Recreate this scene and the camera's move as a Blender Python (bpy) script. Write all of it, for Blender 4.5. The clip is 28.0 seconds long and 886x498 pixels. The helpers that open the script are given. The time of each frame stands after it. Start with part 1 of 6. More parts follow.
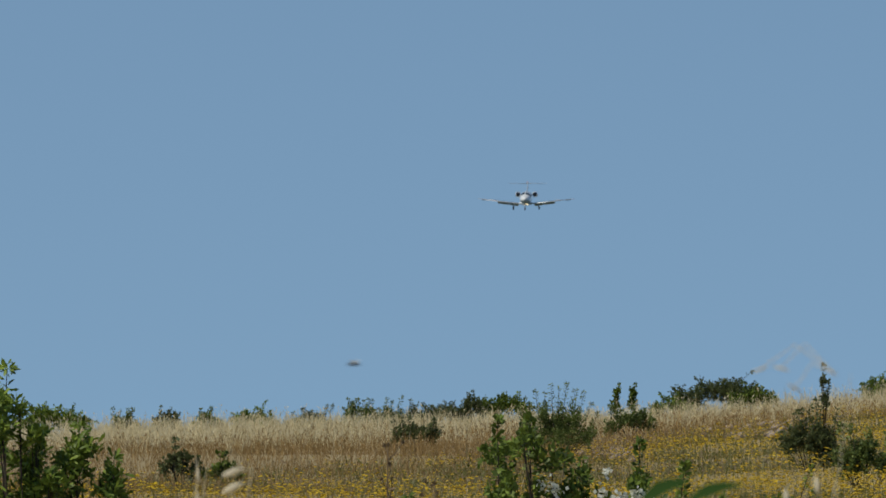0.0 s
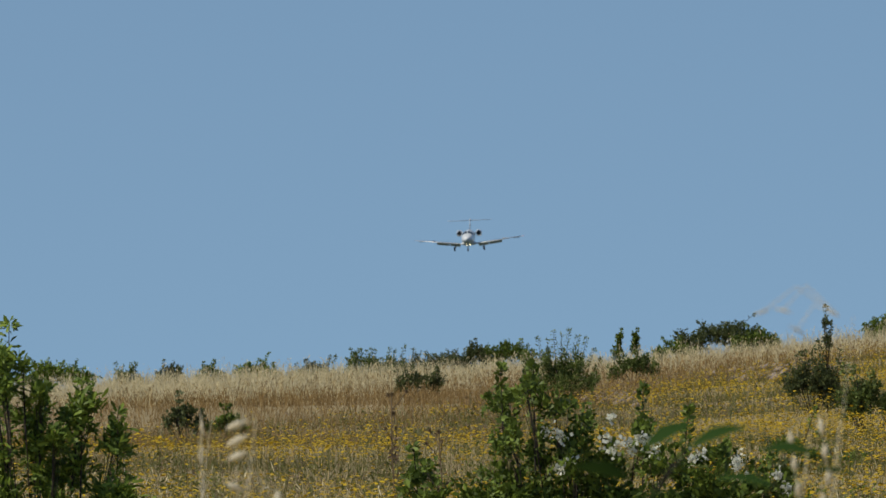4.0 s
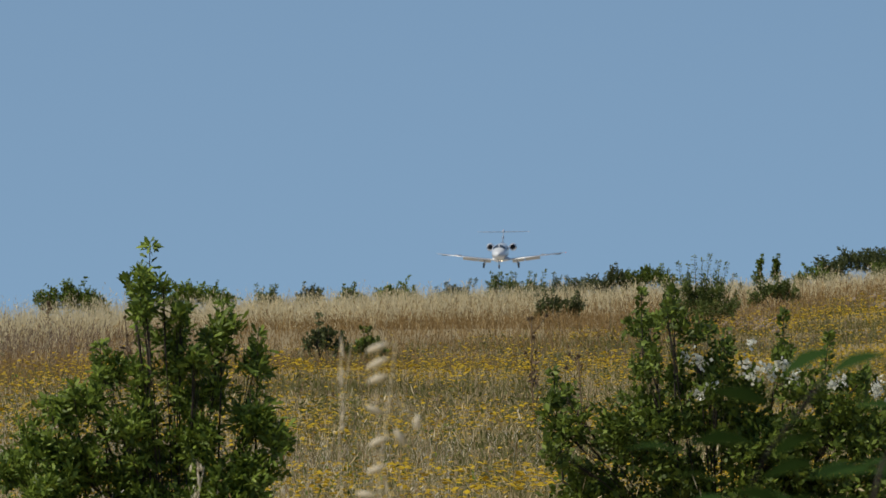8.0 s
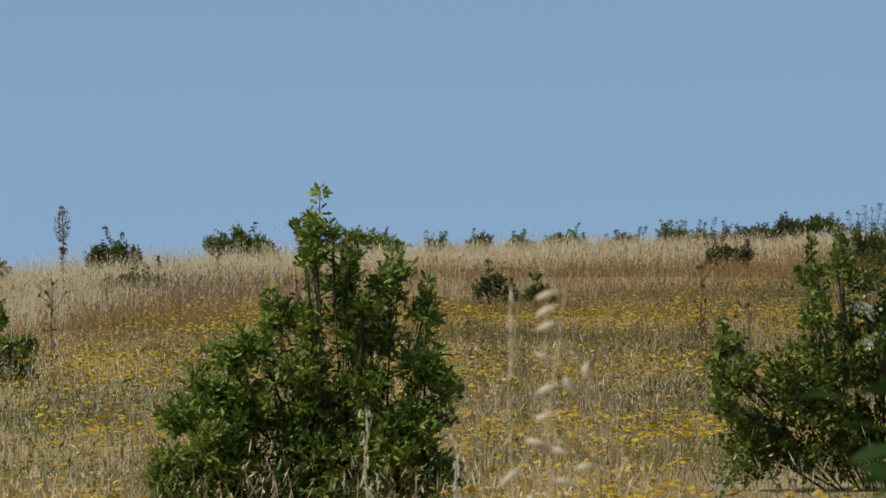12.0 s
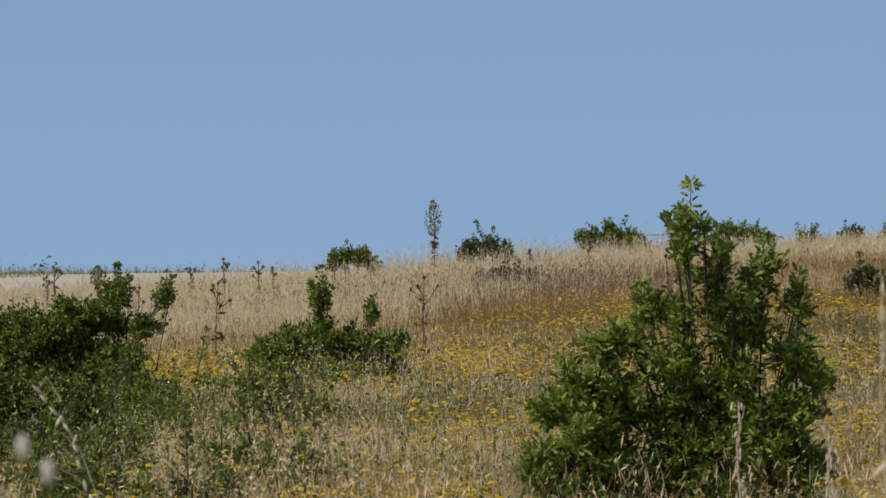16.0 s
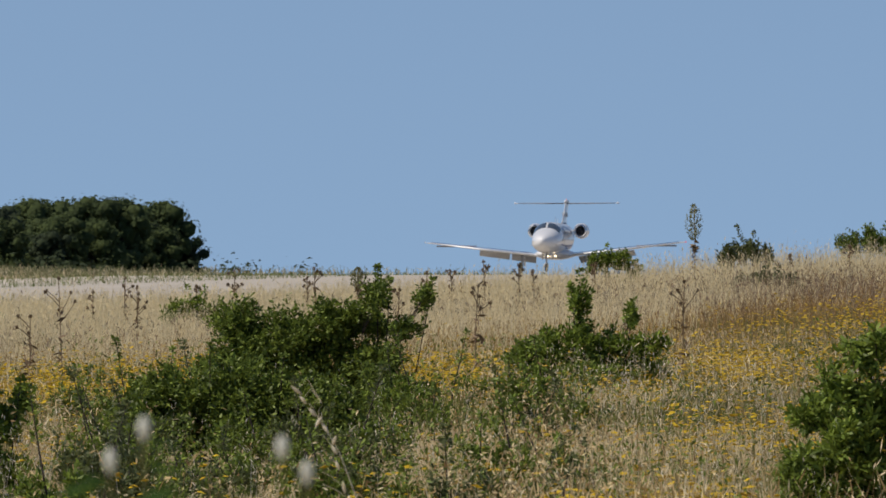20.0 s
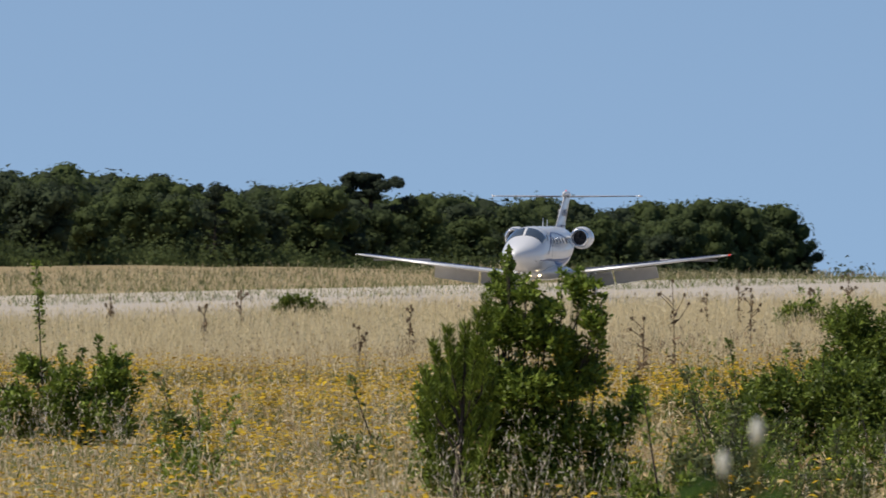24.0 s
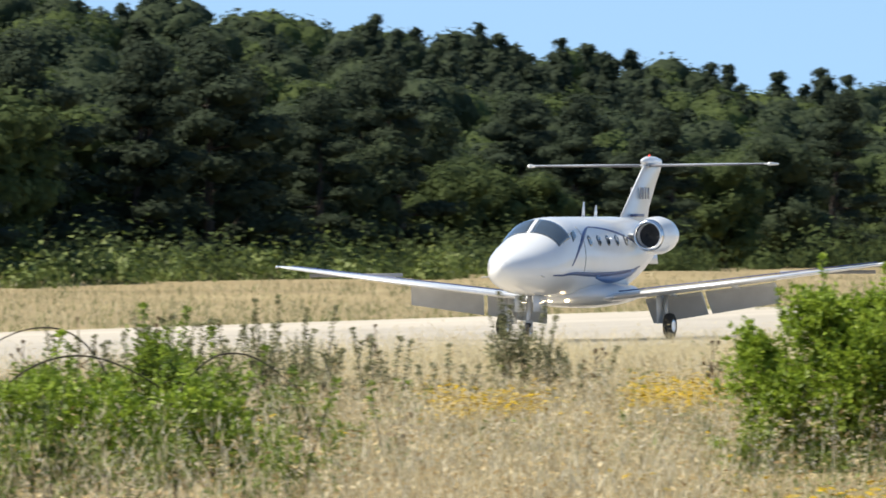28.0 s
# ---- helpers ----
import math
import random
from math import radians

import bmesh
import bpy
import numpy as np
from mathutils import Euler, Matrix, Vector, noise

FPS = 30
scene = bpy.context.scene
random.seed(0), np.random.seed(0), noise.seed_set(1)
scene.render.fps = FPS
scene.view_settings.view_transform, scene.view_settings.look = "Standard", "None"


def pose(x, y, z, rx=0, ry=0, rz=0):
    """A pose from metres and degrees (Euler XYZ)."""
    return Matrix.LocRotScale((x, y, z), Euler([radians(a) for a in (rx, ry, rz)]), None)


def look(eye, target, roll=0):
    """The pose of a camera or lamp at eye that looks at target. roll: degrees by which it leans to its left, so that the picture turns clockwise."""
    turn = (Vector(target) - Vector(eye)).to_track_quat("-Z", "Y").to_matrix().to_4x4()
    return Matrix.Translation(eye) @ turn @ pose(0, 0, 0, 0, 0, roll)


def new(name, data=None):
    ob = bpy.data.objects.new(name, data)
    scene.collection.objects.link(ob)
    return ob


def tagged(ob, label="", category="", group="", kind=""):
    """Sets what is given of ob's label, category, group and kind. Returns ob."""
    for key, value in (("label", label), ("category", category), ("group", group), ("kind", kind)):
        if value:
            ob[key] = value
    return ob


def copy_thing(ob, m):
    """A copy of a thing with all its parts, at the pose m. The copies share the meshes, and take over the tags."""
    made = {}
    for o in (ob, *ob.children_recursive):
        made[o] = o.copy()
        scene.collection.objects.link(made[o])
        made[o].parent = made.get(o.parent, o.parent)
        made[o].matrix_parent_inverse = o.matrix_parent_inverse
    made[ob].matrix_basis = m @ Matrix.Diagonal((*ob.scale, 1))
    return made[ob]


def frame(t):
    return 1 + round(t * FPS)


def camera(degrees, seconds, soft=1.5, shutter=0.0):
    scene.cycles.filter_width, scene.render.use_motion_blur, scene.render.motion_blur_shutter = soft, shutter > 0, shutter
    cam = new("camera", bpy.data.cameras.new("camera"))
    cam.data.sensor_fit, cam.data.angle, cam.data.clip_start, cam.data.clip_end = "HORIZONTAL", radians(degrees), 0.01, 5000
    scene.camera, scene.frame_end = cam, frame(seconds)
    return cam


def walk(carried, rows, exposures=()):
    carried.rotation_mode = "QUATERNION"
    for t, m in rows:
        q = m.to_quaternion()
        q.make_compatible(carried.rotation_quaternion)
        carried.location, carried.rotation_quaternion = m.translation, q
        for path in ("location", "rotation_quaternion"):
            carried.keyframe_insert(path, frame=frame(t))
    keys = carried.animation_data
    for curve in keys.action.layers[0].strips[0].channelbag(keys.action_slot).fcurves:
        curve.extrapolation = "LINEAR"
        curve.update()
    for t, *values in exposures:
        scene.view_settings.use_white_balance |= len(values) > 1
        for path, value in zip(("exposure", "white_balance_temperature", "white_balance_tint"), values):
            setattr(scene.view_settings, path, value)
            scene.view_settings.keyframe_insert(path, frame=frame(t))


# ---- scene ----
# ---- camera ----
# azimuths in degrees to the left of the runway's axis (+y), distances in metres from the eye
EYE = Vector((0, 0, 2.6))
cam = camera(4.5, 28.0, soft=1.5, shutter=0.2)
cam.data.dof.use_dof = True
cam.data.dof.focus_distance = 95
cam.data.dof.aperture_fstop = 40

# seconds, azimuth, elevation, roll
PATH = [
    (0, 2.865, 0.784, 0.03),
    (0.5, 2.950, 0.817, -0.29),
    (1, 2.911, 0.811, -0.69),
    (1.5, 2.856, 0.743, -1.00),
    (2, 2.837, 0.681, -1.18),
    (2.5, 2.818, 0.619, -1.17),
    (3, 2.831, 0.589, -1.15),
    (3.5, 2.840, 0.571, -1.11),
    (5.5, 3.017, 0.328, -0.81),
    (6, 3.026, 0.309, -0.64),
    (6.5, 3.049, 0.302, -0.48),
    (7, 3.270, 0.323, -0.51),
    (7.5, 3.534, 0.290, -0.52),
    (8, 3.591, 0.146, -0.61),
    (8.5, 3.667, 0.128, -0.69),
    (9, 3.811, 0.103, -0.66),
    (9.5, 3.987, 0.022, -0.62),
    (10, 4.042, -0.045, -0.39),
    (10.5, 4.153, -0.081, -0.31),
    (11, 4.295, -0.082, -0.24),
    (11.5, 4.356, -0.098, -0.21),
    (13.5, 5.170, -0.154, -0.46),
    (14, 5.536, -0.159, -0.40),
    (14.5, 5.978, -0.103, -0.41),
    (15, 6.273, -0.145, -0.49),
    (15.5, 6.344, -0.133, -0.56),
    (16, 6.342, -0.137, -0.59),
    (16.5, 6.374, -0.132, -0.53),
    (17, 6.392, -0.132, -0.44),
    (17.5, 6.403, -0.124, -0.36),
    (18, 6.453, -0.108, -0.29),
    (18.5, 6.660, -0.077, -0.32),
    (19, 6.997, -0.054, -0.37),
    (19.5, 7.359, -0.094, -0.30),
    (20, 7.665, -0.112, -0.18),
    (20.5, 7.873, -0.085, -0.13),
    (22.5, 9.317, -0.081, 0.02),
    (23, 9.767, -0.025, 0.11),
    (23.5, 10.245, -0.093, 0.14),
    (24, 10.784, -0.096, 0.11),
    (24.5, 11.368, -0.120, 0.18),
    (25, 11.933, -0.109, 0.09),
    (25.5, 12.771, -0.087, -0.04),
    (26, 13.590, -0.031, -0.17),
    (26.5, 14.755, -0.010, -0.18),
    (27, 15.706, -0.058, -0.21),
    (27.5, 16.940, -0.146, -0.32),
    (28, 18.369, -0.124, -0.47),
]


def aim(az, el):
    a, e = radians(az), radians(el)
    return EYE + 100 * Vector((-math.sin(a) * math.cos(e), math.cos(a) * math.cos(e), math.sin(e)))


walk(cam, [(t, look(EYE, aim(az, el), roll)) for t, az, el, roll in PATH],
     exposures=[(0, -0.12, 6500, 6), (2, -0.06, 6550, 6), (8, -0.08, 6610, 9), (10, -0.08, 6630, 10), (11, 0.0, 6650, 11), (14, 0.06, 6690, 14), (20, 0.06, 6690, 15),
                (22.5, 0.24, 6700, 15), (25, 0.22, 6650, 14), (26.2, 0.29, 6710, 12), (27, 0.64, 6890, 11), (28, 0.99, 6680, 9)])

# ---- light ----
SUN_AZ, SUN_EL = 114.0, 51.0   # the sun stands to the left, high
world = bpy.data.worlds.new("sky")
scene.world = world
world.use_nodes = True
wn = world.node_tree.nodes
wl = world.node_tree.links
sky = wn.new("ShaderNodeTexSky")
sky.sky_type = 'NISHITA'
sky.sun_disc = False
sky.sun_elevation = radians(SUN_EL)
sky.sun_rotation = radians(-SUN_AZ)
sky.altitude = 2000
sky.air_density = 1.0
sky.dust_density = 0.2
sky.ozone_density = 3.0
# dry clear air: the deep blue reaches down to the horizon
lift = wn.new("ShaderNodeVectorMath")
lift.operation = 'ADD'
lift.inputs[1].default_value = (0, 0, 0.19)
gen = wn.new("ShaderNodeTexCoord")
wl.new(gen.outputs["Generated"], lift.inputs[0])
wl.new(lift.outputs[0], sky.inputs[0])
tint = wn.new("ShaderNodeMix")
tint.data_type, tint.blend_type = 'RGBA', 'MULTIPLY'
tint.inputs[0].default_value = 1.0
tint.inputs[7].default_value = (1.08, 1.06, 0.95, 1)
wl.new(sky.outputs[0], tint.inputs[6])
wl.new(tint.outputs[2], wn["Background"].inputs[0])
wn["Background"].inputs[1].default_value = 0.115
sun = new("sun", bpy.data.lights.new("sun", 'SUN'))
sun.data.energy = 3.7
sun.data.angle = radians(0.55)
sun.data.color = (1.0, 0.93, 0.80)
sa, se = radians(SUN_AZ), radians(SUN_EL)
sun.matrix_world = look(Vector((-math.sin(sa) * math.cos(se), math.cos(sa) * math.cos(se), math.sin(se))) * 50, (0, 0, 0))


# ---- materials ----
def nodes_of(name):
    m = bpy.data.materials.new(name)
    m.use_nodes = True
    nt = m.node_tree
    return m, nt.nodes, nt.links, nt.nodes["Principled BSDF"]


def ramp(n, stops):
    r = n.new("ShaderNodeValToRGB")
    e = r.color_ramp.elements
    while len(e) < len(stops):
        e.new(0.5)
    for i, (p, c) in enumerate(stops):
        e[i].position, e[i].color = p, (*c, 1)
    return r


def foliage(name, colours, lit=0.35, rough=0.55, patch=0.0, spread=1.0, gloss=0.3, grain=1.3, differ=0.0, relief=0.0):
    """Leaf, blade or petal: colours from dark to light by island, slow patches, some light let through."""
    m, n, l, b = nodes_of(name)
    geo = n.new("ShaderNodeNewGeometry")
    tex = n.new("ShaderNodeTexNoise")
    tex.inputs["Scale"].default_value = grain
    tex.inputs["Detail"].default_value = 3
    mix = n.new("ShaderNodeMath")
    mix.operation = 'MULTIPLY_ADD'
    co = n.new("ShaderNodeTexCoord")
    l.new(co.outputs["Object"], tex.inputs["Vector"])
    l.new(geo.outputs["Random Per Island"], mix.inputs[0])
    mix.inputs[1].default_value = spread * (1 - patch)
    pm = n.new("ShaderNodeMath")
    pm.operation = 'MULTIPLY'
    l.new(tex.outputs["Fac"], pm.inputs[0])
    pm.inputs[1].default_value = patch
    l.new(pm.outputs[0], mix.inputs[2])
    r = ramp(n, [(i / (len(colours) - 1), c) for i, c in enumerate(colours)])
    # plants differ from one another
    own, shift = n.new("ShaderNodeObjectInfo"), n.new("ShaderNodeMath")
    shift.operation = 'MULTIPLY_ADD'
    l.new(own.outputs["Random"], shift.inputs[0])
    shift.inputs[1].default_value = differ
    l.new(mix.outputs[0], shift.inputs[2])
    l.new(shift.outputs[0], r.inputs[0])
    if relief:
        # leaf clusters too fine to build
        fine, spot_ = n.new("ShaderNodeTexNoise"), n.new("ShaderNodeMath")
        fine.inputs["Scale"].default_value, fine.inputs["Detail"].default_value = 2.6, 5
        l.new(co.outputs["Object"], fine.inputs["Vector"])
        spot_.operation = 'MULTIPLY_ADD'
        l.new(fine.outputs["Fac"], spot_.inputs[0])
        spot_.inputs[1].default_value = 1.5
        l.new(shift.outputs[0], spot_.inputs[2])
        less = n.new("ShaderNodeMath")
        less.operation = 'SUBTRACT'
        l.new(spot_.outputs[0], less.inputs[0])
        less.inputs[1].default_value = 0.75
        l.new(less.outputs[0], r.inputs[0])
        bp = n.new("ShaderNodeBump")
        bp.inputs["Strength"].default_value, bp.inputs["Distance"].default_value = relief, 0.4
        l.new(fine.outputs["Fac"], bp.inputs["Height"])
        l.new(bp.outputs[0], b.inputs["Normal"])
    l.new(r.outputs[0], b.inputs["Base Color"])
    b.inputs["Roughness"].default_value = rough
    b.inputs["Specular IOR Level"].default_value = gloss
    if lit:
        tr = n.new("ShaderNodeBsdfTranslucent")
        l.new(r.outputs[0], tr.inputs[0])
        ms = n.new("ShaderNodeMixShader")
        ms.inputs[0].default_value = lit
        l.new(b.outputs[0], ms.inputs[1])
        l.new(tr.outputs[0], ms.inputs[2])
        l.new(ms.outputs[0], n["Material Output"].inputs[0])
    return m


def paint(name, colour, rough=0.35, metal=0.0, grain=0.06, scale=2.0, bump=0.0, coat=0.0):
    """Paint, metal, rubber: one colour with slow dirt and fine grain."""
    m, n, l, b = nodes_of(name)
    co = n.new("ShaderNodeTexCoord")
    t1 = n.new("ShaderNodeTexNoise")
    t1.inputs["Scale"].default_value, t1.inputs["Detail"].default_value = scale, 6
    l.new(co.outputs["Object"], t1.inputs["Vector"])
    r = ramp(n, [(0.3, tuple(c * (1 - grain) for c in colour)), (0.7, tuple(min(1, c * (1 + grain)) for c in colour))])
    l.new(t1.outputs["Fac"], r.inputs[0])
    l.new(r.outputs[0], b.inputs["Base Color"])
    b.inputs["Roughness"].default_value, b.inputs["Metallic"].default_value = rough, metal
    b.inputs["Coat Weight"].default_value = coat
    b.inputs["Coat Roughness"].default_value = 0.08
    if bump:
        bp = n.new("ShaderNodeBump")
        bp.inputs["Strength"].default_value = bump
        l.new(t1.outputs["Fac"], bp.inputs["Height"])
        l.new(bp.outputs[0], b.inputs["Normal"])
    return m


def glow(name, colour, strength):
    m, n, l, b = nodes_of(name)
    b.inputs["Base Color"].default_value = (*colour, 1)
    b.inputs["Emission Color"].default_value = (*colour, 1)
    b.inputs["Emission Strength"].default_value = strength
    return m


def soil_material():
    m, n, l, b = nodes_of("dry_soil")
    co = n.new("ShaderNodeTexCoord")
    big, fine = n.new("ShaderNodeTexNoise"), n.new("ShaderNodeTexNoise")
    big.inputs["Scale"].default_value, big.inputs["Detail"].default_value = 0.09, 5
    fine.inputs["Scale"].default_value, fine.inputs["Detail"].default_value = 6.0, 8
    for t in (big, fine):
        l.new(co.outputs["Object"], t.inputs["Vector"])
    ad = n.new("ShaderNodeMath")
    ad.operation = 'MULTIPLY_ADD'
    l.new(fine.outputs["Fac"], ad.inputs[0])
    ad.inputs[1].default_value = 0.6
    hb = n.new("ShaderNodeMath")
    hb.operation = 'MULTIPLY'
    hb.inputs[1].default_value = 0.45
    l.new(big.outputs["Fac"], hb.inputs[0])
    l.new(hb.outputs[0], ad.inputs[2])
    r = ramp(n, [(0.3, (0.15, 0.11, 0.05)), (0.5, (0.27, 0.205, 0.095)), (0.7, (0.42, 0.33, 0.17))])
    l.new(ad.outputs[0], r.inputs[0])
    # darker ground in the wood; unseen scrub tone added under the approach cuts bounced light
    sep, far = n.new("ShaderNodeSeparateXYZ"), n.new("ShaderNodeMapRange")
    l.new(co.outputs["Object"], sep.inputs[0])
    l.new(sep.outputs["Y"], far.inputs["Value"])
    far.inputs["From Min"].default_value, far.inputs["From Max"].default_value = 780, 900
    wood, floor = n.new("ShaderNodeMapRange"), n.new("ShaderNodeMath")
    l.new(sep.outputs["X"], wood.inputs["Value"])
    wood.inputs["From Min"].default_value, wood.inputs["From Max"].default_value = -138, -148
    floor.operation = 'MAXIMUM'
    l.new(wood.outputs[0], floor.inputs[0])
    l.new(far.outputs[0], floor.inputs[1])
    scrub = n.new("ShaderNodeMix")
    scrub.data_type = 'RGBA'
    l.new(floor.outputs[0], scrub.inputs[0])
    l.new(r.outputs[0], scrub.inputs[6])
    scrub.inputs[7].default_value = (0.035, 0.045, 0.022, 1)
    l.new(scrub.outputs[2], b.inputs["Base Color"])
    b.inputs["Roughness"].default_value = 0.95
    bp = n.new("ShaderNodeBump")
    bp.inputs["Strength"].default_value = 0.6
    l.new(fine.outputs["Fac"], bp.inputs["Height"])
    l.new(bp.outputs[0], b.inputs["Normal"])
    return m


def runway_material():
    m, n, l, b = nodes_of("old_asphalt")
    co = n.new("ShaderNodeTexCoord")
    mp = n.new("ShaderNodeMapping")
    mp.inputs["Scale"].default_value = (0.5, 0.03, 1)
    l.new(co.outputs["Object"], mp.inputs["Vector"])
    streak, fine = n.new("ShaderNodeTexNoise"), n.new("ShaderNodeTexNoise")
    streak.inputs["Scale"].default_value, streak.inputs["Detail"].default_value = 1.0, 6
    fine.inputs["Scale"].default_value, fine.inputs["Detail"].default_value = 5.0, 8
    l.new(mp.outputs[0], streak.inputs["Vector"])
    l.new(co.outputs["Object"], fine.inputs["Vector"])
    ad = n.new("ShaderNodeMath")
    ad.operation = 'ADD'
    l.new(streak.outputs["Fac"], ad.inputs[0])
    l.new(fine.outputs["Fac"], ad.inputs[1])
    r = ramp(n, [(0.35, (0.35, 0.31, 0.25)), (0.65, (0.49, 0.445, 0.37))])
    hb = n.new("ShaderNodeMath")
    hb.operation = 'MULTIPLY'
    hb.inputs[1].default_value = 0.5
    l.new(ad.outputs[0], hb.inputs[0])
    l.new(hb.outputs[0], r.inputs[0])
    l.new(r.outputs[0], b.inputs["Base Color"])
    b.inputs["Roughness"].default_value = 0.85
    return m


SOIL, RUNWAY = soil_material(), runway_material()
STRAW = foliage("straw_grass", [(0.49, 0.39, 0.20), (0.785, 0.68, 0.425), (0.895, 0.815, 0.58)], 0.45, 0.7, 0.5, gloss=0.1, grain=0.5)
WITHERED = foliage("withered_weed", [(0.10, 0.065, 0.045), (0.20, 0.14, 0.10), (0.33, 0.25, 0.18)], 0.2, 0.8, 0.3, gloss=0.1)
RUSSET = foliage("russet_grass", [(0.14, 0.085, 0.035), (0.30, 0.19, 0.075), (0.48, 0.34, 0.155)], 0.25, 0.7, 0.35, gloss=0.1)
OAT = foliage("oat_grass", [(0.19, 0.11, 0.045), (0.47, 0.325, 0.145), (0.77, 0.62, 0.345), (0.92, 0.83, 0.59)], 0.4, 0.55, 0.2, gloss=0.2)
HERB = foliage("grey_green_herb", [(0.075, 0.08, 0.022), (0.15, 0.15, 0.045), (0.26, 0.255, 0.10)], 0.35, 0.7, 0.3, gloss=0.1)
PETAL = foliage("yellow_flower", [(0.22, 0.15, 0.02), (0.36, 0.24, 0.018), (0.50, 0.34, 0.022), (0.66, 0.47, 0.035)], 0.15, 0.7, 0.35, gloss=0.1)
LEAF_OAK = foliage("oak_leaf", [(0.045, 0.066, 0.012), (0.14, 0.205, 0.030), (0.32, 0.41, 0.065)], 0.28, 0.5, 0.3, gloss=0.25)
LEAF_DARK = foliage("thorn_leaf", [(0.035, 0.053, 0.010), (0.11, 0.16, 0.025), (0.28, 0.36, 0.06)], 0.28, 0.5, 0.3, gloss=0.25)
LEAF_LIGHT = foliage("light_leaf", [(0.06, 0.095, 0.012), (0.17, 0.248, 0.027), (0.34, 0.44, 0.065)], 0.38, 0.45, 0.3, gloss=0.35)
LEAF_FRESH = foliage("fresh_leaf", [(0.09, 0.14, 0.013), (0.24, 0.34, 0.034), (0.45, 0.56, 0.09)], 0.42, 0.45, 0.3, gloss=0.35)
PALE = foliage("pale_grass", [(0.28, 0.215, 0.115), (0.60, 0.51, 0.315), (0.86, 0.80, 0.60)], 0.45, 0.6, 0.25, gloss=0.15)
LEAF_OLIVE = foliage("olive_leaf", [(0.045, 0.06, 0.02), (0.10, 0.125, 0.045), (0.19, 0.21, 0.085)], 0.35, 0.5, 0.3)
# distance haze is put into these leaf colours: bluish, with lifted darks
HAZY_WOOD = foliage("hazy_wood_leaf", [(0.048, 0.063, 0.042), (0.055, 0.073, 0.044), (0.062, 0.083, 0.046), (0.075, 0.10, 0.05)], 0.38, 0.7, 0.85, gloss=0.04, grain=0.12, differ=0.3, relief=0.55)
HAZY_WOOD_PALE = foliage("hazy_pale_wood_leaf", [(0.056, 0.076, 0.040), (0.066, 0.090, 0.041), (0.080, 0.108, 0.043), (0.10, 0.132, 0.046)], 0.38, 0.7, 0.8, gloss=0.04, grain=0.2, differ=0.3, relief=0.55)
HAZY_PINE = foliage("hazy_pine_needles", [(0.036, 0.048, 0.034), (0.042, 0.056, 0.036), (0.050, 0.067, 0.040)], 0.3, 0.7, 0.85, gloss=0.04, grain=0.12, differ=0.3, relief=0.55)
FIELD = foliage("field_stems", [(0.14, 0.10, 0.03), (0.31, 0.225, 0.07), (0.57, 0.44, 0.18)], 0.35, 0.7, 0.4, gloss=0.1)
LEAF_WEED = foliage("weed_leaf", [(0.045, 0.068, 0.016), (0.125, 0.17, 0.04), (0.30, 0.35, 0.12)], 0.35, 0.55, 0.3, gloss=0.25)
SAGE = foliage("sage_leaf", [(0.10, 0.11, 0.05), (0.21, 0.215, 0.11), (0.36, 0.36, 0.21)], 0.3, 0.7, 0.3, gloss=0.1)
OAT_PALE = foliage("pale_oat_husk", [(0.66, 0.57, 0.40), (0.82, 0.74, 0.57), (0.92, 0.87, 0.74)], 0.4, 0.5, 0.1)
BARK = paint("bark", (0.04, 0.031, 0.024), 0.9, grain=0.35, scale=9, bump=0.5)
DRY_STALK = foliage("dry_stalk", [(0.09, 0.06, 0.035), (0.17, 0.12, 0.07), (0.26, 0.19, 0.12)], 0.0, 0.8, 0.2)
BLOSSOM = foliage("white_blossom", [(0.62, 0.63, 0.5), (0.78, 0.78, 0.68), (0.9, 0.9, 0.84)], 0.35, 0.6, 0.1)
STONE = paint("brown_stone", (0.30, 0.235, 0.19), 0.95, grain=0.4, scale=6, bump=0.6)


# ---- mesh helpers ----
def np_mesh(name, verts, faces):
    """A mesh from arrays: verts n x 3, faces m x 3 or m x 4."""
    verts, faces = np.asarray(verts, dtype=np.float32), np.asarray(faces, dtype=np.int32)
    me = bpy.data.meshes.new(name)
    k = faces.shape[1]
    me.vertices.add(len(verts))
    me.vertices.foreach_set("co", verts.ravel())
    me.loops.add(faces.size)
    me.loops.foreach_set("vertex_index", faces.ravel())
    me.polygons.add(len(faces))
    me.polygons.foreach_set("loop_start", np.arange(0, faces.size, k, dtype=np.int32))
    me.polygons.foreach_set("loop_total", np.full(len(faces), k, dtype=np.int32))
    me.update(calc_edges=True)
    return me


def np_part(name, verts, faces, material, parent=None, label="", smooth=False):
    me = np_mesh(name, verts, faces)
    me.materials.append(material)
    if smooth:
        me.polygons.foreach_set("use_smooth", np.ones(len(me.polygons), dtype=bool))
    ob = new(name, me)
    if parent:
        ob.parent = parent
    return tagged(ob, label)


def part(name, bm, material, parent=None, label="", smooth=True):
    bmesh.ops.recalc_face_normals(bm, faces=bm.faces)
    me = bpy.data.meshes.new(name)
    bm.to_mesh(me)
    bm.free()
    me.materials.append(material)
    if smooth:
        me.polygons.foreach_set("use_smooth", np.ones(len(me.polygons), dtype=bool))
    ob = new(name, me)
    if parent:
        ob.parent = parent
    return tagged(ob, label)


def smooth01(a):
    a = np.clip(a, 0, 1)
    return a * a * (3 - 2 * a)


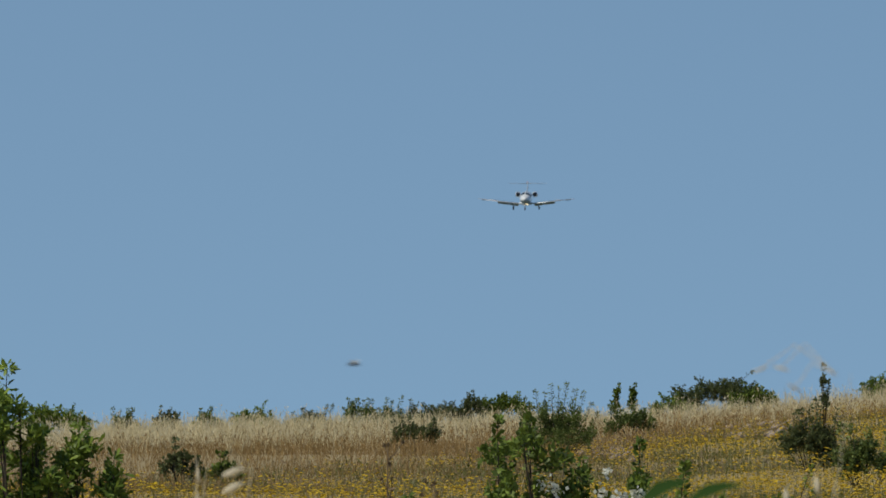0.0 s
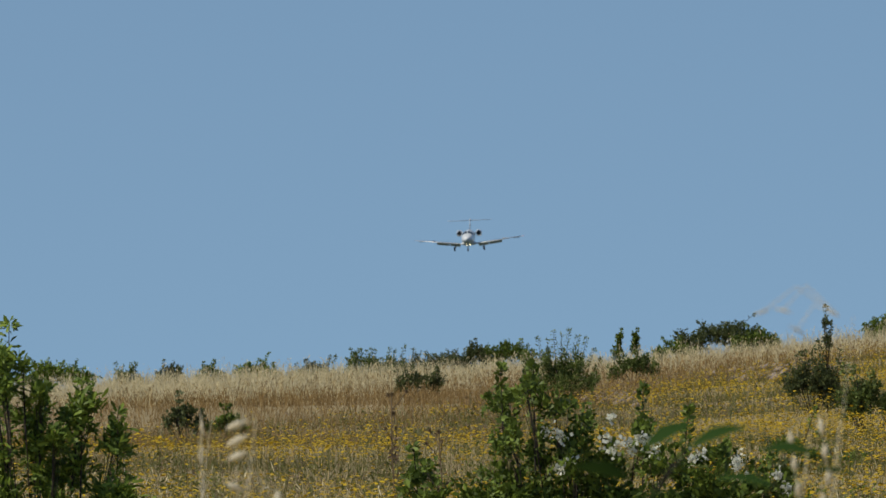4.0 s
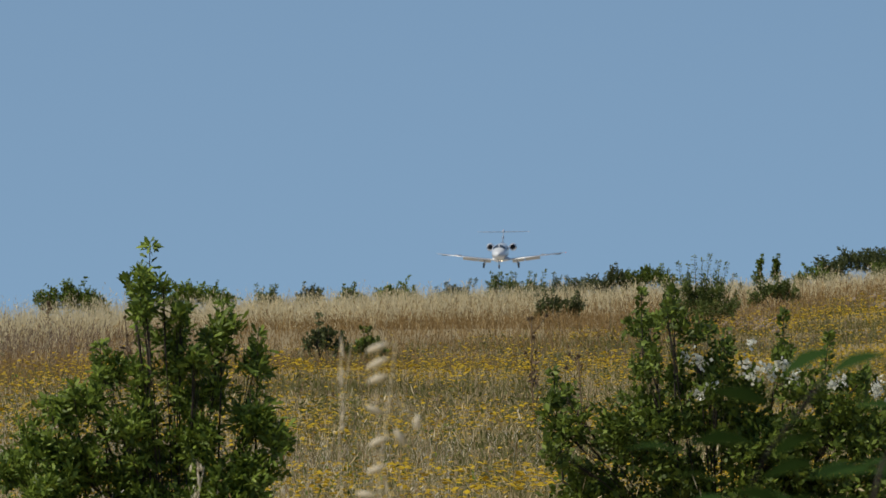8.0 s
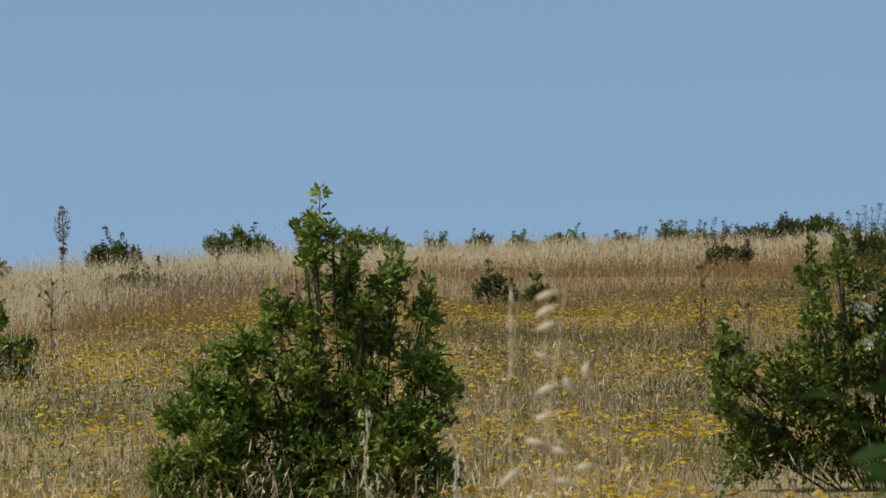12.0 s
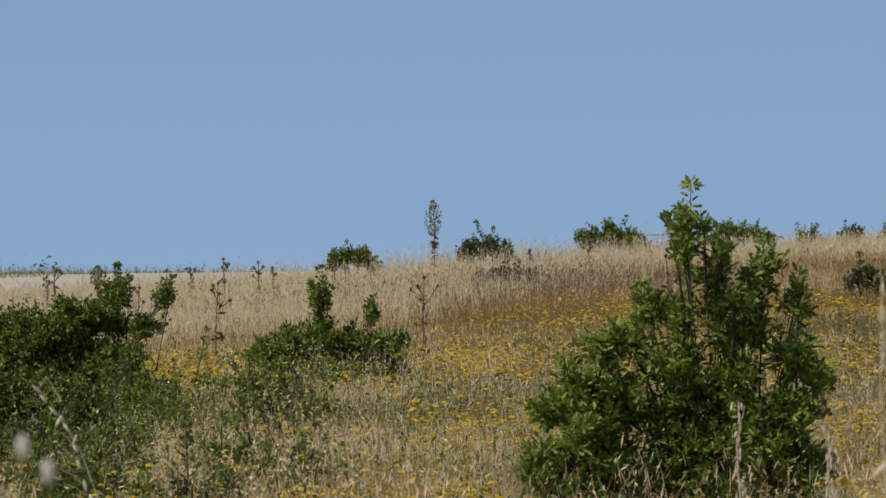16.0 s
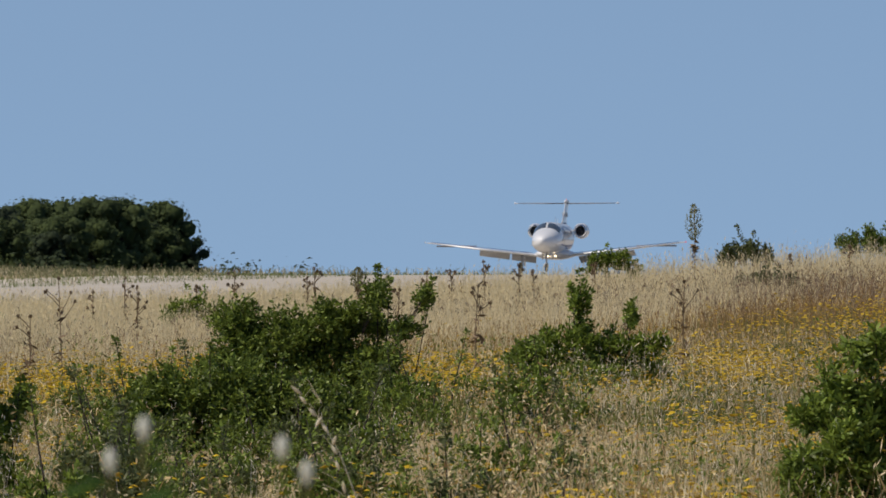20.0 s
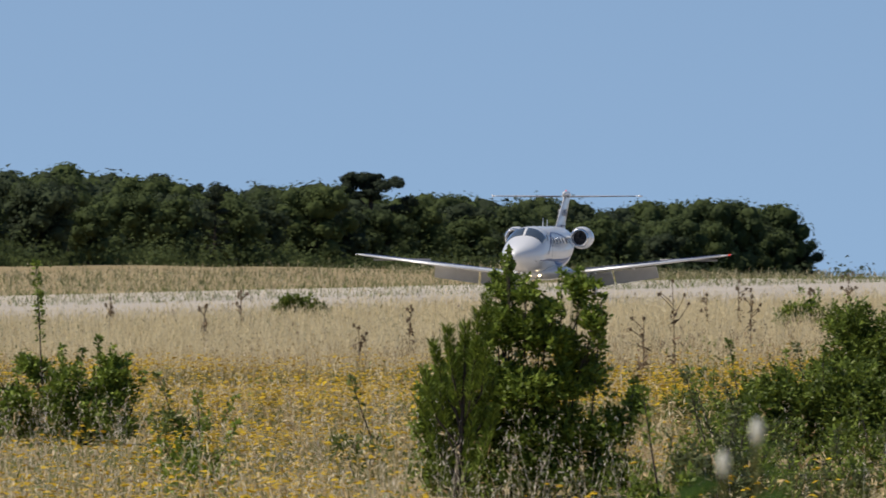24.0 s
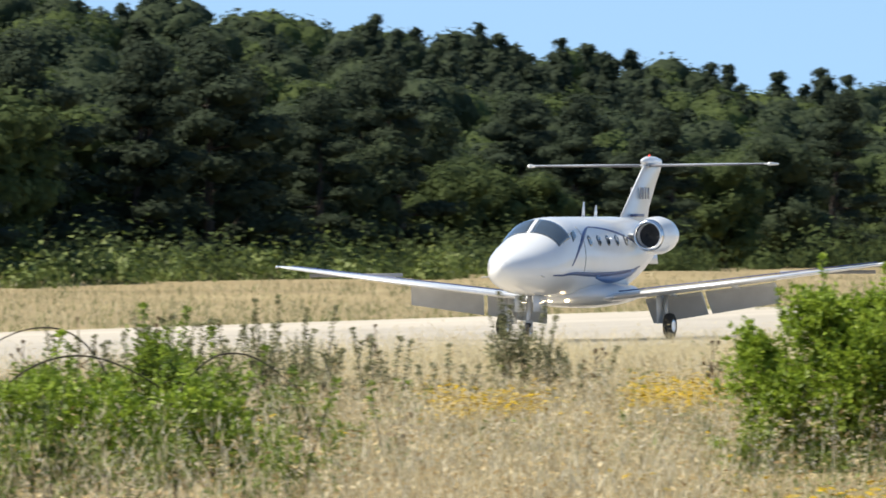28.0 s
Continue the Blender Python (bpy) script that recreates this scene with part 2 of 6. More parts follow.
def leaves(centres, size, rng, up=0.3, narrow=0.5, out=None, face=None):
    """Folded rhombic leaves round the centres: verts and quads. out draws their tips, face their upper sides."""
    n = len(centres)
    d = rng.normal(size=(n, 3))
    d[:, 2] += up
    if out is not None:
        d += out
    d /= np.linalg.norm(d, axis=1)[:, None] + 1e-9
    s = np.cross(d, rng.normal(size=(n, 3)) if face is None else face + rng.normal(size=(n, 3)) * 0.55)
    s /= np.linalg.norm(s, axis=1)[:, None] + 1e-9
    nn = np.cross(d, s)
    L = (size * rng.uniform(0.6, 1.3, n))[:, None]
    w = L * narrow
    v = np.empty((n, 4, 3))
    v[:, 0] = centres - d * L * 0.5
    v[:, 1] = centres + s * w * 0.5 + nn * w * 0.18 + d * L * 0.05
    v[:, 2] = centres + d * L * 0.5
    v[:, 3] = centres - s * w * 0.5 + nn * w * 0.18 + d * L * 0.05
    return v.reshape(-1, 3), np.arange(4 * n).reshape(-1, 4)


def lobed_leaves(centres, size, rng, narrow, out, face):
    """Oak leaves with a wavy edge and a drooping tip: verts and quads."""
    n = len(centres)
    d = out + rng.normal(size=(n, 3)) * 0.5
    d /= np.linalg.norm(d, axis=1)[:, None] + 1e-9
    s = np.cross(d, face + rng.normal(size=(n, 3)) * 0.5)
    s /= np.linalg.norm(s, axis=1)[:, None] + 1e-9
    nn = np.cross(s, d)
    L = (size * rng.uniform(0.55, 1.25, n))[:, None]
    rows = []
    for t, w in ((0.0, 0.10), (0.3, 0.8), (0.45, 0.6), (0.72, 1.0), (1.0, 0.10)):
        mid = centres + d * L * (t - 0.35) - nn * L * 0.22 * t * t
        rows += [mid + s * L * narrow * 0.5 * w, mid - s * L * narrow * 0.5 * w]
    v = np.stack(rows, 1)
    i = np.arange(n)[:, None, None] * 10
    f = i + np.array([[2 * k, 2 * k + 1, 2 * k + 3, 2 * k + 2] for k in range(4)])[None]
    return v.reshape(-1, 3), f.reshape(-1, 4)


def facets(centres, size, rng, face, loose=0.38):
    """Leaf tufts as single triangles that face outwards from their clump: verts and triangles."""
    n = len(centres)
    nn = face + rng.normal(size=(n, 3)) * loose
    nn /= np.linalg.norm(nn, axis=1)[:, None] + 1e-9
    d = np.cross(nn, rng.normal(size=(n, 3)))
    d /= np.linalg.norm(d, axis=1)[:, None] + 1e-9
    s = np.cross(nn, d)
    L = (size * rng.uniform(0.6, 1.3, n))[:, None]
    v = np.stack([centres - d * L * 0.5 - s * L * 0.4, centres + d * L * 0.6, centres - d * L * 0.4 + s * L * 0.5], 1)
    return v.reshape(-1, 3), np.arange(3 * n).reshape(-1, 3)


def frame_of(az, dist):
    a = radians(az)
    return np.array([math.cos(a), math.sin(a), 0]), np.array([-math.sin(a), math.cos(a), 0]), np.array([0, 0, 1.0])


def boughs(centres, radii, rng, n=7, m=4):
    """Uneven rounded masses of foliage: centres and radii k x 3. Verts and triangles."""
    k = len(centres)
    u = np.arange(n) * 2 * np.pi / n
    w = (np.arange(m) + 0.5) * np.pi / m
    U, W = np.meshgrid(u, w)
    unit = np.stack([np.cos(U) * np.sin(W), np.sin(U) * np.sin(W), np.cos(W)], -1).reshape(-1, 3)
    v = centres[:, None] + unit[None] * radii[:, None] * rng.uniform(0.7, 1.15, (k, n * m, 1))
    i, j = np.meshgrid(np.arange(m - 1), np.arange(n), indexing="ij")
    a, b = i * n + j, i * n + (j + 1) % n
    t = np.concatenate([np.stack([a, a + n, b], -1).reshape(-1, 3), np.stack([b, a + n, b + n], -1).reshape(-1, 3)])
    top = np.stack([np.zeros(n - 2, int), np.arange(1, n - 1), np.arange(2, n)], -1)
    t = np.concatenate([t, top])
    return v.reshape(-1, 3), (np.arange(k)[:, None, None] * (n * m) + t[None]).reshape(-1, 3)


def tube(points, radii, sides=5):
    """A tapered tube along points: verts and quads."""
    p = np.asarray(points, float)
    n = len(p)
    t = np.gradient(p, axis=0)
    t /= np.linalg.norm(t, axis=1)[:, None] + 1e-9
    ref = np.where(np.abs(t[:, 2:3]) > 0.9, np.array([[1.0, 0, 0]]), np.array([[0, 0, 1.0]]))
    a = np.cross(t, ref)
    a /= np.linalg.norm(a, axis=1)[:, None] + 1e-9
    b = np.cross(t, a)
    ang = np.arange(sides) * 2 * np.pi / sides
    v = p[:, None] + np.asarray(radii)[:, None, None] * (np.cos(ang)[None, :, None] * a[:, None] + np.sin(ang)[None, :, None] * b[:, None])
    i = np.arange(n - 1)[:, None] * sides
    j = np.arange(sides)[None]
    f = np.stack([i + j, i + (j + 1) % sides, i + sides + (j + 1) % sides, i + sides + j], -1).reshape(-1, 4)
    return v.reshape(-1, 3), f


def merge(chunks):
    vs, fs, k = [], [], 0
    for v, f in chunks:
        vs.append(v)
        fs.append(f + k)
        k += len(v)
    return np.concatenate(vs), np.concatenate(fs)


# ---- the ground ----
CREST_AZ = (-2, 0.3, 2.0, 2.9, 4.5, 6.1, 7.9, 9.5, 11.5, 22)
CREST_Z = (2.8, 2.6, 2.05, 1.97, 1.82, 1.56, 1.12, 0.82, 0.68, 0.72)
CREST_D = (270, 270, 270, 265, 235, 200, 215, 240, 235, 140)
RUN_X, RUN_HALF = -76.0, 22.5


def runway_z(y):
    y = np.asarray(y, float)
    return np.interp(y, (-900, 600, 660, 720, 800, 950, 1200, 1400, 3000, 6000), (0, 0, -0.25, -0.85, -1.9, -3.2, -3.8, -5, -40, -120))


def ground(x, y):
    """Height of the ground: meadow, crest, the dip behind it, the runway, the wooded hill beyond."""
    x, y = np.asarray(x, float), np.asarray(y, float)
    az, d = np.degrees(np.arctan2(-x, y)), np.hypot(x, y)
    front = (np.abs(az) < 40)
    zc, dc = np.interp(az, CREST_AZ, CREST_Z), np.interp(az, CREST_AZ, CREST_D)
    near = 1.0 + (zc - 1.0) * smooth01((d - 45) / (dc - 45))
    base = runway_z(np.where(y > 0, np.maximum(d * 0.5 + y * 0.5, 0), 0)) - 0.12
    past = base + (zc - base) * np.exp(-np.square(np.maximum(d - dc, 0) / 70))
    z = np.where(d < dc, near, past)
    z = np.where(front, z, 1.0 - 1.0 * smooth01((d - 60) / 300) - np.maximum(d - 1200, 0) * 0.02)
    bumps = 0.07 * np.sin(x * 0.21 + 1.3) * np.sin(y * 0.13) + 0.05 * np.sin(x * 0.47) * np.sin(y * 0.31 + 2)
    z = z + bumps * smooth01((d - 20) / 40)
    # the runway lies flat, a little above its verges
    rz = runway_z(y)
    k = 1 - smooth01((np.abs(x - RUN_X) - RUN_HALF - 0.5) / 6)
    z = z * (1 - k) + (rz - 0.06) * k
    # far verge and hill
    far = np.maximum(-x - 100, 0)
    z = z + 0.75 * smooth01(far / 35)
    hill = np.interp(y, (-400, 0, 300, 470, 560, 700, 800, 900, 1000, 1450), (4, 8, 19, 16.6, 14.3, 12.2, 9.2, 6.2, 4.2, 0.5))
    z = z + hill * smooth01((-x - 150) / 110) * (x < -150)
    return z


def spot(az, dist, up=0.0):
    a = radians(az)
    x, y = -math.sin(a) * dist, math.cos(a) * dist
    return Vector((x, y, float(ground(x, y)) + up))


def build_ground():
    az = np.concatenate([np.arange(-180, -4, 4.0), np.arange(-4, 26, 0.25), np.arange(26, 180, 4.0)])
    dist = np.concatenate([[0.0], np.geomspace(1, 20, 10), np.arange(24, 300, 4.0), np.arange(300, 420, 8.0), np.arange(420, 1000, 14.0), np.geomspace(1000, 4900, 30)])
    A, D = np.meshgrid(np.radians(az), dist)
    X, Y = -np.sin(A) * D, np.cos(A) * D
    v = np.stack([X, Y, ground(X, Y)], -1).reshape(-1, 3)
    na, nd = len(az), len(dist)
    i, j = np.meshgrid(np.arange(nd - 1), np.arange(na), indexing="ij")
    k = (j + 1) % na
    f = np.stack([i * na + j, (i + 1) * na + j, (i + 1) * na + k, i * na + k], -1).reshape(-1, 4)
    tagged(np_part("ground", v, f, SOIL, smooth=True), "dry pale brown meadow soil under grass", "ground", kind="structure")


def build_runway():
    ys = np.concatenate([np.arange(-900, 560, 40.0), np.arange(560, 1320, 10.0)])
    xs = RUN_X + np.array([-RUN_HALF, -RUN_HALF / 2, 0, RUN_HALF / 2, RUN_HALF])
    v, nx = [], len(xs)
    for y in ys:
        for x in xs:
            v.append((x, y, float(runway_z(y)) + 0.02))
    # skirts give the slab its thickness
    for y in ys:
        v.append((xs[0] - 0.05, y, float(runway_z(y)) - 0.3))
        v.append((xs[-1] + 0.05, y, float(runway_z(y)) - 0.3))
    f, n = [], len(ys) * nx
    for i in range(len(ys) - 1):
        for j in range(nx - 1):
            f.append((i * nx + j, i * nx + j + 1, (i + 1) * nx + j + 1, (i + 1) * nx + j))
        f.append((n + 2 * i, i * nx, (i + 1) * nx, n + 2 * i + 2))
        f.append((i * nx + nx - 1, n + 2 * i + 1, n + 2 * i + 3, (i + 1) * nx + nx - 1))
    tagged(np_part("runway", v, f, RUNWAY), "pale weathered asphalt runway", "runway", kind="structure")


build_ground()
build_runway()

# ---- the aircraft ----
WHITE = paint("white_gloss_paint", (0.72, 0.73, 0.735), 0.28, grain=0.03, scale=1.2, coat=0.6)
BLUE = paint("blue_stripe_paint", (0.02, 0.045, 0.16), 0.4, grain=0.08, coat=0.15)
MID_BLUE = paint("mid_blue_paint", (0.10, 0.20, 0.42), 0.35, grain=0.08, coat=0.2)
SILVER = paint("polished_metal", (0.75, 0.75, 0.76), 0.22, metal=1.0, grain=0.05)
SATIN = paint("satin_metal", (0.78, 0.78, 0.78), 0.42, metal=0.75, grain=0.08)
FLAP_GREY = paint("grey_flap_paint", (0.60, 0.59, 0.57), 0.5, grain=0.1)
BOOT = paint("dark_leading_edge", (0.10, 0.10, 0.11), 0.5, grain=0.2)
RUBBER = paint("tyre_rubber", (0.025, 0.025, 0.026), 0.8, grain=0.2)
STRUT = paint("gear_strut_metal", (0.5, 0.5, 0.5), 0.4, metal=0.6, grain=0.1)
GLASS_DARK = paint("tinted_window", (0.045, 0.06, 0.075), 0.05, grain=0.05, coat=1.0)
FAN = paint("dark_fan", (0.02, 0.02, 0.022), 0.5, grain=0.3)
SEAM = paint("panel_seam", (0.25, 0.25, 0.26), 0.6)
MARK = paint("grey_lettering", (0.30, 0.31, 0.34), 0.5)
LAMP = glow("landing_light_glow", (1.0, 0.78, 0.45), 10)
RED = glow("red_beacon_glow", (0.55, 0.05, 0.035), 0.9)

# y, underside, top, half width
HULL = [(-6.52, 1.33, 1.39, 0.02), (-6.46, 1.20, 1.50, 0.14), (-6.3, 1.07, 1.60, 0.28), (-6.0, 0.95, 1.70, 0.43), (-5.5, 0.84, 1.83, 0.62),
        (-5.0, 0.77, 1.95, 0.73), (-4.6, 0.74, 2.05, 0.77), (-4.3, 0.72, 2.13, 0.80), (-4.0, 0.71, 2.27, 0.81), (-3.7, 0.70, 2.38, 0.82),
        (-3.3, 0.70, 2.43, 0.82), (-2.8, 0.70, 2.45, 0.82), (-1.5, 0.70, 2.45, 0.82), (0.0, 0.70, 2.45, 0.82), (1.2, 0.72, 2.45, 0.82),
        (2.0, 0.82, 2.45, 0.79), (3.0, 1.05, 2.43, 0.69), (4.0, 1.35, 2.39, 0.54), (5.0, 1.66, 2.32, 0.37), (5.9, 1.93, 2.22, 0.2), (6.3, 2.04, 2.15, 0.07)]


HULL = [(5.35 + (y - 5.35) * 0.92, lo + 0.28, hi + 0.28 - 0.15 * max(0, (y - 3) / 3.3), w) for y, lo, hi, w in HULL]


def hull_at(y, a, out=0.0):
    """A point on the hull: a in radians from the top, growing to the aircraft's left (+x)."""
    h = np.array(HULL)
    lo, hi, w = (np.interp(y, h[:, 0], h[:, k]) for k in (1, 2, 3))
    c, s = math.cos(a), math.sin(a)
    e = 0.92
    return Vector(((w + out) * math.copysign(abs(s) ** e, s), y, (lo + hi) / 2 + ((hi - lo) / 2 + out) * math.copysign(abs(c) ** e, c)))


def loft(rings, cap=True):
    bm = bmesh.new()
    vs = [[bm.verts.new(p) for p in r] for r in rings]
    n = len(rings[0])
    for a, b in zip(vs, vs[1:]):
        for i in range(n):
            bm.faces.new((a[i], a[(i + 1) % n], b[(i + 1) % n], b[i]))
    if cap:
        bm.faces.new(vs[0])
        bm.faces.new(vs[-1][::-1])
    return bm


def hull_patch(y0, y1, lo, hi, out=0.012, ny=8, na=8, slant=0.0, thick=0.012):
    """A plate that hugs the hull from y0 to y1 between the angles lo(t) and hi(t); slant shifts its upper edge aft."""
    bm = bmesh.new()
    g = []
    for i in range(ny + 1):
        t = i / ny
        row = []
        for j in range(na + 1):
            s = j / na
            a = lo(t) + (hi(t) - lo(t)) * s
            y = 5.35 + (y0 + (y1 - y0) * t + slant * (1 - s) - 5.35) * 0.92
            row.append((bm.verts.new(hull_at(y, a, out)), bm.verts.new(hull_at(y, a, out - thick))))
        g.append(row)
    for i in range(ny):
        for j in range(na):
            q = (g[i][j], g[i + 1][j], g[i + 1][j + 1], g[i][j + 1])
            bm.faces.new([v[0] for v in q])
            bm.faces.new([v[1] for v in q][::-1])
    edge = [g[i][0] for i in range(ny + 1)] + [g[ny][j] for j in range(1, na + 1)] + [g[i][na] for i in range(ny - 1, -1, -1)] + [g[0][j] for j in range(na - 1, 0, -1)]
    for a, b in zip(edge, edge[1:] + edge[:1]):
        bm.faces.new((a[0], a[1], b[1], b[0]))
    return bm


def foil(chord, thick, n=9):
    """Section of a wing, y from the leading edge aft, z up."""
    pts = []
    for i in range(n + 1):
        t = (1 - math.cos(math.pi * i / n)) / 2
        h = thick * 2.6 * (0.2969 * math.sqrt(t) - 0.126 * t - 0.3516 * t * t + 0.2843 * t ** 3 - 0.1015 * t ** 4) * 2
        pts.append((t * chord, h))
    return [(y, h) for y, h in pts] + [(y, -h * 0.75) for y, h in pts[-2:0:-1]]


def wing_loft(stations, upright=False):
    """stations: x (or z), y of the leading edge, z (or x), chord, thickness."""
    rings = []
    for x, y, z, c, t in stations:
        rings.append([(z + h, y + q, x) if upright else (x, y + q, z + h) for q, h in foil(c, t)])
    return loft(rings)


def disc_ring(profile, centre, n=28):
    """A turned shape round the y axis: profile of (y, radius)."""
    return loft([[(centre[0] + r * math.cos(2 * math.pi * i / n), centre[1] + y, centre[2] + r * math.sin(2 * math.pi * i / n)) for i in range(n)] for y, r in profile], cap=False)


def rod(a, b, r0, r1=None, n=8):
    v, f = tube([a, [(p + q) / 2 for p, q in zip(a, b)], b], [r0, ((r1 or r0) + r0) / 2, r1 or r0], n)
    bm = bmesh.new()
    vs = [bm.verts.new(p) for p in v]
    for q in f:
        bm.faces.new([vs[i] for i in q])
    bm.faces.new(vs[:n])
    bm.faces.new(vs[-n:][::-1])
    return bm


def box(x0, x1, y0, y1, z0, z1, bevel=0.01):
    bm = bmesh.new()
    bmesh.ops.create_cube(bm, size=1)
    for v in bm.verts:
        v.co = Vector(((x0 + x1) / 2 + v.co.x * (x1 - x0), (y0 + y1) / 2 + v.co.y * (y1 - y0), (z0 + z1) / 2 + v.co.z * (z1 - z0)))
    if bevel:
        bmesh.ops.bevel(bm, geom=bm.edges[:], offset=bevel, segments=2, affect='EDGES')
    return bm


def build_wheel(plane, x, y, r, w, name):
    """A wheel on its axle along x, with the axle as its own origin, so that it can roll."""
    prof = [(-w * 0.5, r * 0.55), (-w * 0.5, r * 0.8), (-w * 0.38, r * 0.96), (0, r), (w * 0.38, r * 0.96), (w * 0.5, r * 0.8), (w * 0.5, r * 0.55)]
    n = 24
    hub = new(name)
    hub.parent = plane
    hub.location = (x, y, r)
    bm = loft([[(q, rr * math.cos(2 * math.pi * i / n), rr * math.sin(2 * math.pi * i / n)) for i in range(n)] for q, rr in prof], cap=False)
    part("tyre", bm, RUBBER, hub)
    prof = [(-w * 0.46, 0.02), (-w * 0.44, r * 0.3), (-w * 0.5, r * 0.52), (-w * 0.42, r * 0.58), (w * 0.42, r * 0.58), (w * 0.5, r * 0.52), (w * 0.44, r * 0.3), (w * 0.46, 0.02)]
    bm = loft([[(q, rr * math.cos(2 * math.pi * i / n), rr * math.sin(2 * math.pi * i / n)) for i in range(n)] for q, rr in prof])
    part("rim", bm, SILVER, hub)
    return hub


FLAPS = []


def build_aircraft():
    plane = tagged(new("business_jet"), "small white twin-engine business jet with blue stripes and T-tail", "aircraft")
    n = 36
    part("fuselage", loft([[hull_at(h[0], 2 * math.pi * i / n) for i in range(n)] for h in HULL]), WHITE, plane)
    # belly fairing carries the wing
    fair = []
    for y, w, lo, hi in [(-2.2, 0.25, 0.66, 0.80), (-1.8, 0.70, 0.54, 0.95), (-1.2, 1.0, 0.46, 1.02), (0.0, 1.05, 0.44, 1.05), (1.0, 1.0, 0.48, 1.02), (1.9, 0.7, 0.62, 0.98), (2.5, 0.25, 0.82, 0.95)]:
        fair.append([(w * math.cos(2 * math.pi * i / 24), y + 0.4, 0.26 + (lo + hi) / 2 + (hi - lo) / 2 * math.sin(2 * math.pi * i / 24)) for i in range(24)])
    part("belly_fairing", loft(fair), WHITE, plane)
    # cockpit glazing: two front panes, two side panes each side
    for s in (1, -1):
        part("windscreen_pane", hull_patch(-4.36, -3.60, lambda t: s * 0.05, lambda t: s * (1.02 + 0.06 * t), ny=10, na=12, slant=-0.04), GLASS_DARK, plane, "dark tinted windscreen pane")
        part("side_window", hull_patch(-3.52, -3.16, lambda t: s * (0.92 - 0.05 * t), lambda t: s * (1.18 - 0.10 * t), ny=8, na=6, slant=0.1), GLASS_DARK, plane, "dark cockpit side window")
        for k in range(5):
            y = -2.35 + k * 0.72
            part("cabin_window", hull_patch(y, y + 0.27, lambda t: s * (1.12 - 0.07 * math.sin(math.pi * t)), lambda t: s * (1.28 + 0.07 * math.sin(math.pi * t)), ny=8, na=5), GLASS_DARK, plane, "small dark cabin window")
        # blue sweeps along the side
        part("stripe", hull_patch(-4.9, 1.8, lambda t: s * (1.86 + 0.10 * math.sin(3 * t)), lambda t: s * (1.86 + 0.10 * math.sin(3 * t) + 0.03 + 0.09 * math.sin(math.pi * t)), ny=26, na=2, out=0.006), BLUE, plane, "dark blue stripe")
        part("stripe", hull_patch(-3.75, -1.75, lambda t: s * (1.72 - 0.98 * math.sin(1.4 * t)), lambda t: s * (1.75 - 0.98 * math.sin(1.4 * t) + 0.10 * math.sin(math.pi * t)), ny=16, na=2, out=0.006), BLUE, plane, "dark blue curved stripe")
        part("stripe", hull_patch(-1.75, 2.2, lambda t: s * (0.755 + 0.8 * t * t), lambda t: s * (0.785 + 0.8 * t * t + 0.04 * math.sin(math.pi * t)), ny=20, na=2, out=0.006), BLUE, plane, "thin blue stripe")
        part("stripe", hull_patch(-1.6, 1.6, lambda t: s * (2.04 - 0.16 * t), lambda t: s * (2.12 + 0.24 * math.sin(math.pi * t) - 0.14 * t), ny=16, na=2, out=0.006), MID_BLUE, plane, "broad blue stripe over the wing root")
        part("seam", hull_patch(-2.72, -2.69, lambda t: s * 0.75, lambda t: s * 1.95, ny=1, na=14, out=0.004), SEAM, plane, "door seam")
    part("windscreen_post", hull_patch(-4.40, -3.62, lambda t: -0.045, lambda t: 0.045, ny=8, na=2, out=0.016), WHITE, plane)
    # wings
    for s in (1, -1):
        wing = part("wing", wing_loft([(s * 0.55, -1.05, 0.88, 2.55, 0.2), (s * 1.1, -0.95, 0.95, 2.35, 0.185), (s * 4.1, -0.40, 1.29, 1.50, 0.13), (s * 6.9, 0.10, 1.63, 0.92, 0.075), (s * 7.1, 0.2, 1.66, 0.72, 0.04), (s * 7.18, 0.42, 1.67, 0.4, 0.015)]), WHITE, plane)
        part("leading_edge", wing_loft([(s * 1.1, -0.972, 0.95, 0.20, 0.098), (s * 4.1, -0.422, 1.29, 0.16, 0.08), (s * 6.85, 0.082, 1.625, 0.11, 0.045)]), SATIN, wing, "bare metal leading edge")
        part("wing_line", rod((s * 1.15, -0.74, 1.075), (s * 6.8, 0.24, 1.68), 0.014, 0.01), BLUE, wing, "thin dark line behind the leading edge")
        for x0, x1 in ((1.15, 2.5), (2.58, 4.25)):
            # hinged at its own nose: x along the hinge, y aft
            xm = (x0 + x1) / 2
            hinge = Matrix.Translation((s * xm, 1.24 - (xm - 1.1) * 0.1, 0.87 + (xm - 1.1) * 0.113)) @ Euler((0, -s * 0.113, -s * 0.1)).to_matrix().to_4x4()
            half = (x1 - x0) / 2
            bm = bmesh.new()
            rows = []
            for q in (-half, half):
                c = 0.66 - (xm + s * q) * 0.035
                rows.append([bm.verts.new((q, dy * c, dz * c)) for dy, dz in ((0, 0.05), (0.12, 0.085), (0.45, 0.07), (1.0, 0.0), (0.98, -0.015), (0.4, -0.035), (0.1, -0.045), (-0.03, 0.0))])
            for i in range(8):
                bm.faces.new((rows[0][i], rows[0][(i + 1) % 8], rows[1][(i + 1) % 8], rows[1][i]))
            bm.faces.new(rows[0])
            bm.faces.new(rows[1][::-1])
            flap = part("flap", bm, FLAP_GREY, wing, "grey lowered flap", smooth=False)
            flap.matrix_basis = hinge
            FLAPS.append((flap, hinge))
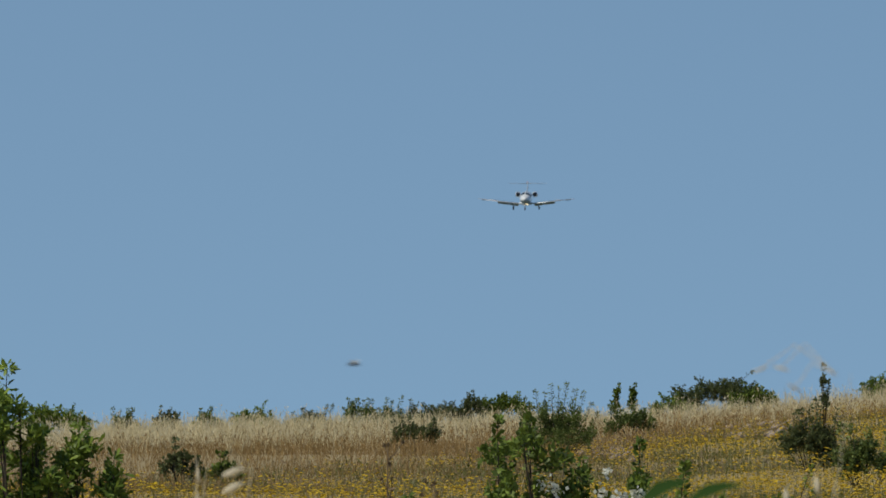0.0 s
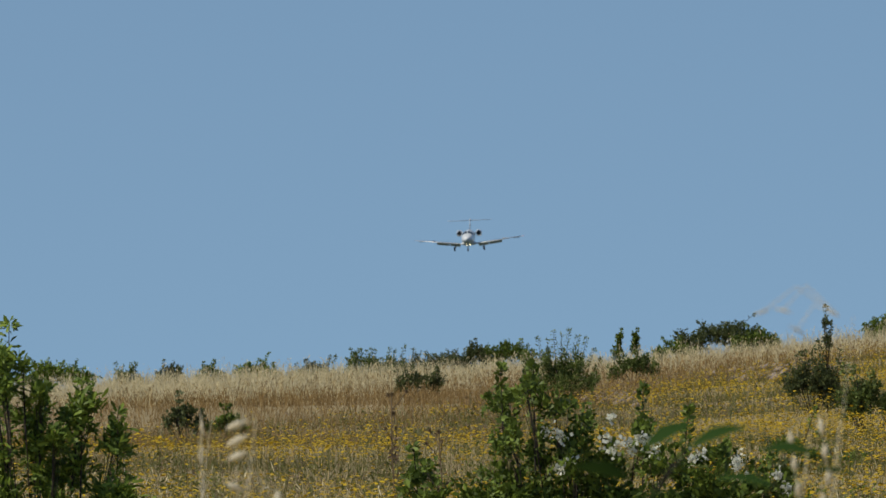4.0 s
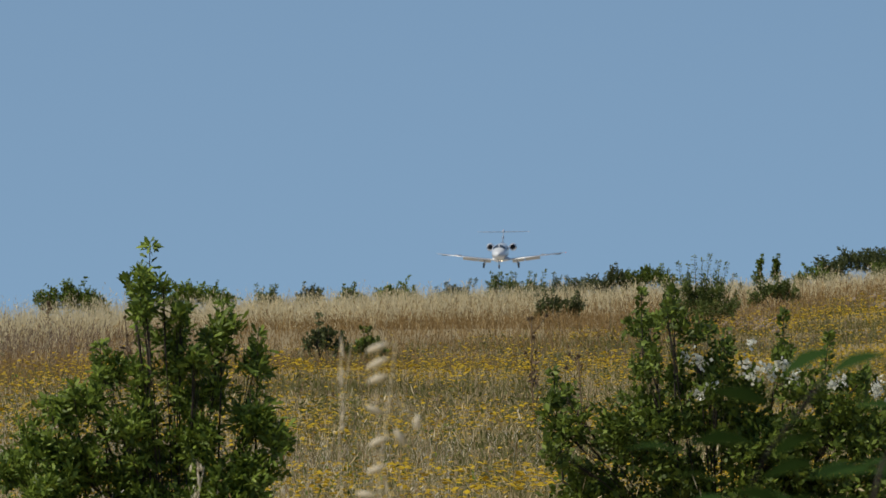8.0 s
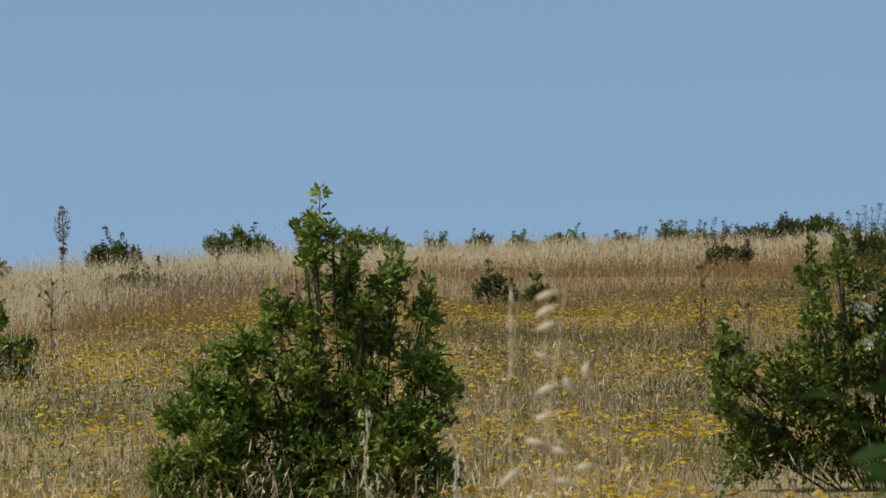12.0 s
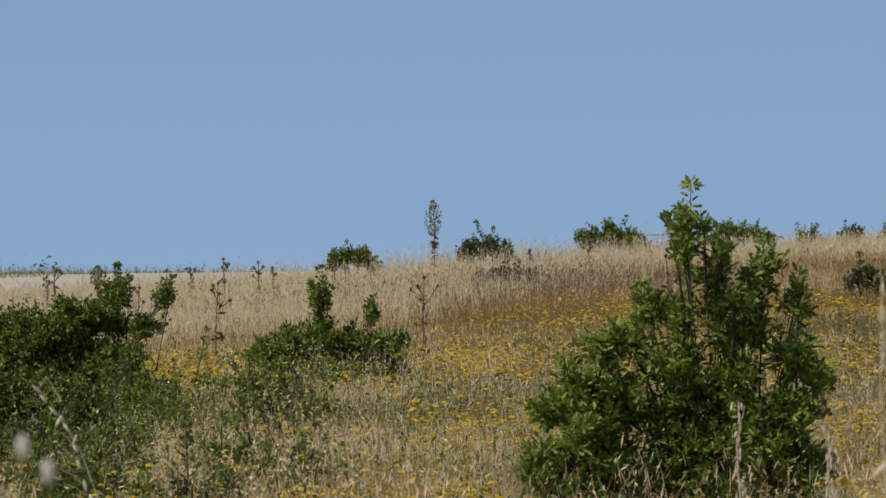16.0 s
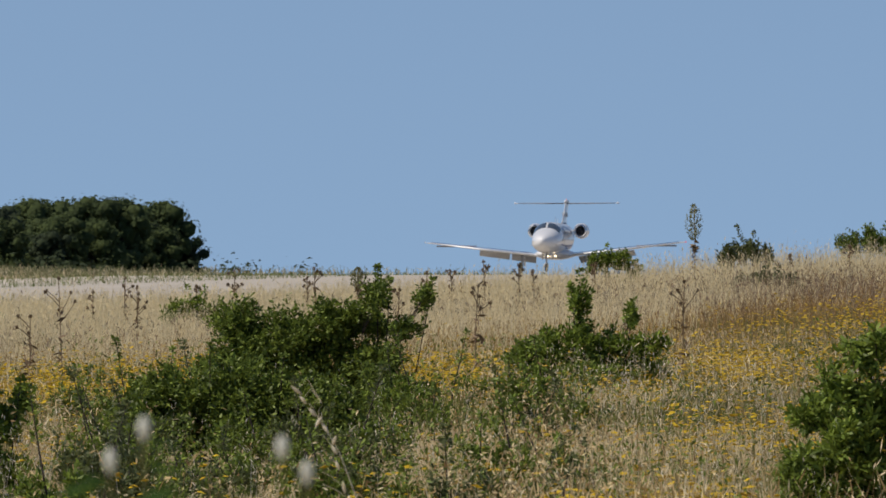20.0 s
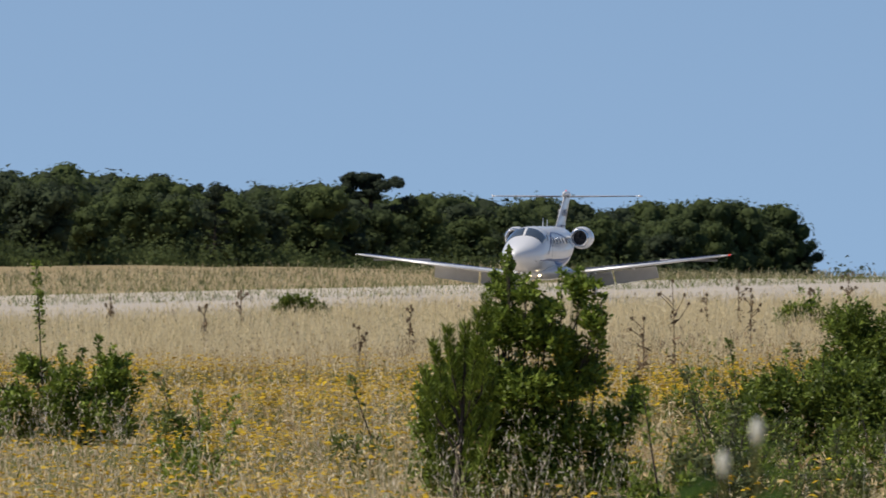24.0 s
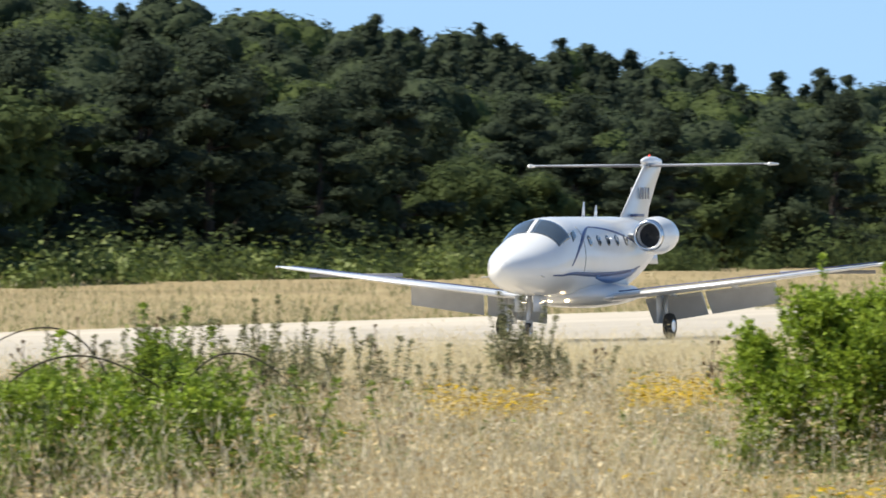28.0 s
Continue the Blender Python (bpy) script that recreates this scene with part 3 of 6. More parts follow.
        for x in (1.9, 3.4):
            part("flap_fairing", rod((s * x, 0.4, 0.86 + x * 0.1), (s * x, 1.5, 0.70 + x * 0.1), 0.05, 0.02), WHITE, wing)
        part("aileron_seam", box(min(s * 4.4, s * 6.6), max(s * 4.4, s * 6.6), 0.82, 0.835, 1.42, 1.50, 0.0), SEAM, wing)
        part("tip_light", rod((s * 7.15, 0.16, 1.66), (s * 7.17, 0.38, 1.67), 0.035, 0.02), RED if s > 0 else SILVER, wing, "red wing tip light" if s > 0 else "wing tip light")
        # landing light in the belly
        part("landing_light", disc_ring([(0, 0.001), (-0.015, 0.03), (0.01, 0.048), (0.05, 0.052)], (0.04 + s * 0.19, -1.66, 0.90), 16), LAMP, plane, "glowing warm white landing light")
        # engine
        c = (s * 1.26, 1.08, 2.30)
        eng = part("engine_nacelle", disc_ring([(0.28, 0.265), (0.08, 0.27), (0.0, 0.285), (-0.02, 0.305), (0.02, 0.335), (0.16, 0.375), (0.4, 0.415), (0.75, 0.425), (1.1, 0.385), (1.35, 0.32), (1.5, 0.27), (1.46, 0.24), (1.3, 0.25)], c), WHITE, plane)
        part("intake_lip", disc_ring([(0.09, 0.269), (0.0, 0.28), (-0.028, 0.305), (0.015, 0.34), (0.09, 0.364), (0.09, 0.35)], c), SILVER, eng, "polished intake lip")
        part("fan", disc_ring([(0.14, 0.002), (0.2, 0.06), (0.28, 0.10), (0.30, 0.275)], c), FAN, eng, "dark engine fan")
        part("exhaust", disc_ring([(1.35, 0.23), (1.6, 0.21), (1.8, 0.16), (1.75, 0.14)], c, 20), STRUT, eng, "bare metal exhaust")
        rings = []
        for x in (0.40, 0.95):
            rings.append([(s * x, 1.35 + q, 2.30 + (0.05 if x < 0.6 else 0) + h) for q, h in foil(1.2, 0.07)])
        part("engine_pylon", loft(rings), WHITE, plane)
        # tailplane
        tp = part("tailplane", wing_loft([(s * 0.03, 4.92, 3.87, 1.2, 0.07), (s * 1.6, 5.12, 3.88, 0.95, 0.065), (s * 2.72, 5.28, 3.89, 0.72, 0.04), (s * 2.84, 5.4, 3.89, 0.5, 0.012)]), WHITE, plane)
        part("tailplane_edge", wing_loft([(s * 0.12, 4.89, 3.862, 0.26, 0.062), (s * 2.7, 5.255, 3.882, 0.18, 0.038)]), BOOT, tp, "dark leading edge")
        part("tailplane_tip", rod((s * 2.84, 5.25, 3.89), (s * 2.86, 5.9, 3.89), 0.045, 0.02), WHITE, tp)
        # main gear
        part("gear_leg", rod((s * 1.84, 0.55, 1.02), (s * 1.86, 0.48, 0.32), 0.065, 0.05), STRUT, plane, "metal main gear leg")
        part("gear_link", rod((s * 1.86, 0.62, 0.62), (s * 1.86, 0.78, 0.29), 0.03, 0.03), STRUT, plane)
        part("gear_door", box(min(s * 1.71, s * 1.74), max(s * 1.71, s * 1.74), 0.22, 0.80, 0.35, 0.98, 0.01), WHITE, plane, "white gear door")
        part("axle", rod((s * 1.78, 0.5, 0.29), (s * 2.0, 0.5, 0.29), 0.03), STRUT, plane)
        build_wheel(plane, s * 1.94, 0.5, 0.29, 0.19, "main_wheel")
    # nose gear
    part("gear_leg", rod((0, -3.55, 1.05), (0, -3.72, 0.26), 0.055, 0.045), STRUT, plane, "metal nose gear leg")
    for s in (1, -1):
        part("gear_fork", rod((s * 0.085, -3.69, 0.42), (s * 0.085, -3.72, 0.21), 0.025), STRUT, plane)
        part("gear_door", box(min(s * 0.2, s * 0.22), max(s * 0.2, s * 0.22), -3.95, -3.2, 0.66, 1.02, 0.008), WHITE, plane, "white nose gear door")
    part("gear_crown", box(-0.11, 0.11, -3.74, -3.64, 0.40, 0.47, 0.02), STRUT, plane)
    build_wheel(plane, 0, -3.72, 0.21, 0.13, "nose_wheel")
    # fin with its fillet, rudder line, bullet fairing and beacon
    fin = part("fin", wing_loft([(2.25, 2.2, 0, 2.9, 0.09), (2.62, 2.95, 0, 2.15, 0.115), (2.9, 3.35, 0, 1.88, 0.113), (3.4, 4.12, 0, 1.6, 0.1), (3.85, 4.82, 0, 1.4, 0.088), (3.98, 5.0, 0, 1.3, 0.06)], upright=True), WHITE, plane)
    part("fin_edge", wing_loft([(2.72, 3.07, 0, 0.14, 0.05), (3.85, 4.8, 0, 0.12, 0.04)], upright=True), WHITE, fin, "white fin leading edge")
    part("bullet_fairing", disc_ring([(0, 0.01), (0.12, 0.07), (0.4, 0.115), (0.9, 0.115), (1.3, 0.07), (1.5, 0.01)], (0, 4.72, 3.97), 18), WHITE, fin)
    part("beacon", disc_ring([(0, 0.003), (0.01, 0.02), (0.04, 0.026), (0.07, 0.02), (0.08, 0.003)], (0, 5.25, 4.10), 12), RED, fin, "red glowing beacon")
    for s in (1, -1):
        # registration on the fin, as plain bars
        for k in range(4):
            part("mark", box(min(s * 0.098, s * 0.106), max(s * 0.098, s * 0.106), 4.22 + k * 0.2, 4.34 + k * 0.2, 3.12, 3.38, 0.0), MARK, fin, "grey lettering bar")
        part("fin_stripe", box(min(s * 0.112, s * 0.118), max(s * 0.112, s * 0.118), 3.5, 4.5, 2.72, 2.78, 0.0), BLUE, fin, "blue fin stripe")
    part("ventral_fin", wing_loft([(1.92, 4.6, 0, 1.2, 0.03), (1.65, 5.2, 0, 0.7, 0.02)], upright=True), WHITE, plane)
    # aerials on the roof
    for y, h in ((0.2, 0.34), (1.1, 0.26)):
        part("aerial", wing_loft([(2.70, y, 0, 0.26, 0.02), (2.72 + h, y + 0.14, 0, 0.12, 0.01)], upright=True), WHITE, plane, "white blade aerial")
    part("aerial", wing_loft([(1.0, -2.6, 0, 0.25, 0.02), (0.78, -2.5, 0, 0.14, 0.01)], upright=True), WHITE, plane, "white belly aerial")
    for s in (1, -1):
        part("pitot_probe", rod((s * 0.55, -4.5, 1.45), (s * 0.72, -4.75, 1.42), 0.02, 0.012), STRUT, plane)
    return plane


aircraft = build_aircraft()

# ---- woods beyond the runway ----
def tree_arrays(rng, height, width, pine=False, count=1500, leaf=0.34):
    """Branches and leaf clumps of one tree standing at the origin."""
    wood, cents, outs, mass = [], [], [], []
    lean = rng.normal(0, 0.03, 2)
    top = np.array([lean[0] * height, lean[1] * height, height * (0.92 if pine else 0.75)])
    r0 = 0.022 * height
    spine = [np.array([0, 0, -0.3]), top * 0.3, top * 0.65, top]
    wood.append(tube(spine, [r0 * 1.3, r0, r0 * 0.6, r0 * 0.15], 6))
    nb = 18 if pine else 17
    for k in range(nb):
        h = (0.06 + 0.92 * k / nb) if not pine else (0.07 + 0.9 * k / nb)
        b = top * min(h, 1)
        a = k * 2.4 + rng.uniform(-0.5, 0.5)
        if pine:
            reach = width * 0.5 * (1.15 - h) ** 0.7 * rng.uniform(0.6, 1.15)
            rise = rng.uniform(0.05, 0.3) * reach
        else:
            reach = width * 0.42 * math.sqrt(max(0.08, 1 - (1.5 * h - 0.75) ** 2)) * rng.uniform(0.6, 1.05)
            rise = reach * rng.uniform(0.25, 0.8)
        e = b + np.array([math.cos(a) * reach, math.sin(a) * reach, rise])
        m = (b + e) / 2 + np.array([0, 0, -0.08 * reach])
        wood.append(tube([b, m, e], [r0 * 0.35, r0 * 0.2, r0 * 0.08], 4))
        # clumps along and round the outer half of the limb
        rad = np.array([0.30, 0.30, 0.17] if pine else [0.36, 0.36, 0.32]) * width * 0.5 * rng.uniform(0.85, 1.3)
        nk = count // (nb + 2)
        d = rng.normal(size=(nk, 3))
        d /= np.linalg.norm(d, axis=1)[:, None]
        d[:, 2] = np.where(d[:, 2] < -0.3, -d[:, 2] * 0.4, d[:, 2])
        t = rng.choice((0.5, 0.75, 1.0), nk)[:, None]
        mass += [(b + (e - b) * q, rad * 0.66) for q in (0.55, 0.95)]
        cents.append(b + (e - b) * t + d * rad * rng.uniform(0.72, 0.99, nk)[:, None])
        outs.append(d)
    nk = 2 * count // (nb + 2)
    d = rng.normal(size=(nk, 3))
    d /= np.linalg.norm(d, axis=1)[:, None]
    rad = np.array([0.12, 0.12, 0.12]) * height if pine else np.array([0.26, 0.26, 0.2]) * width
    mass.append((top, rad * 0.64))
    cents.append(top + d * rad * rng.uniform(0.68, 0.96, nk)[:, None])
    outs.append(d)
    c, o = np.concatenate(cents), np.concatenate(outs)
    c[:, 2] = np.maximum(c[:, 2], 0.3)
    core = boughs(np.array([q for q, _ in mass]), np.array([q for _, q in mass]), rng)
    core[0][:, 2] = np.maximum(core[0][:, 2], 0.3)
    return merge(wood), merge([core, facets(c, leaf, rng, o + np.array([0, 0, 0.25]), 0.36)])


def build_woods():
    rng = np.random.default_rng(11)
    kinds = []
    for k in range(15):
        # nine kinds far off, then six with finer leaves for the near end
        pine = 5 <= k < 9 or k >= 12
        h = (7.6, 8.2, 6.8, 7.4, 6.2, 9.4, 8.6, 10.2, 7.8, 7.4, 6.6, 8.0, 9.2, 8.2, 10.0)[k]
        wide = (6.4, 7.0, 5.6, 6.8, 5.4, 4.6, 5.2, 5.0, 6.6, 6.4, 5.4, 6.8, 5.4, 6.6, 5.8)[k]
        w, lv = tree_arrays(rng, h, wide, pine, 2400 if k < 9 else 6400, (0.33 if not pine else 0.28) if k < 9 else (0.25 if not pine else 0.2))
        t = new("pine_tree" if pine else "oak_tree")
        np_part("trunk", *w, BARK, t)
        np_part("crown", *lv, HAZY_PINE if pine else (HAZY_WOOD_PALE if k in (1, 3, 4, 9, 10) else HAZY_WOOD), t, smooth=True)
        tagged(t, "dark green pine with layered boughs" if pine else ("mid-green" if k in (1, 3, 4, 9, 10) else "dark green") + " broadleaf tree with rounded uneven crown", "tree", "trees along the runway")
        kinds.append((t, pine))
    first = set()
    y = 318.0
    k = 0
    while y < 955:
        for row in range(2):
            size = float(np.interp(y, (318, 385, 440, 560, 700, 850, 900, 960), (1.2, 1.0, 0.84, 0.78, 0.74, 0.84, 0.92, 0.92))) * rng.uniform(*((0.78, 1.12) if y < 800 else (0.62, 1.14)))
            # a pine stand close to the runway's near end, oaks farther off
            if y < 470:
                pick = int(rng.integers(12, 15)) if rng.random() < (0.5 if y < 420 else 0.3) else int(rng.integers(9, 12))
            else:
                pick = int(rng.integers(5, 9)) if rng.random() < (0.2 if y < 780 else 0) else int(rng.integers(0, 5))
            x = -141 - row * 7 - rng.uniform(-2.5, 3.5) - 10 * float(smooth01(np.array((y - 600) / 250)))
            yy = y + rng.uniform(-2, 2)
            if 5 <= pick < 9:
                size *= 0.72
            src = kinds[pick][0]
            m = pose(x, yy, float(ground(x, yy)) - 0.1, 0, 0, rng.uniform(0, 360)) @ Matrix.Scale(size, 4)
            if pick in first:
                c = copy_thing(src, Matrix.Identity(4))
                c.matrix_basis = m
            else:
                first.add(pick)
                src.matrix_basis = m
        y += 4.6 + 0.004 * (y - 318) if y < 860 else 4.4
        k += 1
    for k, (src, pine) in enumerate(kinds):
        if k not in first:
            src.matrix_basis = pose(-148, 560 + 9 * k, float(ground(-148, 560 + 9 * k))) @ Matrix.Scale(0.5, 4)
    # a flat-topped pine that stands out above the others
    t = tagged(new("umbrella_pine"), "dark pine with a flat spreading crown above the wood", "tree")
    t.location = spot(11.16, 765)
    right, away, up = frame_of(11.16, 765)
    # tiers of its crown: side, height, half width, half height
    tiers = ((0.1, 6.45, 2.1, 0.5), (-1.0, 6.9, 1.2, 0.34), (1.4, 6.55, 1.15, 0.36), (-1.5, 6.05, 1.05, 0.34), (0.0, 5.8, 1.5, 0.34), (2.7, 5.25, 0.8, 0.3), (1.85, 4.8, 1.05, 0.34), (0.0, 4.4, 1.15, 0.36), (0.4, 6.95, 0.8, 0.25))
    mid, half, cents, outs = [], [], [], []
    for sx, h, w, hh in tiers:
        for k in range(5):
            c = right * (sx + rng.uniform(-0.65, 0.65) * w) + away * rng.uniform(-0.6, 0.6) * w + up * (h + rng.uniform(-0.4, 0.4) * hh)
            r = np.array([w * 0.42, w * 0.42, hh * 0.8]) * rng.uniform(0.7, 1.1)
            d = rng.normal(size=(220, 3))
            d /= np.linalg.norm(d, axis=1)[:, None]
            mid.append(c)
            half.append(r * 0.62)
            cents.append(c + d * r * rng.uniform(0.6, 1.2, (220, 1)))
            outs.append(d + up * 0.5)
    wood = [tube([(0, 0, -0.2), right * 0.1 + up * 3.4, right * 0.2 + up * 6.6], [0.22, 0.17, 0.08], 7)]
    wood += [tube([right * 0.1 + up * (h - 1.4), right * sx * 0.5 + up * (h - 0.5), right * sx + up * h], [0.1, 0.07, 0.03], 5) for sx, h, w, hh in tiers]
    np_part("trunk", *merge(wood), BARK, t)
    np_part("crown", *merge([boughs(np.array(mid), np.array(half), rng), facets(np.concatenate(cents), 0.2, rng, np.concatenate(outs))]), HAZY_PINE, t, smooth=True)
    # the woods that climb the hill, too many to tell apart
    gx, gy = np.meshgrid(np.arange(-350, -156, 6.6), np.arange(352, 1300, 6.6))
    gx, gy = gx.ravel() + rng.uniform(-2.6, 2.6, gx.size), gy.ravel() + rng.uniform(-2.6, 2.6, gx.size)
    az = np.degrees(np.arctan2(-gx, gy))
    ok = (az > 9.4) & (az < 25.5)
    rise = (ground(gx, gy) + 7 - 2.6) / np.hypot(gx, gy)
    ok &= rise > np.interp(az, (9, 12, 14, 16, 18, 25), (0.0025, 0.0035, 0.005, 0.0078, 0.0105, 0.011))
    gx, gy = gx[ok], gy[ok]
    # pines crown the ridge, broadleaf trees grow below them
    sort = np.where((gx < -190) & (gy > 600), 1 - rng.random(len(gx)) ** 2.0 * 0.95, rng.random(len(gx)) * 0.76)
    for name, mat, pick in (("hill_oak_wood", HAZY_WOOD, sort < 0.42), ("hill_ash_wood", HAZY_WOOD_PALE, (sort >= 0.42) & (sort < 0.68)), ("hill_pine_wood", HAZY_PINE, sort >= 0.68)):
        x, y = gx[pick], gy[pick]
        n, pine = len(x), mat is HAZY_PINE
        tall = rng.uniform(4.0, 8.2, n) * np.interp(y, (352, 600, 760, 830, 960, 1300), (1.0, 0.8, 0.8, 0.98, 0.92, 0.7)) * (1.0 if pine else 0.95)
        wide = rng.uniform(2.4, 4.6, n) * (0.6 if pine else 1)
        near = np.hypot(x, y) < 640
        chunks = []
        for sel, m, leaf in ((near, 480, 0.32), (~near, 210, 0.37 if pine else 0.43)):
            k, q = int(sel.sum()), 8 if pine else 6
            # each crown is a heap of rounded clumps
            cd = rng.normal(size=(k, q, 3))
            cd /= np.linalg.norm(cd, axis=2)[..., None]
            cd[..., 2] = np.abs(cd[..., 2])
            if pine:
                u = (np.arange(q)[None, :, None] + rng.uniform(0.45, 0.75, (k, q, 1))) / q
                cc = np.concatenate([cd[..., :2] * (1.05 - u) * 0.5 * wide[sel][:, None, None], (0.12 + 0.8 * u) * tall[sel][:, None, None]], -1)
                cr = np.maximum(wide[sel][:, None, None] * (0.2 + 0.5 * (1 - u)), tall[sel][:, None, None] * (0.085 + 0.07 * (1 - u)))
            else:
                cc = cd * np.stack([wide[sel] * 0.46, wide[sel] * 0.46, tall[sel] * 0.4], -1)[:, None] + np.array([0, 0, 0.4]) * tall[sel][:, None, None]
                cr = wide[sel][:, None, None] * rng.uniform(0.4, 0.62, (k, q, 1))
            grown = cc + np.stack([x[sel], y[sel], ground(x[sel], y[sel])], -1)[:, None]
            chunks.append(boughs(grown.reshape(-1, 3), (cr * np.array([0.62, 0.62, 0.75] if pine else [0.7, 0.7, 0.56])).reshape(-1, 3), rng))
            pick = rng.integers(0, q, (k, m))
            row = np.arange(k)[:, None]
            d = rng.normal(size=(k, m, 3))
            d /= np.linalg.norm(d, axis=2)[..., None]
            d[..., 2] = np.where(d[..., 2] < -0.35, -d[..., 2], d[..., 2])
            c = cc[row, pick] + d * cr[row, pick] * rng.uniform(0.66, 1.1 if pine else 1.0, (k, m, 1)) * np.array([1, 1, 0.8])
            c = c + np.stack([x[sel], y[sel], ground(x[sel], y[sel])], -1)[:, None]
            chunks.append(facets(c.reshape(-1, 3), leaf, rng, (d + 0.7 * cd[row, pick]).reshape(-1, 3), 0.36))
        tagged(np_part(name, *merge(chunks), mat, smooth=True), "dense dark wood covering the low hillside", "wood", kind="stuff")
    # undergrowth at the wood's foot
    chunks = []
    for i in range(560):
        yy = 300 + 610 * rng.random() ** 2.0
        tall = rng.uniform(0.6, 1.7)
        x = -137.5 - rng.uniform(-2.5, 5) - 6 * max(0, (yy - 600) / 250)
        n = 170
        d = rng.normal(size=(n, 3)) * np.array([0.7, 0.7, 0.55]) * tall
        d[:, 2] = np.abs(d[:, 2])
        chunks.append(facets(d + np.array([x, yy, float(ground(x, yy))]), 0.22, rng, d / tall))
    verge = []
    for i in range(64):
        yy, tall = rng.uniform(330, 410), rng.uniform(0.5, 1.3)
        x = -132 - rng.uniform(0, 7)
        d = rng.normal(size=(200, 3)) * np.array([0.7, 0.7, 0.55]) * tall
        d[:, 2] = np.abs(d[:, 2])
        verge.append(facets(d + np.array([x, yy, float(ground(x, yy))]), 0.2, rng, d / tall))
    tagged(np_part("verge_scrub", *merge(verge), LEAF_WEED), "bright green scrub before the wood", "scrub", kind="stuff")
    shade = []
    for i in range(420):
        yy = 305 + 670 * rng.random() ** 1.4
        x = -143 - rng.uniform(0, 20)
        d = rng.normal(size=(90, 3)) * np.array([1.3, 1.3, 1.0])
        d[:, 2] = np.abs(d[:, 2])
        shade.append(facets(d + np.array([x, yy, float(ground(x, yy))]), 0.4, rng, d))
    tagged(np_part("wood_understorey", *merge(shade), HAZY_WOOD), "dark leafy scrub under the trees", "scrub", kind="stuff")
    tagged(np_part("undergrowth", *merge(chunks), HAZY_WOOD_PALE), "green scrub along the foot of the wood", "scrub", kind="stuff")


build_woods()


# ---- bushes ----
BUSHES = []


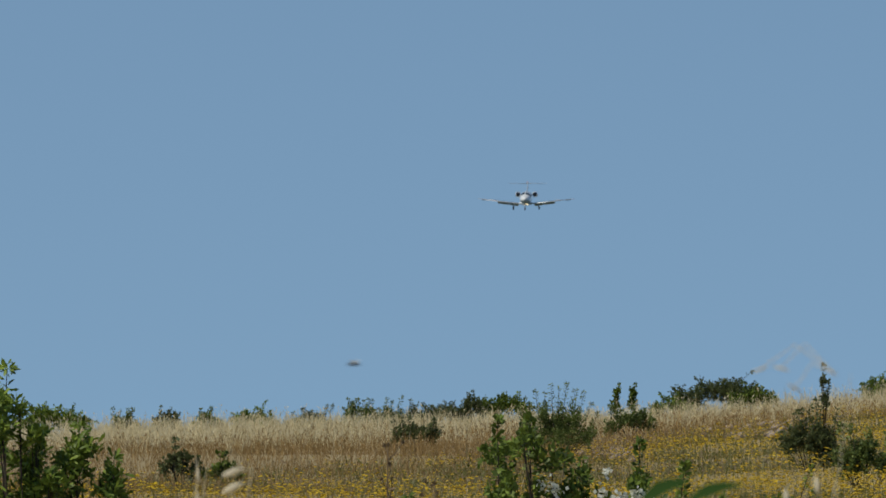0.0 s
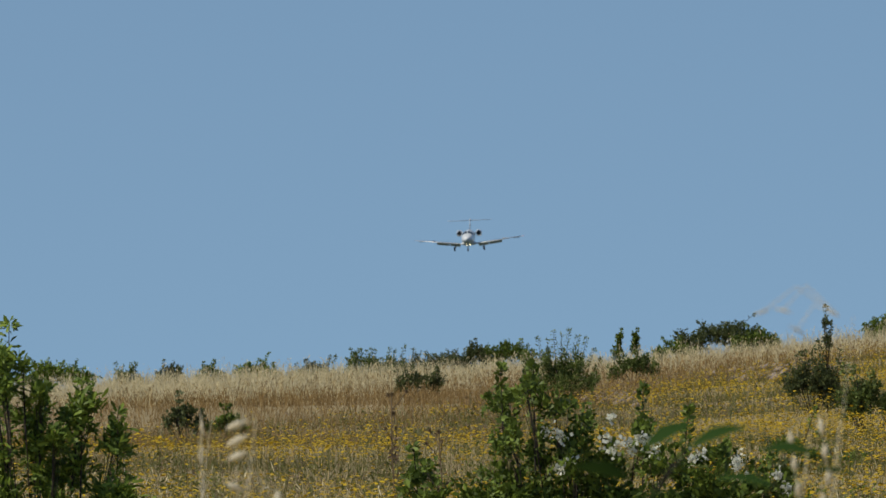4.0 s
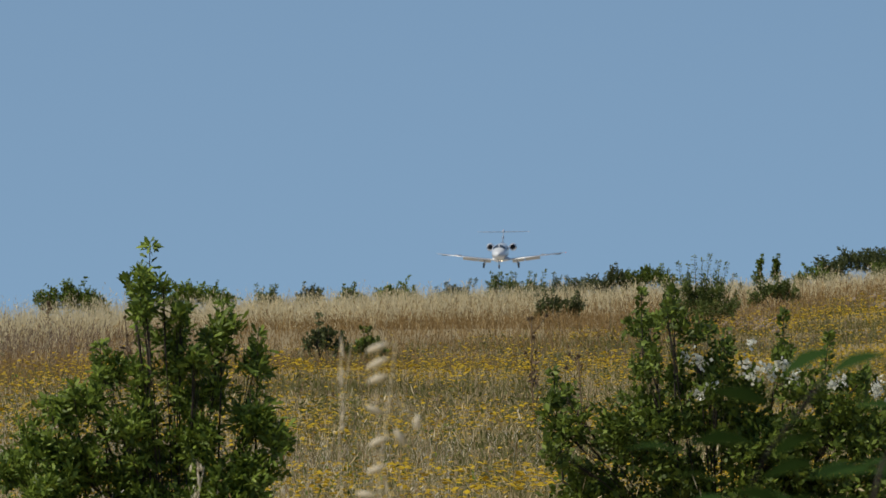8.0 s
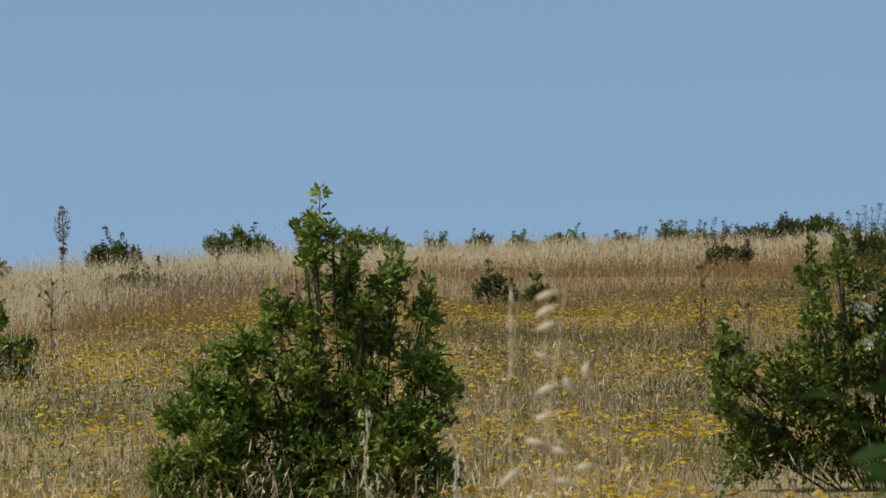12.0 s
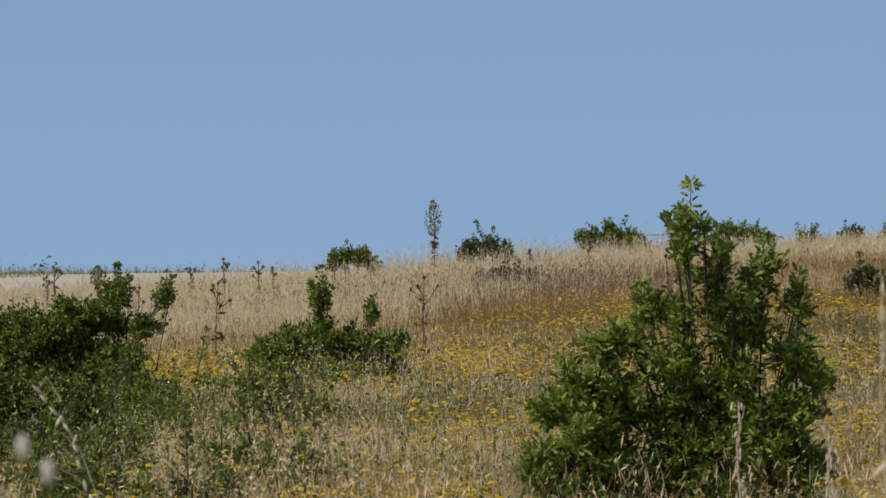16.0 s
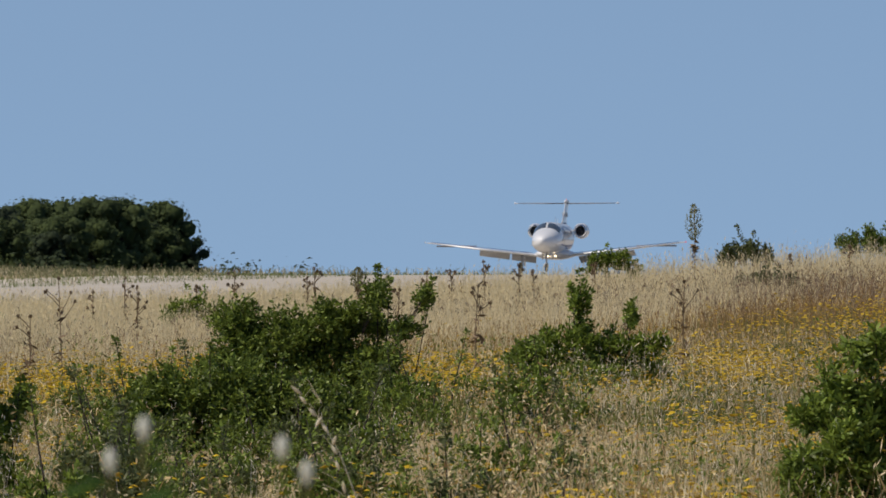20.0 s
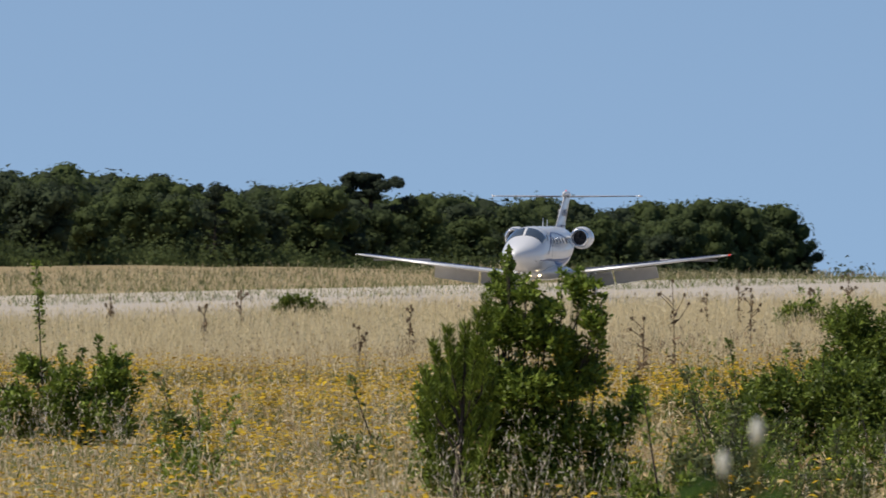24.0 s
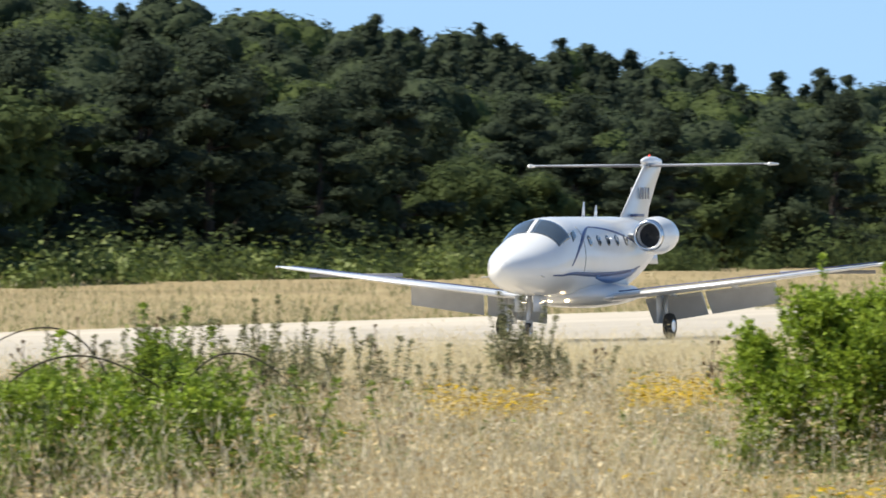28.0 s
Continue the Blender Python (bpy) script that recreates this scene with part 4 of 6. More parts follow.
def bush(name, label, az, dist, lobes, material, leaf=0.05, density=1.0, shoots=(), seed=1, narrow=0.5, category="bush", blossom=(), group="", low=True, lobed=False, bare=()):
    """blossom: (side, height) of flower clusters. lobes: (side, height, half width, half height), metres from the foot, side to the right as seen from the road.
    shoots: (side, height of the tip, side of the foot). bare: leafless stems as chains of (side, height)."""
    rng = np.random.default_rng(seed)
    foot = spot(az, dist)
    a = radians(az)
    right, away = np.array([math.cos(a), math.sin(a), 0]), np.array([-math.sin(a), math.cos(a), 0])
    upv = np.array([0, 0, 1.0])
    axes = np.stack([right, away, upv])
    x0, x1 = min(l[0] - l[2] for l in lobes), max(l[0] + l[2] for l in lobes)
    if low:
        BUSHES.append((az, dist, x0, x1))
    thing = tagged(new(name), label, category, group)
    thing.location = foot
    wood, cents, outs, faces = [], [], [], []
    if low and dist < 130:
        # growth down to the ground
        y = max(0.14, 0.15 * (x1 - x0))
        lobes = list(lobes) + [(x0 + (x1 - x0) * t, y * 0.6, y * 1.1, y * 0.7) for t in (0.14, 0.32, 0.5, 0.68, 0.86)] + [(x0 + (x1 - x0) * t, y * 1.5, y, y * 0.8) for t in (0.25, 0.5, 0.75)]
    deep = 0.3 * (x1 - x0)
    for sx, h, w, hh in lobes:
        c = right * sx + upv * h + away * rng.uniform(-0.5, 0.5) * max(0, deep - w)
        base = (right * sx * 0.25 if low else right * sx * 0.5) - upv * 0.05
        r = 0.004 + 0.008 * hh
        mid = base * 0.45 + c * 0.55 + rng.normal(0, 0.06, 3) * w
        wood.append(tube([base, mid, c], [r, r * 0.7, r * 0.35], 5))
        # boughs on the lobe's surface carry twigs, with leaves along them and a rosette at the tip
        want = density * (6.2 if low else 4.5) * math.pi * w * hh / (0.55 * leaf * leaf * narrow)
        per = 9
        nt = max(5, int(want / per))
        nb = 5 + int(14 * math.sqrt(w * hh))
        bd = rng.normal(size=(nb, 3)) + np.array([0, -0.2, 0.2])
        bd /= np.linalg.norm(bd, axis=1)[:, None]
        size3 = np.array([w, max(w, 0.5 * deep), hh])
        bc = np.concatenate([np.zeros((2, 3)), bd * rng.uniform(0.55, 0.82, (nb, 1))])
        br = np.concatenate([[0.72, 0.72], rng.uniform(0.34, 0.52, nb)])
        k = rng.choice(nb + 2, nt, p=br ** 2 / (br ** 2).sum())
        d = rng.normal(size=(nt, 3)) + np.array([0, 0, 0.2])
        d /= np.linalg.norm(d, axis=1)[:, None]
        rr = 1.1 * br[k] * rng.uniform(0.25, 1.0, nt) ** 0.45 * rng.choice([0.9, 1.0, 1.0, 1.25], nt)
        tip = c + ((bc[k] + d * rr[:, None]) * size3) @ axes
        hub = c + (bc[k] * size3) @ axes
        root = hub * 0.75 + c * 0.25 + rng.normal(0, 0.08, (nt, 3)) * np.array([w, w, hh]) - upv * hh * 0.1
        if low:
            for q0, q1 in zip(root[: int(10 + 20 * w)], tip):
                wood.append(tube([c * 0.7 + base * 0.3, q0, q1], [r * 0.4, r * 0.28, 0.0012], 3))
        grow = tip - root
        t = rng.uniform(0, 1, (nt, per)) ** 0.55
        glen = np.linalg.norm(grow, axis=1)[:, None]
        gdir = grow / (glen + 1e-6)
        star = rng.normal(size=(nt, per, 3))
        star /= np.linalg.norm(star, axis=2)[..., None]
        p = root[:, None] + grow[:, None] * t[..., None] + star * leaf * 0.45
        cents.append(p.reshape(-1, 3))
        outs.append((star * 0.8 + gdir[:, None] * 0.9 + upv * 0.2).reshape(-1, 3))
        n0 = p - (hub * 0.7 + c * 0.3)[:, None]
        n0 /= np.linalg.norm(n0, axis=2)[..., None] + 1e-6
        faces.append((n0 * 0.5 + upv * 0.5 - away * 0.15 + 0.5 * rng.normal(size=p.shape)).reshape(-1, 3))
    for sx, h, fx in shoots:
        tip = right * sx + upv * h + away * rng.uniform(-0.1, 0.1)
        b = right * (fx * 0.5 + sx * 0.5) + upv * h * 0.66
        wood.append(tube([right * fx * 0.4, right * fx + upv * h * 0.35, b, tip], [0.008, 0.007, 0.0045, 0.002], 4))
        # leaves stand out singly along a shoot, with a tuft at its tip
        n = int((9 if dist < 130 else 6) * h * 0.34 / leaf) + 12
        t = rng.uniform(0, 1, n)[:, None]
        t[: n // 5] = rng.uniform(0.96, 1.0, (n // 5, 1))
        star = rng.normal(size=(n, 3)) * np.array([1, 1, 0.5]) + upv * 0.4
        star /= np.linalg.norm(star, axis=1)[:, None]
        cents.append(b * (1 - t) + tip * t + star * leaf * (0.55 + 0.5 * (1 - t) * rng.uniform(0, 1, (n, 1))))
        outs.append(star * 1.6)
        faces.append(np.tile(upv * 0.6 - away * 0.6, (n, 1)))
    for chain in bare:
        p = np.array([right * sx + upv * h for sx, h in chain])
        for _ in range(3):
            p = np.concatenate([p[:1], np.stack([p[:-1] * 0.75 + p[1:] * 0.25, p[:-1] * 0.25 + p[1:] * 0.75], 1).reshape(-1, 3), p[-1:]])
        wood.append(tube(p, np.linspace(0.008, 0.003, len(p)), 5))
    c, o, f = np.concatenate(cents), np.concatenate(outs), np.concatenate(faces)
    c[:, 2] = np.maximum(c[:, 2], 0.02)
    np_part("trunk", *merge(wood), BARK, thing, "thin brown branching stem")
    np_part("crown", *(lobed_leaves(c, leaf, rng, narrow, o, f) if lobed else leaves(c, leaf, rng, 0.1, narrow, o * 1.6, f)), material, thing)
    if blossom:
        k = np.concatenate([right * sx + upv * hz - away * rng.uniform(0.3, 0.4) + rng.normal(0, 1, (26, 3)) * rng.uniform(0.012, 0.026) for sx, hz in blossom])
        np_part("blossom", *leaves(k, 0.026, rng, 0.3, 0.9), BLOSSOM, thing, "clusters of small white flowers")
    return thing


def young_pine(az, dist):
    """A small pine: a trunk, and upright candles covered with needles."""
    rng = np.random.default_rng(41)
    thing = tagged(new("young_pine"), "young pine with upright needle-covered shoots", "pine")
    thing.location = spot(az, dist)
    right, away, up = frame_of(az, dist)
    wood, tips = [tube([(0, 0, -0.05), right * 0.04 + up * 0.4, right * 0.06 + up * 0.85], [0.022, 0.016, 0.008], 6)], []
    for sx, h, lean in ((-0.14, 0.96, -0.25), (-0.05, 1.05, -0.12), (0.06, 1.07, 0.02), (0.14, 1.15, 0.05), (0.19, 1.24, 0.0), (-0.2, 0.8, -0.3), (0.0, 0.86, 0.0), (0.12, 0.9, 0.1), (-0.1, 0.68, -0.2), (0.2, 0.95, 0.15), (0.24, 0.75, 0.3), (0.08, 0.68, 0.0), (-0.22, 0.6, -0.4), (-0.1, 0.5, -0.2), (0.1, 0.5, 0.1), (0.25, 0.55, 0.3), (-0.15, 0.36, -0.4), (0.2, 0.38, 0.3)):
        tip = right * sx + up * h + away * rng.uniform(-0.12, 0.12)
        root = tip - up * 0.3 - right * lean * 0.28
        wood.append(tube([right * 0.04 + up * (h - 0.5), root, tip], [0.008, 0.006, 0.004], 4))
        n = 330
        t = rng.uniform(0, 1, n)[:, None]
        ang = rng.uniform(0, 6.28, n)[:, None]
        side = np.cos(ang) * right + np.sin(ang) * away
        tips.append((root + (tip - root) * t + (side * 0.7 + up * 0.7) * 0.035, side * 3 + up * 3.5))
    np_part("trunk", *merge(wood), BARK, thing, "thin brown stem")
    for c, o in tips:
        np_part("shoot", *leaves(c, 0.075, rng, 0.2, 0.1, o), LEAF_OAK, thing, "needle-covered shoot")
    return thing


def build_bushes():
    # oak sapling with one tall leader
    bush("oak_sapling", "young green oak with a tall leafy leader", 4.95, 62,
         [(-0.18, 1.46, 0.11, 0.2), (-0.24, 1.57, 0.06, 0.07), (-0.07, 1.55, 0.06, 0.06), (0.02, 1.4, 0.09, 0.12), (-0.75, 0.7, 0.17, 0.15), (-0.47, 0.93, 0.14, 0.13), (0.12, 0.72, 0.16, 0.2), (-0.18, 1.62, 0.05, 0.08), (-0.38, 1.1, 0.13, 0.14), (-0.64, 0.88, 0.14, 0.13), (-0.9, 0.53, 0.2, 0.16), (-0.97, 0.3, 0.17, 0.17), (0.24, 1.28, 0.15, 0.17),
          (0.0, 1.26, 0.11, 0.14), (0.44, 1.13, 0.1, 0.15), (0.15, 0.98, 0.22, 0.17), (0.39, 0.81, 0.19, 0.18), (-0.29, 0.79, 0.26, 0.18), (-0.53, 0.6, 0.29, 0.2), (-0.05, 0.6, 0.31, 0.22), (0.34, 0.5, 0.26, 0.22)]
         + [(-0.65, 0.29, 0.31, 0.19), (-0.17, 0.28, 0.34, 0.19), (0.31, 0.26, 0.31, 0.19), (0.55, 0.67, 0.11, 0.14), (-0.02, 1.08, 0.12, 0.14), (-0.2, 1.02, 0.1, 0.13), (0.1, 1.12, 0.12, 0.12)],
         LEAF_OAK, 0.058, 0.72, [(-0.14, 1.79, -0.17), (0.26, 1.47, 0.22), (0.45, 1.29, 0.42), (-0.57, 1.02, -0.5), (-0.7, 0.95, -0.6), (-0.42, 1.24, -0.38), (-0.2, 1.4, -0.19)], 3, 0.34, lobed=True)
    # dense thorn bush with two taller lobes
    bush("thorn_bush", "dense dark green thorn bush with taller side shoots", 8.32, 89,
         [(-0.59, 0.68, 0.36, 0.29), (-0.24, 0.65, 0.41, 0.33), (0.07, 0.58, 0.35, 0.28), (-0.62, 0.82, 0.24, 0.16), (-0.8, 0.41, 0.24, 0.24), (-0.31, 0.34, 0.45, 0.24), (0.17, 0.34, 0.31, 0.24), (0.24, 0.79, 0.2, 0.14),
          (0.48, 1.0, 0.16, 0.19), (0.48, 0.76, 0.2, 0.16), (0.86, 0.98, 0.14, 0.13), (0.69, 0.76, 0.16, 0.11), (0.38, 0.17, 0.21, 0.17), (0.3, 0.86, 0.2, 0.15), (0.1, 0.84, 0.2, 0.14)],
         LEAF_DARK, 0.04, 0.9, [(0.5, 1.24, 0.5), (0.94, 1.14, 0.8), (0.6, 1.14, 0.55)], 5, 0.5)
    bush("thorn_thicket", "low dark green thicket at the foot of a thorn bush", 8.7, 76,
         [(-0.7, 0.28, 0.3, 0.26), (-0.35, 0.36, 0.32, 0.3), (0.0, 0.4, 0.34, 0.32), (0.36, 0.34, 0.3, 0.28), (0.7, 0.26, 0.26, 0.22)], LEAF_DARK, 0.04, 0.6, [(-0.2, 0.78, -0.2), (0.3, 0.72, 0.25), (-0.6, 0.6, -0.55)], 6, 0.5)
    bush("oak_seedling", "small green oak bush with pointed top", 6.98, 107,
         [(0.02, 0.84, 0.12, 0.25), (0.02, 0.51, 0.22, 0.26), (-0.33, 0.39, 0.24, 0.21), (-0.53, 0.29, 0.16, 0.17), (0.25, 0.41, 0.22, 0.2), (0.51, 0.68, 0.1, 0.14), (0.77, 0.45, 0.17, 0.12), (0.05, 0.19, 0.39, 0.16)],
         LEAF_OAK, 0.055, 0.9, [(0.02, 1.14, 0.02), (0.53, 0.86, 0.45), (-0.07, 1.0, 0.0)], 7, 0.45)
    bush("hawthorn_bush", "dark hawthorn bush with clusters of white flowers", 2.2, 65,
         [(-0.45, 1.24, 0.14, 0.17), (-0.29, 1.3, 0.13, 0.13), (-0.13, 1.2, 0.15, 0.15), (0.02, 1.07, 0.14, 0.14), (-0.42, 1.01, 0.14, 0.16), (-0.23, 0.95, 0.18, 0.17), (-0.03, 0.85, 0.18, 0.17), (-0.9, 0.84, 0.12, 0.12), (-0.84, 0.67, 0.16, 0.15), (-0.98, 0.74, 0.09, 0.14), (-0.92, 0.55, 0.14, 0.17), (-0.34, 0.73, 0.22, 0.22), (-0.59, 0.58, 0.17, 0.17), (-0.06, 0.93, 0.13, 0.17), (0.16, 0.88, 0.17, 0.17), (0.38, 1.05, 0.09, 0.15)]
         + [(0.49, 0.84, 0.24, 0.17), (-0.03, 0.65, 0.31, 0.2), (0.34, 0.58, 0.41, 0.2), (0.79, 0.88, 0.17, 0.13), (0.71, 0.65, 0.3, 0.2), (1.05, 0.7, 0.25, 0.2), (1.15, 0.4, 0.3, 0.25), (-0.8, 0.35, 0.22, 0.15), (-0.22, 0.4, 0.32, 0.19), (0.41, 0.35, 0.41, 0.19)],
         LEAF_DARK, 0.05, 0.45, [(-0.44, 1.44, -0.42), (-0.25, 1.44, -0.25), (-0.95, 0.99, -0.9), (0.38, 1.3, 0.36), (0.64, 1.18, 0.55)], 9, 0.5,
         blossom=[(0.17, 1.02), (0.26, 0.99), (0.34, 1.01), (0.21, 0.96), (0.43, 0.94), (0.39, 1.01), (-0.1, 1.03), (-0.16, 1.06), (0.19, 1.13), (0.65, 0.89), (0.7, 0.91), (0.91, 0.89), (1.14, 0.79), (1.19, 0.71), (-0.06, 0.88), (0.9, 0.85), (-0.1, 0.85), (0.3, 0.96)])
    bush("olive_shrub", "tall loose grey-green shrub", 2.3, 180,
         [(-0.4, 0.5, 0.2, 0.34), (-0.15, 0.62, 0.2, 0.36), (0.1, 0.68, 0.22, 0.36), (0.36, 0.6, 0.2, 0.36), (0.0, 0.35, 0.5, 0.3), (0.55, 0.4, 0.16, 0.25)], LEAF_WEED, 0.062, 0.42,
         [(-0.58, 0.85, -0.3), (-0.45, 0.98, -0.25), (-0.3, 1.1, -0.2), (-0.15, 1.06, -0.1), (-0.05, 1.2, 0), (0.08, 1.14, 0.05), (0.2, 1.22, 0.1), (0.34, 1.12, 0.2), (0.48, 1.08, 0.3), (0.6, 0.9, 0.4), (0.7, 0.75, 0.5)], 10, 0.25)
    bush("mixed_thicket", "dense green thicket with upright leafy shoots", 10.40, 70,
         [(-0.06, 1.45, 0.05, 0.06), (-0.1, 1.3, 0.11, 0.12), (0.05, 1.28, 0.1, 0.11), (0.39, 1.28, 0.12, 0.12), (0.2, 1.19, 0.13, 0.1), (0.47, 1.06, 0.09, 0.15), (-0.1, 1.06, 0.16, 0.19), (0.14, 0.98, 0.26, 0.2), (-0.33, 0.82, 0.17, 0.17),
          (-0.07, 0.68, 0.35, 0.24), (0.33, 0.76, 0.22, 0.24), (-0.24, 0.44, 0.3, 0.24), (0.2, 0.38, 0.35, 0.24), (0.63, 0.44, 0.15, 0.15), (0.71, 0.58, 0.09, 0.1), (-0.45, 0.62, 0.18, 0.2), (-0.5, 0.36, 0.2, 0.24)],
         LEAF_OAK, 0.046, 1.35, [(-0.06, 1.53, -0.06), (-0.15, 1.4, -0.1), (0.38, 1.42, 0.33), (0.52, 1.26, 0.45), (0.27, 1.4, 0.25), (0.72, 0.72, 0.66)], 12, 0.48)
    young_pine(10.72, 69.5)
    bush("low_bush", "low dark green bush with thin leafy shoots", 12.75, 85,
         [(0.39, 0.36, 0.26, 0.26), (0.05, 0.4, 0.3, 0.22), (-0.32, 0.34, 0.24, 0.18), (-0.15, 0.56, 0.17, 0.14), (0.43, 0.53, 0.18, 0.16), (0.17, 0.19, 0.38, 0.2)],
         LEAF_OAK, 0.046, 1.05, [(0.2, 0.72, 0.15), (0.32, 0.8, 0.3), (0.55, 0.68, 0.5), (0.05, 0.74, 0.05), (-0.3, 0.62, -0.25), (0.66, 0.55, 0.55), (-0.5, 0.5, -0.4), (-0.15, 1.37, -0.1), (-0.13, 1.15, -0.1), (-0.85, 1.0, -0.35), (-0.6, 0.8, -0.3), (0.43, 0.74, 0.4)], 13, 0.45)
    bush("large_round_bush", "large round light green bush", 14.58, 88,
         [(-1.06, 0.84, 0.33, 0.37), (-0.7, 1.09, 0.42, 0.37), (-0.31, 1.18, 0.4, 0.37), (0.04, 1.2, 0.44, 0.37), (0.4, 1.2, 0.37, 0.35), (0.75, 0.93, 0.32, 0.35), (1.06, 0.65, 0.32, 0.26), (1.32, 0.47, 0.18, 0.18), (-1.32, 0.56, 0.21, 0.28), (0, 0.69, 0.79, 0.4), (-0.7, 0.61, 0.53, 0.35), (0.62, 0.56, 0.44, 0.33), (-1.5, 0.35, 0.24, 0.3), (0.0, 0.3, 0.6, 0.28), (1.1, 0.3, 0.4, 0.28), (-0.8, 0.3, 0.5, 0.28), (0.35, 0.9, 0.42, 0.32), (-0.35, 0.88, 0.42, 0.32), (0.95, 0.82, 0.28, 0.26), (1.32, 0.66, 0.2, 0.2), (0.75, 0.7, 0.36, 0.3)],
         LEAF_LIGHT, 0.048, 0.78, [(0.22, 1.74, 0.18), (-0.09, 1.65, 0), (0.53, 1.65, 0.44), (-0.57, 1.62, -0.53), (-0.88, 1.53, -0.79), (0.35, 1.64, 0.35), (-1.28, 1.18, -1.14), (0.88, 1.41, 0.79), (1.28, 0.96, 1.06)], 15, 0.5,
         bare=[((-1.23, 0.69), (-1.54, 0.84), (-1.85, 0.81), (-2.2, 0.72))])
    bush("round_bush", "rounded light green bush", 16.35, 74,
         [(-0.42, 0.5, 0.42, 0.45), (0.15, 0.65, 0.5, 0.5), (0.5, 0.45, 0.4, 0.4), (-0.1, 1.0, 0.36, 0.26), (0.3, 1.05, 0.3, 0.24), (0.62, 0.3, 0.24, 0.26), (-0.6, 0.75, 0.2, 0.22)],
         LEAF_FRESH, 0.044, 1.0, [(-0.12, 1.42, -0.1), (0.3, 1.35, 0.2), (-0.4, 1.2, -0.35), (0.55, 1.2, 0.45)], 16, 0.5)
    bush("bramble", "sprawling green bramble with arching stems", 20.05, 66,
         [(-0.8, 0.3, 0.4, 0.3), (-0.3, 0.4, 0.4, 0.35), (0.2, 0.35, 0.45, 0.32), (0.7, 0.3, 0.35, 0.28), (-0.5, 0.62, 0.2, 0.14)],
         LEAF_FRESH, 0.042, 0.34, [(-0.3, 0.95, -0.5), (0.3, 0.85, 0.2), (0.8, 0.7, 0.6)], 21, 0.5,
         bare=[((-0.9, 0.3), (-0.6, 0.72), (-0.2, 0.86), (0.2, 0.7), (0.5, 0.45)), ((0.2, 0.3), (0.5, 0.8), (0.8, 0.85), (1.1, 0.6))])
    bush("tall_weed", "tall grey-green weed in dry grass", 17.97, 100, [(-0.2, 0.55, 0.2, 0.45), (0.05, 0.5, 0.2, 0.42), (0.28, 0.4, 0.18, 0.35)], SAGE, 0.036, 0.22, [(-0.2, 1.12, -0.1), (0.0, 1.08, 0), (0.2, 1.0, 0.12), (-0.1, 1.0, -0.1), (0.3, 0.9, 0.2)], 22, 0.4, "weed")
    bush("tall_weed", "tall grey-green weed in dry grass", 19.15, 98, [(-0.25, 0.5, 0.2, 0.4), (0.1, 0.5, 0.2, 0.4), (0.35, 0.4, 0.16, 0.35)], SAGE, 0.036, 0.22, [(-0.3, 1.08, -0.25), (-0.1, 1.12, -0.1), (0.15, 1.0, 0.1), (0.4, 1.02, 0.3)], 23, 0.4, "weed")
    rng = np.random.default_rng(61)
    for i, (az, h) in enumerate(((20.24, 0.9), (19.93, 0.95), (19.76, 1.0), (19.6, 0.92), (19.4, 0.95), (19.22, 0.85), (19.06, 0.72), (18.88, 0.7), (18.68, 0.8), (18.35, 0.68), (17.66, 0.62))):
        lob = [(q, h * rng.uniform(0.35, 0.6), rng.uniform(0.1, 0.17), h * 0.3) for q in (-0.2, 0.0, 0.2)]
        sh = [(q + rng.uniform(-0.06, 0.06), h * rng.uniform(0.75, 1.05), q * 0.5) for q in (-0.3, -0.15, 0.0, 0.15, 0.3)]
        bush("tall_weed", "tall grey-green weed in dry grass", az, rng.uniform(92, 99), lob, SAGE, 0.036, 0.13, sh, 62 + i, 0.4, "weed", group="tall weeds before the runway", low=False)
    bush("bramble", "sprawling green bramble with arching stems", 20.35, 76,
         [(-0.8, 0.3, 0.5, 0.3), (-0.2, 0.35, 0.5, 0.32), (0.4, 0.4, 0.45, 0.38), (0.85, 0.45, 0.3, 0.4), (0.7, 0.75, 0.25, 0.25)],
         LEAF_LIGHT, 0.042, 0.4, [(0.9, 1.1, 0.8), (0.6, 1.12, 0.6), (-0.6, 0.8, -0.9), (0.1, 0.85, 0.2)], 18, 0.5,
         bare=[((-0.3, 0.3), (-0.7, 0.8), (-1.1, 0.88), (-1.5, 0.65)), ((0.5, 0.4), (0.2, 0.95), (-0.2, 1.0), (-0.6, 0.75))])
    bush("bramble", "sprawling green bramble with arching stems", 19.55, 84,
         [(-0.5, 0.35, 0.4, 0.35), (0.1, 0.4, 0.45, 0.38), (0.6, 0.35, 0.35, 0.3), (-0.2, 0.7, 0.2, 0.2)], LEAF_LIGHT, 0.042, 0.34, [(0.0, 1.0, 0.0), (-0.4, 0.95, -0.3), (0.4, 0.85, 0.3)], 19, 0.5)
    bush("bramble", "sprawling green bramble with arching stems", 20.9, 68,
         [(-0.5, 0.3, 0.5, 0.3), (0.2, 0.32, 0.5, 0.3), (0.7, 0.28, 0.4, 0.25)], LEAF_FRESH, 0.042, 0.34, [(0.0, 0.75, 0.0), (-0.4, 0.7, -0.5), (0.5, 0.7, 0.4)], 20, 0.5)
